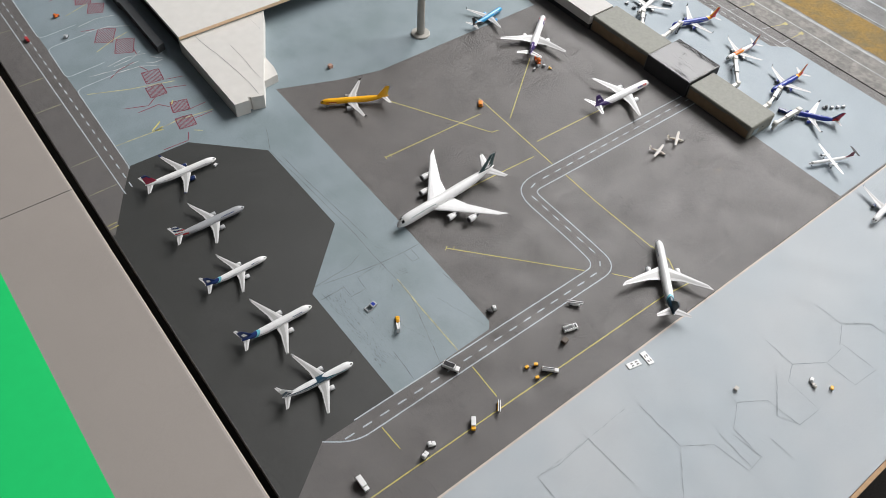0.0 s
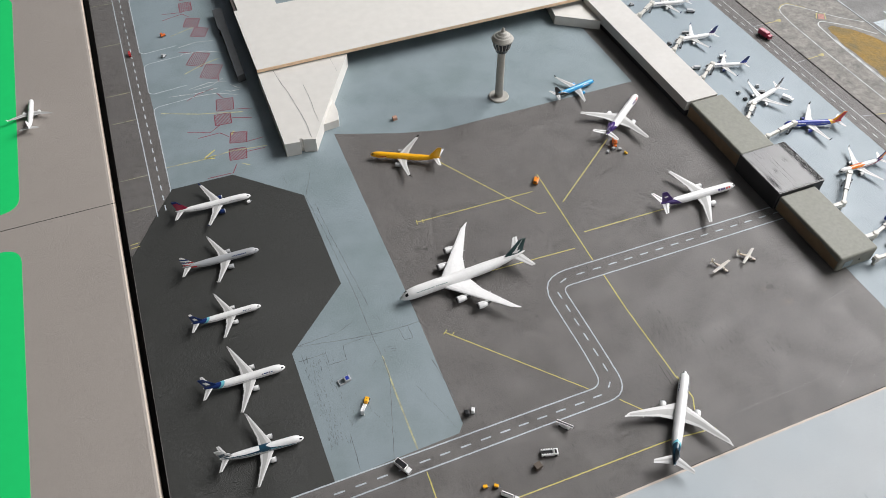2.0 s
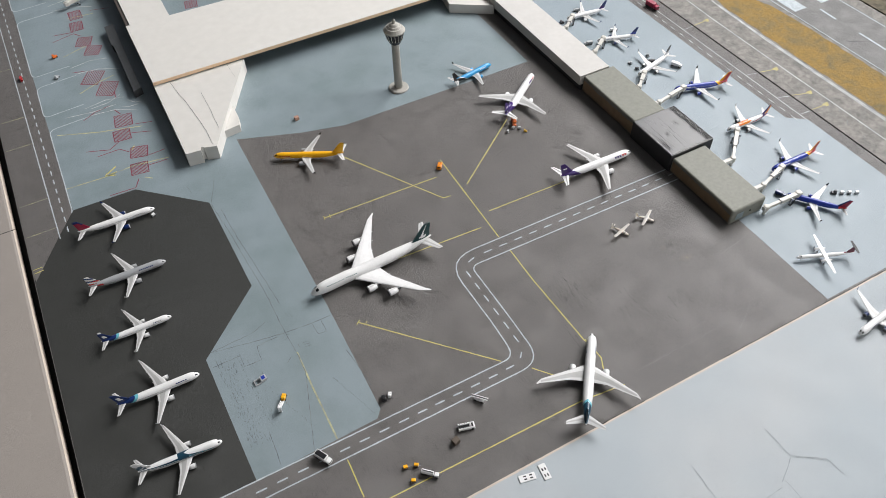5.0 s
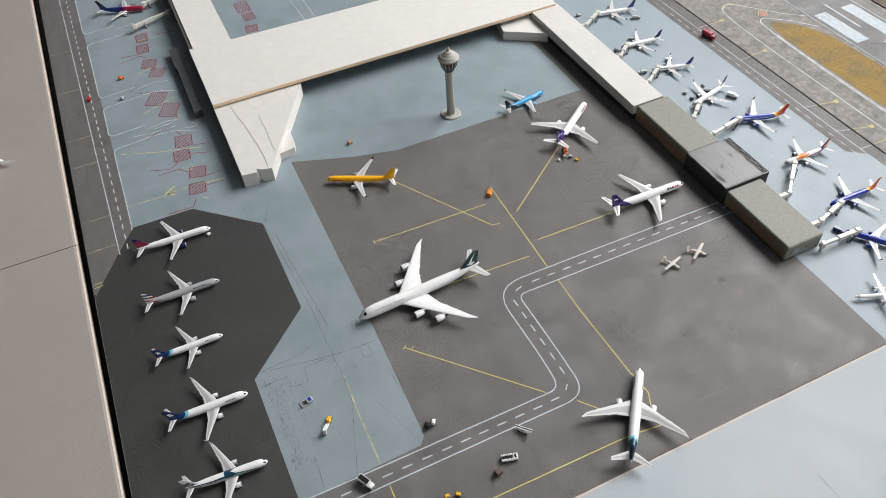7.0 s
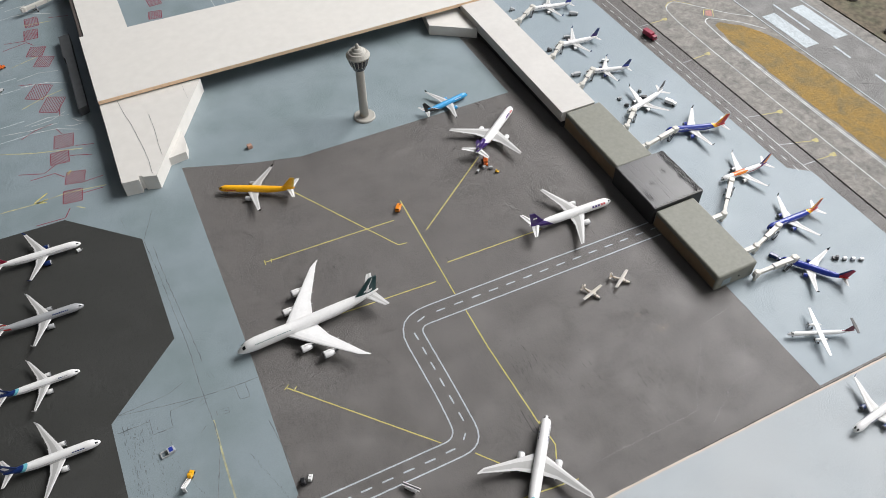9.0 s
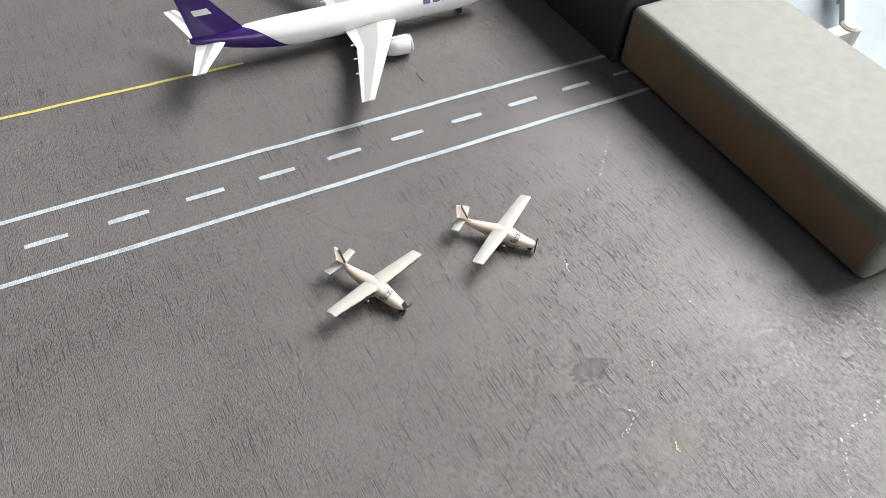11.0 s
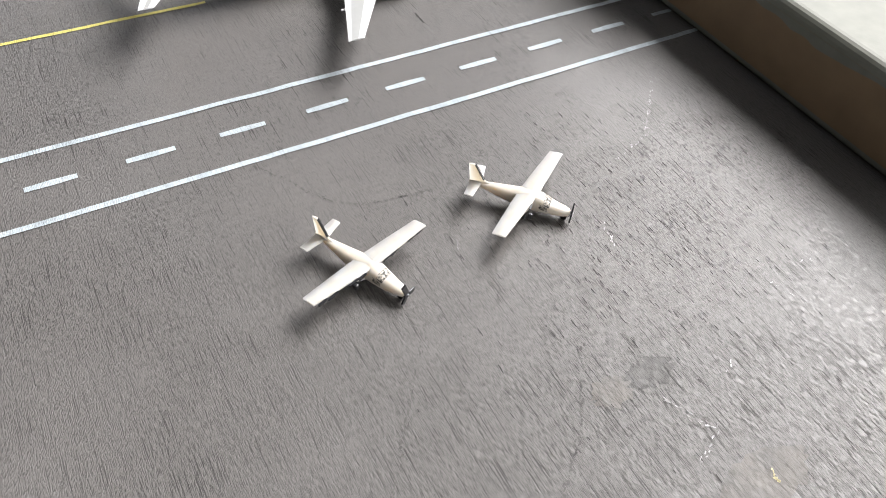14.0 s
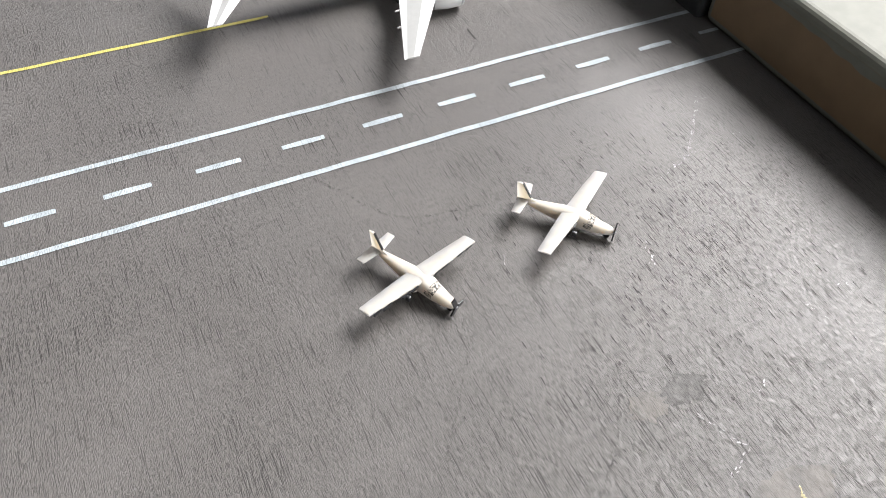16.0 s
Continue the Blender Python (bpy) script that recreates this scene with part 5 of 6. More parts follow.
AK = dict(wraps=[(lambda a: 0.79 - 0.05 * math.cos(a), P_AQUA), (lambda a: 0.83 - 0.05 * math.cos(a), P_NAVY)], fin=[P_NAVY, P_WHITE], fin_slot=lambda u, v: 1 if (0.35 < u < 0.7 and 0.25 < v < 0.6) else 0, winglet=P_WHITE)
airliner("a321", (0.1745, 0.4535), (0.0735, 0.4545), dict(AK, titles=[(0.15, 0.27, 40, 56, [P_GREY, P_NAVY], 5)]), "white model jet with navy tail and aqua band on dark stand")
airliner("b737", (0.1825, 0.3345), (0.0655, 0.338), dict(AK, titles=[(0.16, 0.3, 44, 58, [P_NAVY], 5)], winglet=P_WHITE), "white model jet with navy tail and dark titles on dark stand", 0.112)
airliner("b737", (0.179, 0.2195), (0.072, 0.227), dict(streaks=FISH, fin=[P_SILVER, P_WHITE, P_DTEAL], fin_slot=lambda u, v: 1 if u < 0.3 or v > 0.55 else (2 if int(v * 8 + u * 3) % 3 else 0)), "white model jet painted with a long blue fish on dark stand")
# cargo aircraft on the grey apron
airliner("b747", (0.3715, 0.3845), (0.5825, 0.3955), dict(fin=[P_TEAL, P_WHITE], fin_slot=lambda u, v: 1 if (abs(u - 0.75 + 0.45 * v + 0.12 * math.sin(5 * v)) < 0.1 * (1.15 - v) and 0.1 < v < 0.92) or (abs(v - 0.22) < 0.06 and 0.35 < u < 0.8) else 0, windows=False, wing=P_WHITE, panel=P_WHITE, titles=[(0.115, 0.255, 47, 54, [P_TITLE], 13), (0.265, 0.36, 47, 54, [P_TITLE], 6)]), "large white four-engined model freighter with dark teal tail")
airliner("b757", (0.431, 0.712), (0.543, 0.653), dict(body=[P_AMBER], fin=[P_AMBER, P_YELLOW], fin_slot=lambda u, v: 1 if u > 0.8 else 0, windows=False, engine=P_GREY, winglet=P_BLACK, stab=P_WHITE, titles=[(0.09, 0.24, 66, 84, [P_RED], 5)], patches=[(0.13, 0.24, 92, 100, P_WHITE, "white cargo door strip")]), "amber yellow model freighter with red titles on grey apron")
airliner("b737", (0.910, 0.757), (0.814, 0.739), dict(body=[P_SKY], wraps=[(lambda a: 0.835 - 0.085 * a, P_WHITE), (lambda a: 0.855 - 0.085 * a, P_BLACK)], engine=P_SKY, fin=[P_BLACK, P_SKY], fin_slot=lambda u, v: 1 if v < 0.2 and u < 0.5 else 0, winglet=P_BLACK, windows=False, titles=[(0.18, 0.34, 50, 66, [P_WHITE], 5)]), "sky blue model freighter with black tail on the apron")
FX = dict(wraps=[(lambda a: 0.84 - 0.058 * a, P_PURPLE)], fin=[P_PURPLE, P_WHITE], fin_slot=lambda u, v: 1 if 0.3 < u < 0.75 and 0.44 < v < 0.56 else 0, windows=False, stab=P_WHITE, titles=[(0.095, 0.16, 42, 70, [P_RED], 2), (0.165, 0.265, 42, 70, [P_PURPLE], 3)])
airliner("md11", (0.963, 0.683), (0.843, 0.595), dict(FX, winglet=P_WHITE), "white model freighter with purple tail beside loading carts", 0.148)
airliner("b767", (0.987, 0.405), (0.840, 0.409), dict(FX), "white model freighter with purple tail beside the taxi road")
airliner("b787", (0.698, 0.120), (0.604, 0.005), dict(wraps=[(lambda a: 0.75 + 0.03 * a, P_AQUA), (lambda a: 0.775 + 0.03 * a, P_DTEAL)], fin=[P_DTEAL], winglet=P_NAVY, titles=[(0.1, 0.26, 50, 62, [P_SILVER, P_NAVY], 6)]), "large white model jet with dark teal tail by board edge", 0.15)
# gates of the east pier
SW = dict(body=[P_ROYAL], wraps=[(lambda a: 0.76 + 0.03 * a, P_AMBER), (lambda a: 0.81 + 0.03 * a, P_ORANGE), (lambda a: 0.85 + 0.03 * a, P_RED)], fin=[P_RED, P_ORANGE, P_AMBER, P_ROYAL], fin_slot=lambda u, v: 0 if u + v * 0.3 > 0.55 else (1 if u + v * 0.3 > 0.35 else 2), engine=P_ROYAL, winglet=P_BLACK, nose_mat=P_BLACK, titles=[(0.2, 0.36, 52, 62, [P_WHITE], 9)])
airliner("b737", (1.172, 0.507), (1.27, 0.474), SW, "royal blue model jet with red and orange tail at gate", 0.107)
airliner("b737", (1.177, 0.3655), (1.263, 0.3635), dict(streaks=[(0.25, 0.5, lambda t: 0, lambda t: 56 + 44 * t - 30 * t * t, P_ORANGE), (0.46, 0.56, lambda t: 30 * t, lambda t: 80 - 46 * t, P_ORANGE), (0.5, 0.95, lambda t: 84 - 24 * t, lambda t: 94 - 10 * t, P_CRIMSON), (0.3, 0.52, lambda t: 60 - 20 * t, lambda t: 66 - 16 * t, P_AMBER)], wraps=[(lambda a: 0.88 - 0.04 * a, P_PURPLE)], fin=[P_ORANGE, P_PURPLE, P_AMBER], fin_slot=lambda u, v: 0 if u > 0.6 else (2 if u > 0.45 else 1), winglet=P_GREY, engine=P_WHITE), "white model jet with orange flank and purple tail at gate", 0.094)
airliner("b737", (1.170, 0.248), (1.269, 0.246), SW, "royal blue model jet with orange tail and jet bridge attached")
airliner("b737", (1.148, 0.192), (1.203, 0.119), dict(body=[P_ROYAL, P_RED, P_WHITE], body_slot=lambda s, a: 2 if 0.06 < s < 0.16 else (1 if s > 0.86 else 0), fin=[P_CRIMSON, P_NAVY], fin_slot=lambda u, v: 1 if u < 0.3 else 0, engine=P_ROYAL, winglet=P_BLACK, nose_mat=P_BLACK, windows=False), "deep blue model jet with crimson tail at the pier end", 0.094)
UA = dict(fin=[P_NAVY, P_ROYAL], fin_slot=lambda u, v: 1 if v < 0.4 else 0, winglet=P_NAVY, titles=[(0.18, 0.4, 56, 66, [P_NAVY], 6)], window_mat=P_SILVER)
airliner("b737", (1.141, 0.578), (1.236, 0.602), dict(UA, fin=[P_MACHINE, P_GREY], titles=[], winglet=P_BLACK), "white model jet with dark tail among service trucks")
airliner("b737", (1.144, 0.717), (1.226, 0.690), dict(UA, engine=P_NAVY), "white model jet with blue tail and blue titles at gate", 0.084)
airliner("b737", (1.136, 0.816), (1.227, 0.804), dict(UA, fin=[P_NAVY, P_PURPLE], titles=[], body=[P_WHITE]), "white model jet with navy tail at white pier")
airliner("b737", (1.159, 0.955), (1.245, 0.935), UA, "white model jet with blue tail at far white pier", 0.092)
airliner("b737", (1.028, -0.066), (1.128, -0.055), dict(UA, engine=P_NAVY, z=0.0011, winglet=P_NAVY), "white model jet with blue engines on the pale board", 0.104)
airliner("a321", (-0.127, 1.105), (-0.133, 1.008), dict(z=0.0022, fin=[P_WHITE]), "small white model jet on the taupe board")
airliner("b737", (0.238, 1.512), (0.137, 1.555), dict(body=[P_CRIMSON, P_NAVY, P_PURPLE], body_slot=lambda s, a: 0 if s < 0.45 else (2 if s < 0.6 else 1), fin=[P_BLACK, P_NAVY], fin_slot=lambda u, v: 1 if v < 0.4 else 0, windows=False), "crimson and navy model jet at the west gates")


def turboprop(nose, tail, label):
    nv, tv = Vector((*nose, 0)), Vector((*tail, 0))
    L = (nv - tv).length
    k = dict(len=L, r=0.035 * L, zc=0.035 * L + 0.045 * L)
    thing = holder("model_turboprop", Matrix.Translation((nv.x, nv.y, 0.0003)) @ Matrix.Rotation(math.atan2(nv.y - tv.y, nv.x - tv.x), 4, "Z"), label, "model airplane", "model airliners on the aprons")
    fuselage(k, thing, [P_WHITE, P_MAROON], lambda s, a: 1 if s > 0.8 and a < 0.4 + (s - 0.8) * 5 else 0)
    patch("cockpit_window", k, thing, 0.045, 0.085, -58, 58, P_GLASS, both=False, n=3)
    patch("cabin_windows", k, thing, 0.2, 0.4, 66, 72, P_SILVER, n=8)
    half, zw = 0.43 * L, k["zc"] + k["r"] * 1.02
    for side in (1, -1):
        surface("wing", [((-0.43 * L, 0, zw), 0.076 * L, 0.012 * L, (0, 0, 1)), ((-0.432 * L, side * half * 0.45, zw), 0.074 * L, 0.011 * L, (0, 0, 1)), ((-0.448 * L, side * half, zw + 0.01 * L), 0.038 * L, 0.006 * L, (0, 0, 1))], [P_WHITE, P_WHITE], thing)
        y = side * half * 0.31
        vs, fs, sl = lathe([(-0.35 * L, 0.006 * L), (-0.37 * L, 0.016 * L), (-0.425 * L, 0.02 * L), (-0.5 * L, 0.017 * L), (-0.55 * L, 0.006 * L)], 12, "X", (0, y, zw - 0.012 * L))
        eng = mesh_object("engine", vs, fs, P_WHITE, thing, smooth=True)
        bm = bmesh.new()
        for q in range(6):
            a = q * math.pi / 3 + 0.3
            add_box(bm, -0.352 * L, -0.348 * L, -0.004 * L, 0.004 * L, 0.0, 0.05 * L, turn=Matrix.Translation((0, y, zw - 0.012 * L)) @ Matrix.Rotation(a, 4, "X"))
        part("propeller", bm, P_BLACK, eng)
        bm = bmesh.new()
        add_tube(bm, (-0.44 * L, y, 0.014 * L), (-0.44 * L, y, zw - 0.02 * L), 0.004 * L, seg=6)
        add_tube(bm, (-0.44 * L, y - 0.008 * L, 0.013 * L), (-0.44 * L, y + 0.008 * L, 0.013 * L), 0.013 * L, seg=10)
        part("main_gear", bm, P_TYRE, thing)
    zt = k["zc"] + 0.15 * L
    surface("fin", [((-0.83 * L, 0, k["zc"] + k["r"] * 0.5), 0.15 * L, 0.011 * L, (0, 1, 0)), ((-0.92 * L, 0, zt), 0.075 * L, 0.009 * L, (0, 1, 0))], P_MAROON, thing)
    for side in (1, -1):
        surface("tailplane", [((-0.93 * L, 0, zt), 0.055 * L, 0.008 * L, (0, 0, 1)), ((-0.94 * L, side * 0.14 * L, zt), 0.036 * L, 0.005 * L, (0, 0, 1))], P_MATT, thing)
    bm = bmesh.new()
    add_tube(bm, (-0.1 * L, 0, 0.008 * L), (-0.1 * L, 0, k["zc"]), 0.003 * L, seg=6)
    add_tube(bm, (-0.1 * L, -0.006 * L, 0.008 * L), (-0.1 * L, 0.006 * L, 0.008 * L), 0.008 * L, seg=10)
    part("nose_gear", bm, P_TYRE, thing)
    return thing


turboprop((1.0585, 0.0825), (1.143, 0.046), "white model turboprop with maroon tail on blue grey concrete")


def light_plane(nose, heading, wing_turn, label, edged=True):
    """High-wing single-engined resin model, 30 mm long."""
    L = 0.0305
    thing = holder("light_aircraft", Matrix.Translation((nose[0], nose[1], 0.0)) @ Matrix.Rotation(radians(heading), 4, "Z"), label, "model airplane", "small resin propeller planes")
    # rounded-box sections: share of length, half width, low and high side
    secs = [(0.0, 0.0006, 0.0026, 0.0036), (0.012, 0.0010, 0.0021, 0.0039), (0.05, 0.0014, 0.0018, 0.0042), (0.12, 0.0017, 0.0016, 0.0046), (0.2, 0.0021, 0.0015, 0.0053), (0.25, 0.0022, 0.0015, 0.0060), (0.3, 0.0023, 0.0015, 0.0067), (0.38, 0.0023, 0.0015, 0.0068), (0.5, 0.0022, 0.0017, 0.0066), (0.62, 0.0018, 0.0022, 0.0062), (0.75, 0.0013, 0.0030, 0.0059), (0.88, 0.0008, 0.0039, 0.0056), (1.0, 0.0004, 0.0046, 0.0054)]
    secs = [(q, w * 1.16, lo, hi) for q, w, lo, hi in secs]
    n = 24

    def skin(q, a, proud=0.0):
        for (s0, w0, l0, h0), (s1, w1, l1, h1) in zip(secs[:-1], secs[1:]):
            if q <= s1:
                break
        t = (q - s0) / (s1 - s0)
        w, lo, hi = w0 + (w1 - w0) * t + proud, l0 + (l1 - l0) * t - proud, h0 + (h1 - h0) * t + proud
        c, d = math.cos(a), math.sin(a)
        return (-q * L, w * math.copysign(abs(d) ** 0.7, d), (lo + hi) / 2 + (hi - lo) / 2 * math.copysign(abs(c) ** 0.7, c))

    vs, fs = [], []
    for q, w, lo, hi in secs:
        vs += [skin(q, 2 * math.pi * j / n) for j in range(n)]
    for i in range(len(secs) - 1):
        for j in range(n):
            a, b = i * n + j, i * n + (j + 1) % n
            fs.append((a, a + n, b + n, b))
    fs += [tuple(range(n)), tuple(range((len(secs) - 1) * n, len(secs) * n))[::-1]]
    mesh_object("fuselage", vs, fs, P_IVORY, thing, smooth=True)
    half, tilt = 0.0193, math.tan(radians(wing_turn))
    for side in (1, -1):
        secs_w = []
        for f, ch, th, z in ((0.0, 0.0058, 0.001, 0.0062), (0.5, 0.0050, 0.0009, 0.0064), (0.985, 0.0040, 0.0007, 0.0067), (1.0, 0.0037, 0.0005, 0.0067)):
            secs_w.append(((-0.325 * L - f * 0.0008 + side * f * half * tilt, side * f * half, z), ch, th, (0, 0, 1)))
        surface("wing", secs_w, P_IVORY, thing)
        bm = bmesh.new()
        for f0, f1 in ((0.16, 0.3), (0.3, 0.46), (0.62, 0.8), (0.8, 0.95)) if edged else ((0.2, 0.32),):
            xa = -0.325 * L - f0 * 0.0008 + side * f0 * half * tilt
            add_box(bm, xa - 0.0003, xa + 0.00025, side * half * f0, side * half * f1, 0.0058 + 0.0005 * f0, 0.0063 + 0.0005 * f0)
        part("wing_edge", bm, P_BLACK, thing, "black painted wing edge")
        bm = bmesh.new()
        add_tube(bm, (-0.38 * L, side * 0.0021, 0.0022), (-0.4 * L, side * 0.0085, 0.0061), 0.00028, seg=6)
        part("wing_strut", bm, P_IVORY, thing)
        bm = bmesh.new()
        add_box(bm, -0.36 * L, -0.315 * L, side * 0.0074 - 0.0006, side * 0.0074 + 0.0006, 0.0042, 0.0060, 0.0004)
        part("wing_pod", bm, P_BLACK, thing, "black pod under the wing")
        bm = bmesh.new()
        add_tube(bm, (-0.42 * L, side * 0.0016, 0.0024), (-0.43 * L, side * 0.0044, 0.0014), 0.0005, seg=6)
        add_tube(bm, (-0.43 * L, side * 0.0040, 0.0012), (-0.43 * L, side * 0.0050, 0.0012), 0.0012, seg=12)
        part("main_gear", bm, P_TYRE, thing)
        surface("tailplane", [((-0.87 * L, 0, 0.0053), 0.0036, 0.0007, (0, 0, 1)), ((-0.9 * L, side * 0.0066, 0.0055), 0.0027, 0.0005, (0, 0, 1))], P_IVORY, thing)
    surface("fin", [((-0.75 * L, 0, 0.0052), 0.0074, 0.0007, (0, 1, 0)), ((-0.86 * L, 0, 0.0066), 0.0042, 0.0009, (0, 1, 0)), ((-0.955 * L, 0, 0.0116), 0.0019, 0.0008, (0, 1, 0))], P_IVORY, thing)
    bm = bmesh.new()
    for q in range(10):
        f0, f1 = q / 10, (q + 1) / 10
        add_box(bm, -(0.858 + 0.097 * f1) * L, -(0.858 + 0.097 * f0) * L + 0.00016, -0.0003, 0.0003, 0.0066 + 0.005 * f0, 0.0066 + 0.005 * f1)
    part("fin_edge", bm, P_BLACK, thing, "black painted fin edge")
    # smudged window paint on the skin
    for name, q0, q1, a0, a1 in (("windscreen", 0.195, 0.26, -60, 40), ("painted_window", 0.21, 0.29, 66, 92), ("painted_window", 0.21, 0.29, -92, -66)):
        vs, fs = [], []
        for i in range(5):
            for j in range(9):
                vs.append(skin(q0 + (q1 - q0) * i / 4, radians(a0 + (a1 - a0) * j / 8), 0.00006))
        for i in range(4):
            for j in range(8):
                a = i * 9 + j
                fs.append((a, a + 1, a + 10, a + 9))
        mesh_object(name, vs, fs, P_SMUDGE, thing, label="smudged black window paint")
    bm = bmesh.new()
    add_tube(bm, (0.0011, 0, 0.0031), (0.0, 0, 0.0031), 0.0002, 0.0007, 10)
    prop = part("spinner", bm, P_SILVER, thing)
    bm = bmesh.new()
    for q, ln in ((0.35, 0.0052), (2.45, 0.003), (4.55, 0.003)):
        add_box(bm, 0.0003, 0.0008, -0.0008, 0.0008, 0.0004, ln, 0.0002, turn=Matrix.Translation((0, 0, 0.0031)) @ Matrix.Rotation(q, 4, "X"))
    part("propeller", bm, P_BLACK, prop, "black propeller blades")
    bm = bmesh.new()
    add_tube(bm, (-0.06 * L, 0, 0.0022), (-0.05 * L, 0, 0.0010), 0.0005, seg=6)
    add_tube(bm, (-0.05 * L, -0.0005, 0.0009), (-0.05 * L, 0.0005, 0.0009), 0.0009, seg=12)
    part("nose_gear", bm, P_TYRE, thing)
    return thing


light_plane((0.866, 0.251), -64.5, 8.5, "ivory resin high-wing plane with black propeller on grey board")
light_plane((0.9212, 0.2558), -47.5, 10.5, "ivory resin high-wing plane with smudged paint on grey board", edged=False)

# ---------------------------------------------------------------- jet bridges
def jet_bridge(a, b, z, label, arm=None):
    """From the pier at a to the aircraft door at b."""
    av, bv = Vector((*a, 0)), Vector((*b, 0))
    d = bv - av
    L = d.length
    thing = holder("jet_bridge", Matrix.Translation((av.x, av.y, 0.0003)) @ Matrix.Rotation(math.atan2(d.y, d.x), 4, "Z"), label, "jet bridge", "jet bridges along the piers")
    vs, fs, sl = lathe([(0.0, 0.0028), (z - 0.004, 0.0028), (z - 0.004, 0.0050), (z + 0.0045, 0.0050), (z + 0.0055, 0.0036)], 14)
    mesh_object("rotunda", vs, fs, P_BRIDGE, thing)
    bm = bmesh.new()
    back = math.pi - math.atan2(d.y, d.x) if arm else math.pi
    add_box(bm, 0.0, arm or 0.012, -0.0034, 0.0034, z - 0.0035, z + 0.004, 0.0005, turn=Matrix.Rotation(back, 4, "Z"))
    part("walkway", bm, P_BRIDGE, thing)
    bm = bmesh.new()
    add_box(bm, 0.003, L * 0.5, -0.0026, 0.0026, z - 0.003, z + 0.0032, 0.0005)
    part("inner_tunnel", bm, P_BRIDGE, thing)
    bm = bmesh.new()
    add_box(bm, L * 0.42, L - 0.004, -0.0036, 0.0036, z - 0.0036, z + 0.0042, 0.0006)
    part("outer_tunnel", bm, P_BRIDGE, thing)
    bm = bmesh.new()
    add_box(bm, L * 0.42, L * 0.42 + 0.0006, -0.0039, 0.0039, z - 0.0038, z + 0.0045)
    part("tunnel_collar", bm, P_SILVER, thing)
    vs, fs, sl = lathe([(z - 0.004, 0.0052), (z + 0.0044, 0.0052), (z + 0.0056, 0.0038)], 14, "Z", (L - 0.002, 0, 0))
    mesh_object("cab", vs, fs, P_BRIDGE, thing)
    bm = bmesh.new()
    add_box(bm, L - 0.004, L + 0.005, -0.0045, 0.0045, z - 0.004, z + 0.0042, 0.0008)
    part("cab_hood", bm, P_BRIDGE, thing)
    x = L * 0.72
    bm = bmesh.new()
    for s in (-1, 1):
        add_box(bm, x - 0.001, x + 0.001, s * 0.005 - 0.0008, s * 0.005 + 0.0008, 0.001, z + 0.002)
        add_tube(bm, (x, s * 0.005 - 0.0012, 0.0016), (x, s * 0.005 + 0.0012, 0.0016), 0.0016, seg=10, slot=1)
    add_box(bm, x - 0.0012, x + 0.0012, -0.0055, 0.0055, z - 0.0055, z - 0.0036)
    part("support", bm, [P_SILVER, P_TYRE], thing)
    bm = bmesh.new()
    for q in range(8):
        add_box(bm, L * 0.82 + q * 0.0012 - 0.006, L * 0.82 + q * 0.0012 - 0.0052, -0.008, -0.0045, z * q / 8, z * q / 8 + 0.0012)
    part("side_stair", bm, P_MACHINE, thing, "dark side stair")
    return thing


JB = "cream jet bridge reaching a parked model jet"
for a, b in (((1.124, 0.297), (1.185, 0.352)), ((1.123, 0.2225), (1.183, 0.2405)), ((1.089, 0.1815), (1.159, 0.1795)), ((1.115, 0.484), (1.184, 0.497)), ((1.112, 0.540), (1.149, 0.571)), ((1.108, 0.677), (1.152, 0.708)), ((1.108, 0.779), (1.145, 0.809)), ((1.112, 0.918), (1.162, 0.950))):
    jet_bridge(a, b, 0.0135, JB, arm=max(0.008, a[0] - (1.0925 if a[1] < 0.6 else 1.08)) if a[0] > 1.09 else 0.006)
jet_bridge((0.285, 1.455), (0.2, 1.425), 0.0135, "pale jet bridge at an empty west stand")
jet_bridge((0.285, 1.535), (0.236, 1.522), 0.0135, "pale jet bridge reaching the crimson model jet")


# ---------------------------------------------------------------- ground vehicles
def wheels(bm_parent, xs, y, r, thing, w=0.0007):
    for x in xs:
        for s in (-1, 1):
            bm = bmesh.new()
            add_tube(bm, (x, s * y - w, r), (x, s * y + w, r), r, seg=12)
            part("wheel", bm, P_TYRE, thing)


def vehicle(name, x, y, heading, label, z=0.0004):
    return holder(name, Matrix.Translation((x, y, z)) @ Matrix.Rotation(radians(heading), 4, "Z"), label, "model vehicle", "ground service vehicles")


def tug(x, y, h, mat, label, z=0.0004, k=1.0):
    t = vehicle("baggage_tug", x, y, h, label, z)
    bm = bmesh.new()
    add_box(bm, -0.004 * k, 0.004 * k, -0.0023 * k, 0.0023 * k, 0.0008 * k, 0.0032 * k, 0.0005 * k)
    part("chassis", bm, mat, t)
    bm = bmesh.new()
    add_box(bm, -0.0035 * k, -0.0002 * k, -0.002 * k, 0.002 * k, 0.003 * k, 0.0062 * k, 0.0006 * k)
    part("cab", bm, mat, t)
    bm = bmesh.new()
    add_box(bm, -0.0004 * k, 0.0001 * k, -0.0017 * k, 0.0017 * k, 0.0038 * k, 0.0056 * k)
    part("windscreen", bm, P_GLASS, t)
    wheels(None, (-0.0026 * k, 0.0026 * k), 0.0023 * k, 0.0011 * k, t)
    return t


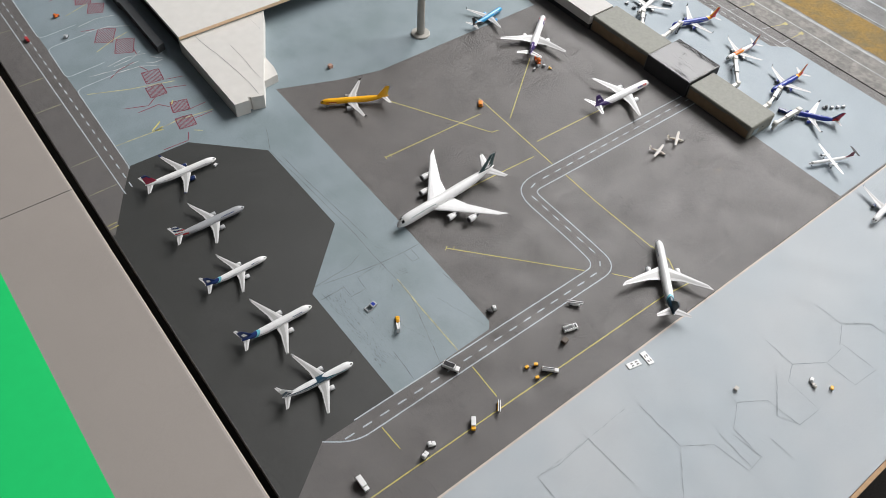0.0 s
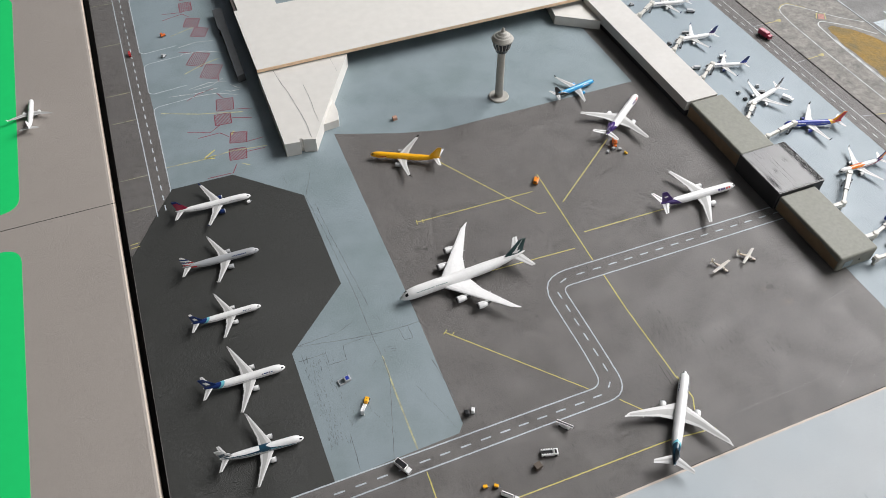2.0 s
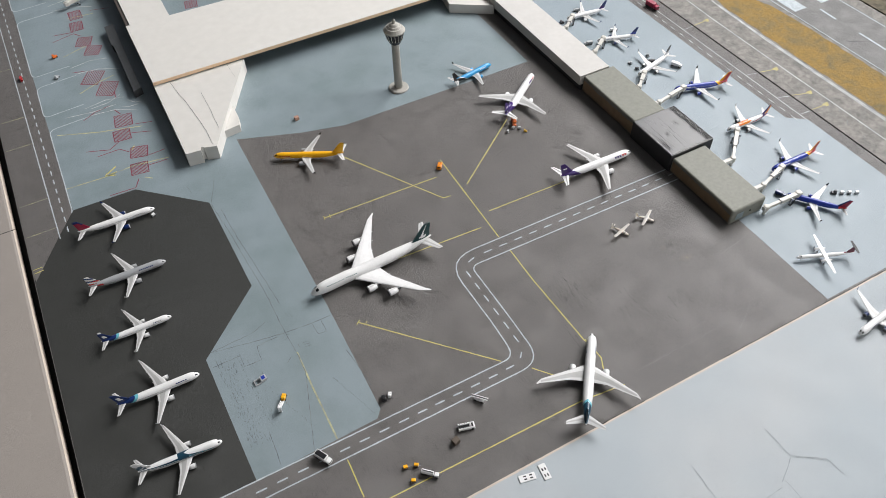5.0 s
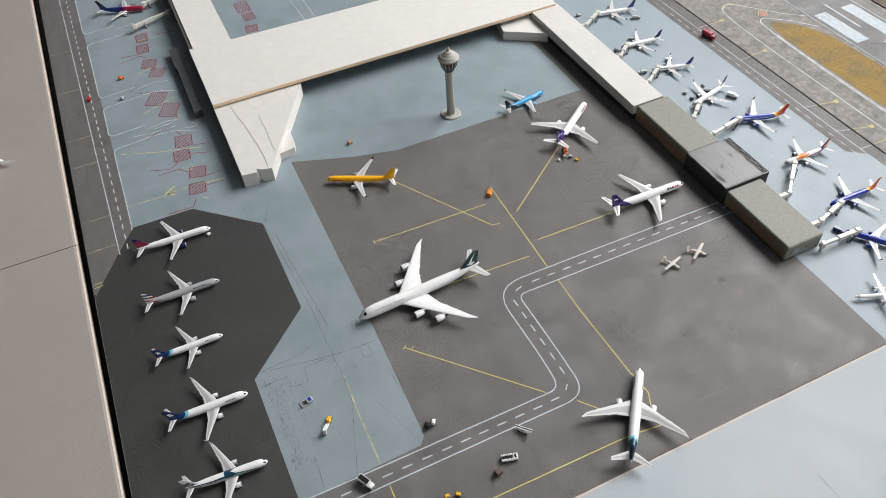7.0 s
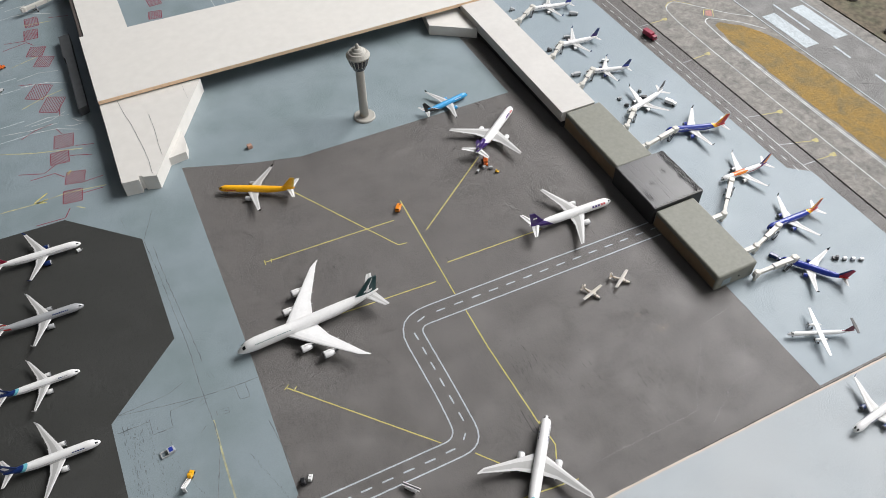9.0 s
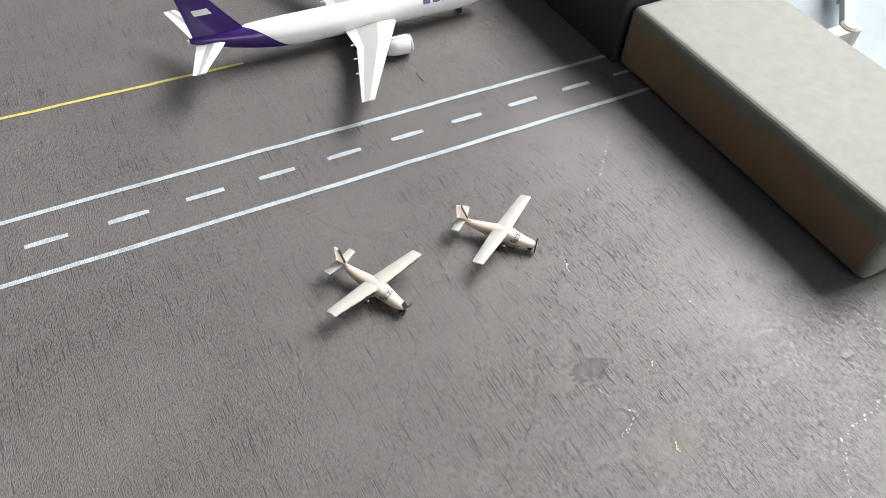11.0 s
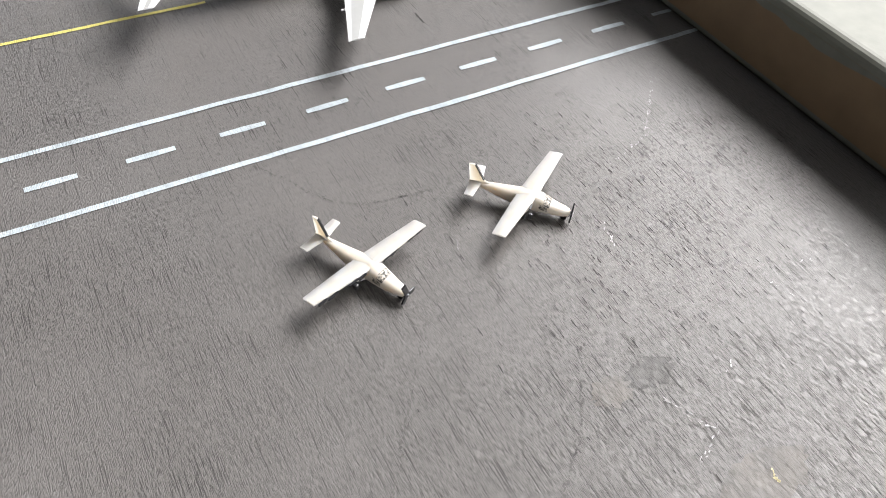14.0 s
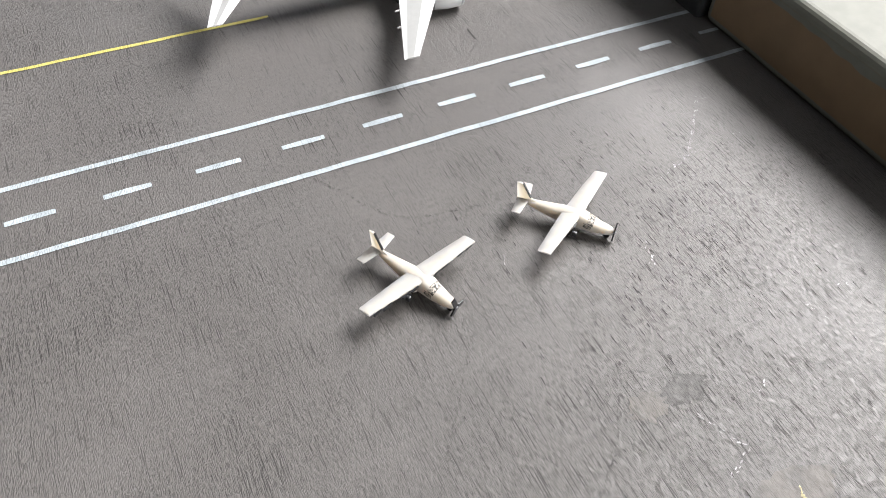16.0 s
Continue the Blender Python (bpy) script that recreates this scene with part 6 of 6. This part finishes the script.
def box_truck(x, y, h, mat, label, z=0.0004, k=1.0, roof=None, cabmat=None):
    t = vehicle("service_truck", x, y, h, label, z)
    bm = bmesh.new()
    add_box(bm, -0.009 * k, 0.009 * k, -0.0028 * k, 0.0028 * k, 0.0012 * k, 0.002 * k)
    part("chassis", bm, P_MACHINE, t)
    bm = bmesh.new()
    add_box(bm, -0.009 * k, 0.004 * k, -0.0031 * k, 0.0031 * k, 0.002 * k, 0.0075 * k, 0.0004 * k)
    part("cargo_box", bm, mat, t)
    if roof:
        bm = bmesh.new()
        add_box(bm, -0.0083 * k, 0.0033 * k, -0.0025 * k, 0.0025 * k, 0.00745 * k, 0.0077 * k)
        part("roof_panel", bm, roof, t, "black roof panel")
    bm = bmesh.new()
    add_box(bm, 0.0046 * k, 0.0092 * k, -0.0029 * k, 0.0029 * k, 0.0014 * k, 0.0058 * k, 0.0007 * k)
    part("cab", bm, cabmat or mat, t)
    bm = bmesh.new()
    add_box(bm, 0.0076 * k, 0.00935 * k, -0.0024 * k, 0.0024 * k, 0.0036 * k, 0.0052 * k)
    part("windscreen", bm, P_GLASS, t)
    wheels(None, (-0.006 * k, 0.006 * k), 0.0027 * k, 0.0014 * k, t)
    return t


def tanker(x, y, h, label, z=0.0004):
    t = vehicle("fuel_tanker", x, y, h, label, z)
    bm = bmesh.new()
    add_box(bm, -0.012, 0.012, -0.0028, 0.0028, 0.0012, 0.0022)
    part("chassis", bm, P_MACHINE, t)
    vs, fs, sl = lathe([(-0.0118, 0.0015), (-0.0115, 0.003), (0.0045, 0.003), (0.0048, 0.0015)], 16, "X", (0, 0, 0.0052))
    mesh_object("tank", vs, fs, P_WHITE, t, smooth=False)
    bm = bmesh.new()
    add_box(bm, 0.0058, 0.0115, -0.0029, 0.0029, 0.0014, 0.0066, 0.0007)
    part("cab", bm, P_WHITE, t)
    bm = bmesh.new()
    add_box(bm, 0.0098, 0.0117, -0.0024, 0.0024, 0.0038, 0.0058)
    part("windscreen", bm, P_GLASS, t)
    bm = bmesh.new()
    add_box(bm, -0.011, 0.004, -0.0006, 0.0006, 0.008, 0.0086)
    part("tank_rail", bm, P_MACHINE, t)
    wheels(None, (-0.009, -0.005, 0.0085), 0.0027, 0.0015, t)
    return t


def belt_loader(x, y, h, label, z=0.0004, mat=None):
    t = vehicle("belt_loader", x, y, h, label, z)
    bm = bmesh.new()
    add_box(bm, -0.006, 0.006, -0.0022, 0.0022, 0.001, 0.0032, 0.0004)
    part("chassis", bm, mat or P_WHITE, t)
    bm = bmesh.new()
    add_box(bm, -0.0095, 0.0095, -0.0009, 0.0009, -0.0004, 0.0005, 0.0, turn=Matrix.Translation((0, 0.0006, 0.0052)) @ Matrix.Rotation(radians(-9), 4, "Y"))
    part("belt", bm, P_MACHINE, t, "dark conveyor belt")
    bm = bmesh.new()
    for s in (-1, 1):
        add_box(bm, -0.0096, 0.0096, s * 0.0013 - 0.0004, s * 0.0013 + 0.0004, -0.0006, 0.0008, turn=Matrix.Translation((0, 0.0006, 0.0052)) @ Matrix.Rotation(radians(-9), 4, "Y"))
    part("belt_rail", bm, P_WHITE, t)
    bm = bmesh.new()
    add_box(bm, -0.0005, 0.0005, -0.001, 0.001, 0.003, 0.0052)
    part("belt_prop", bm, P_SILVER, t)
    wheels(None, (-0.004, 0.004), 0.0022, 0.0012, t)
    return t


def cart(x, y, h, mat, label, z=0.0004, load=None):
    t = vehicle("baggage_cart", x, y, h, label, z)
    bm = bmesh.new()
    add_box(bm, -0.003, 0.003, -0.002, 0.002, 0.001, 0.0018, 0.0002)
    add_tube(bm, (0.003, 0, 0.0014), (0.006, 0, 0.0012), 0.0003, seg=6)
    part("deck", bm, P_SILVER, t)
    bm = bmesh.new()
    add_box(bm, -0.0028, 0.0028, -0.0019, 0.0019, 0.0018, 0.005, 0.0004)
    part("cover", bm, mat, t)
    wheels(None, (-0.0018, 0.0018), 0.0018, 0.0008, t, 0.0004)
    return t


def crate(x, y, h, size, mat, label, z=0.0004, category="crate"):
    bm = bmesh.new()
    s = size / 2
    add_box(bm, -s, s, -s * 0.9, s * 0.9, 0, s * 1.6, s * 0.1)
    for e in (-1, 1):
        add_box(bm, -s * 1.04, s * 1.04, e * s * 0.6 - s * 0.08, e * s * 0.6 + s * 0.08, 0, s * 1.64)
    ob = part("cargo_crate", bm, mat)
    ob.matrix_world = Matrix.Translation((x, y, z)) @ Matrix.Rotation(radians(h), 4, "Z")
    return tagged(ob, label, category)


def loader(x, y, h, label, z=0.0004):
    """Scissor cargo loader with two platforms."""
    t = vehicle("cargo_loader", x, y, h, label, z)
    bm = bmesh.new()
    add_box(bm, -0.009, 0.009, -0.0036, 0.0036, 0.0012, 0.0026, 0.0003)
    part("chassis", bm, P_WHITE, t)
    bm = bmesh.new()
    add_box(bm, -0.0085, 0.003, -0.0016, 0.0016, 0.0027, 0.0036)
    part("deck", bm, P_BLACK, t)
    bm = bmesh.new()
    for s in (-1, 1):
        for q in range(5):
            add_box(bm, -0.0088 + q * 0.0026, -0.0072 + q * 0.0026, s * 0.0028 - 0.0008, s * 0.0028 + 0.0008, 0.0026, 0.0048, 0.0001)
    part("side_rail", bm, P_WHITE, t)
    bm = bmesh.new()
    add_box(bm, 0.004, 0.0088, -0.0034, 0.0034, 0.0026, 0.0046, 0.0004)
    part("front_platform", bm, P_WHITE, t)
    bm = bmesh.new()
    add_box(bm, 0.0052, 0.0072, -0.0022, 0.0022, 0.0045, 0.0049)
    part("platform_mat", bm, P_BLACK, t, "black platform mat")
    wheels(None, (-0.006, 0.006), 0.0034, 0.0013, t)
    return t


def stairs_truck(x, y, h, label, z=0.0004):
    t = tug(x, y, h, P_AMBER, label, z)
    bm = bmesh.new()
    for q in range(9):
        add_box(bm, -0.006 - q * 0.0014, -0.0046 - q * 0.0014, -0.0016, 0.0016, 0.0008 + q * 0.0008, 0.0016 + q * 0.0008)
    for s in (-1, 1):
        add_tube(bm, (-0.005, s * 0.0017, 0.003), (-0.0175, s * 0.0017, 0.0098), 0.0004, seg=6)
    add_box(bm, -0.0175, -0.0165, -0.0017, 0.0017, 0.0, 0.0085)
    part("stair", bm, P_WHITE, t, "white boarding stair")
    return t


def excavator(x, y, h, label, z=0.0004):
    t = vehicle("ground_vehicle", x, y, h, label, z)
    bm = bmesh.new()
    add_box(bm, -0.0085, 0.0085, -0.0042, 0.0042, 0.0012, 0.0046, 0.0012)
    part("body", bm, P_TANG, t)
    bm = bmesh.new()
    add_box(bm, 0.001, 0.0075, -0.0034, 0.0034, 0.0044, 0.0078, 0.001)
    part("cab", bm, P_TANG, t)
    bm = bmesh.new()
    add_box(bm, 0.0062, 0.0078, -0.0026, 0.0026, 0.0052, 0.0068)
    part("windscreen", bm, P_GLASS, t)
    bm = bmesh.new()
    for px, py in ((-0.0055, 0.001), (-0.001, -0.001)):
        add_tube(bm, (px, py, 0.0044), (px, py, 0.0052), 0.0009, seg=10)
    part("exhaust_cap", bm, P_BLACK, t, "black cap")
    wheels(None, (-0.0055, 0.0055), 0.0038, 0.0019, t)
    return t


def high_loader(x, y, h, label, z=0.0004):
    t = vehicle("high_loader", x, y, h, label, z)
    bm = bmesh.new()
    add_box(bm, -0.011, 0.011, -0.0036, 0.0036, 0.0014, 0.0042, 0.0005)
    part("chassis", bm, P_ORANGE, t)
    bm = bmesh.new()
    add_box(bm, -0.0105, 0.003, -0.0034, 0.0034, 0.0075, 0.0115, 0.0005)
    part("raised_box", bm, [P_ORANGE], t)
    bm = bmesh.new()
    add_box(bm, -0.0015, 0.0045, -0.003, 0.003, 0.0112, 0.0122, 0.0002)
    part("front_deck", bm, P_WHITE, t, "white deck")
    bm = bmesh.new()
    for s in (-1, 1):
        for u in (-1, 1):
            add_tube(bm, (-0.004 - u * 0.004, s * 0.0026, 0.004), (-0.004 + u * 0.004, s * 0.0026, 0.0078), 0.0005, seg=6)
    part("scissor_lift", bm, P_SILVER, t)
    bm = bmesh.new()
    add_box(bm, 0.0055, 0.0108, -0.0032, 0.0032, 0.004, 0.0074, 0.0006)
    part("cab", bm, P_ORANGE, t)
    wheels(None, (-0.0075, 0.0075), 0.0034, 0.0017, t)
    return t


stairs_truck(0.273, 0.2445, 58, "amber tug with white boarding stair on blue concrete").scale = (1.25, 1.25, 1.25)
t = vehicle("cargo_pallet", 0.254, 0.286, 8, "grey pallet frame with blue topped box")
bm = bmesh.new()
for s in (-1, 1):
    add_box(bm, -0.009, 0.0, s * 0.004 - 0.0005, s * 0.004 + 0.0005, 0.0, 0.002)
add_box(bm, -0.009, -0.008, -0.004, 0.004, 0.0, 0.002)
part("pallet_frame", bm, P_GREY, t)
bm = bmesh.new()
add_box(bm, 0.0, 0.009, -0.004, 0.004, 0.0, 0.005, 0.0004)
part("box", bm, P_GREY, t)
bm = bmesh.new()
add_box(bm, 0.002, 0.007, -0.003, 0.003, 0.00495, 0.0053)
part("box_top", bm, P_ROYAL, t, "blue panel")
tug(0.392, 0.1755, 80, P_BLACK, "black tug parked by the road", k=1.2)
tug(0.4015, 0.1765, 60, P_WHITE, "white and black tug parked by the road", k=1.1)
box_truck(0.2865, 0.1345, -61, P_WHITE, "white truck with black roof panel crossing the road", roof=P_BLACK, k=1.35)
belt_loader(0.505, 0.1105, -52, "white belt loader standing beside the road").scale = (1.25, 1.25, 1.25)
loader(0.4695, 0.0835, -16, "white cargo loader with dark deck on grey apron").scale = (1.25, 1.25, 1.25)
crate(0.447, 0.072, 12, 0.009, P_BROWN, "brown crate on the grey apron")
cart(0.3735, 0.0722, -10, P_AMBER, "amber covered baggage cart")
cart(0.387, 0.068, -35, P_AMBER, "amber covered baggage cart")
cart(0.3745, 0.0512, 155, P_AMBER, "amber covered baggage cart")
tanker(0.397, 0.0488, -44, "white fuel tanker beside amber carts")
belt_loader(0.302, 0.049, -132, "amber and white belt loader on yellow line", mat=P_AMBER)
box_truck(0.258, 0.0495, -129, P_WHITE, "white and amber service truck near the board edge", k=1.0, cabmat=P_AMBER)
tug(0.196, 0.06, -20, P_WHITE, "white tug with dark windows near the yellow line", k=1.35)
tug(0.18, 0.053, 20, P_WHITE, "white tug with dark windows on the apron", k=1.35)
box_truck(0.094, 0.0685, -90, P_WHITE, "white service truck near the board corner", k=1.2)
cart(0.204, 0.681, 20, P_WHITE, "white covered cart beside the jet nose")
# front board things
for x, y, a in ((0.502, -0.0145, -12), (0.5255, -0.0185, -97)):
    t = holder("printed_card", pose(x, y, 0.0009, 0, 0, a), "small white card with black oblong holes", "card", "small white cards")
    t.scale = (0.86, 0.86, 1.0)
    bm = bmesh.new()
    add_box(bm, -0.0125, 0.0125, -0.0055, 0.0055, 0.0, 0.0012, 0.0002)
    part("card_plate", bm, P_WHITE, t)
    for sx in (-0.0035, 0.006):
        for sy in (-0.0022, 0.0022):
            bm = bmesh.new()
            add_box(bm, sx - 0.0022, sx + 0.0022, sy - 0.001, sy + 0.001, 0.0011, 0.0013)
            part("dark_slot", bm, P_BLACK, t)
crate(0.59, -0.128, 10, 0.006, P_IVORY, "small ivory block on the pale board", z=0.0009)
tug(0.69, -0.184, 20, P_WHITE, "white tug on the pale board", z=0.0009)
tug(0.685, -0.1915, 60, P_IVORY, "green and white tug on the pale board", z=0.0009, k=0.9)
cart(0.702, -0.209, 30, P_AMBER, "small amber cart on the pale board", z=0.0009)
# apron odds
crate(0.507, 0.798, 6, 0.008, P_CLAY, "small brown crate on blue grey concrete")
excavator(0.679, 0.5465, 232, "bright orange ground vehicle at the end of a yellow line")
tug(0.139, 1.244, 20, P_ORANGE, "orange tug on the west apron", k=1.3)
tug(0.13, 1.167, 50, P_GREY, "grey and black tug on the west apron", k=1.2)
box_truck(0.0655, 1.197, -88, P_RED, "red van on the west service road", k=0.8)
high_loader(0.856, 0.583, 65, "orange and white high loader behind the freighter")
for i, (x, y, m) in enumerate(((0.833, 0.5665, P_SILVER), (0.847, 0.5705, P_GREY), (0.8565, 0.5645, P_GREY))):
    cart(x, y, 40 - 30 * i, m, "grey baggage cart behind the freighter")
tug(0.862, 0.552, -45, P_YELLOW, "small yellow tug behind the freighter", k=0.8)
bus = box_truck(1.3275, 0.7655, -82, P_CRIMSON, "dark red bus on the east service road", k=1.75)
tug(1.224, 0.159, 150, P_MACHINE, "black tug pulling a row of white carts", k=1.1)
for q in range(3):
    cart(1.2355 + q * 0.0108, 0.152 - q * 0.006, 150, P_WHITE, "white cart in a towed row")
box_truck(1.144, 0.2, -62, P_NAVY, "navy truck in front of the blue jet nose", k=1.0)
box_truck(1.232, 0.571, -60, P_WHITE, "white service truck behind a jet wing", k=1.2)
box_truck(1.196, 0.607, 150, P_MACHINE, "dark loader truck beside a jet", k=0.9)
tug(1.205, 0.627, 60, P_GREY, "grey loader tug beside a jet")
tug(1.158, 0.624, 100, P_GREY, "grey tug beside a jet wing")
tug(1.158, 0.602, 80, P_MACHINE, "dark tug beside an engine")
box_truck(1.125, 0.722, 165, P_GREY, "grey truck beside the jet bridge", k=1.0)
tug(1.123, 0.815, 0, P_MACHINE, "dark tug by the white pier", k=1.2)
box_truck(1.2, 0.735, -20, P_WHITE, "white truck behind a jet wing", k=0.8)
box_truck(1.178, 0.838, 150, P_GREY, "grey truck behind a jet wing", k=0.8)
box_truck(1.236, 0.905, -30, P_GREY, "grey service truck by a jet", k=1.0)
tug(1.13, 0.978, 0, P_GREY, "grey tug by the white pier", k=1.2)
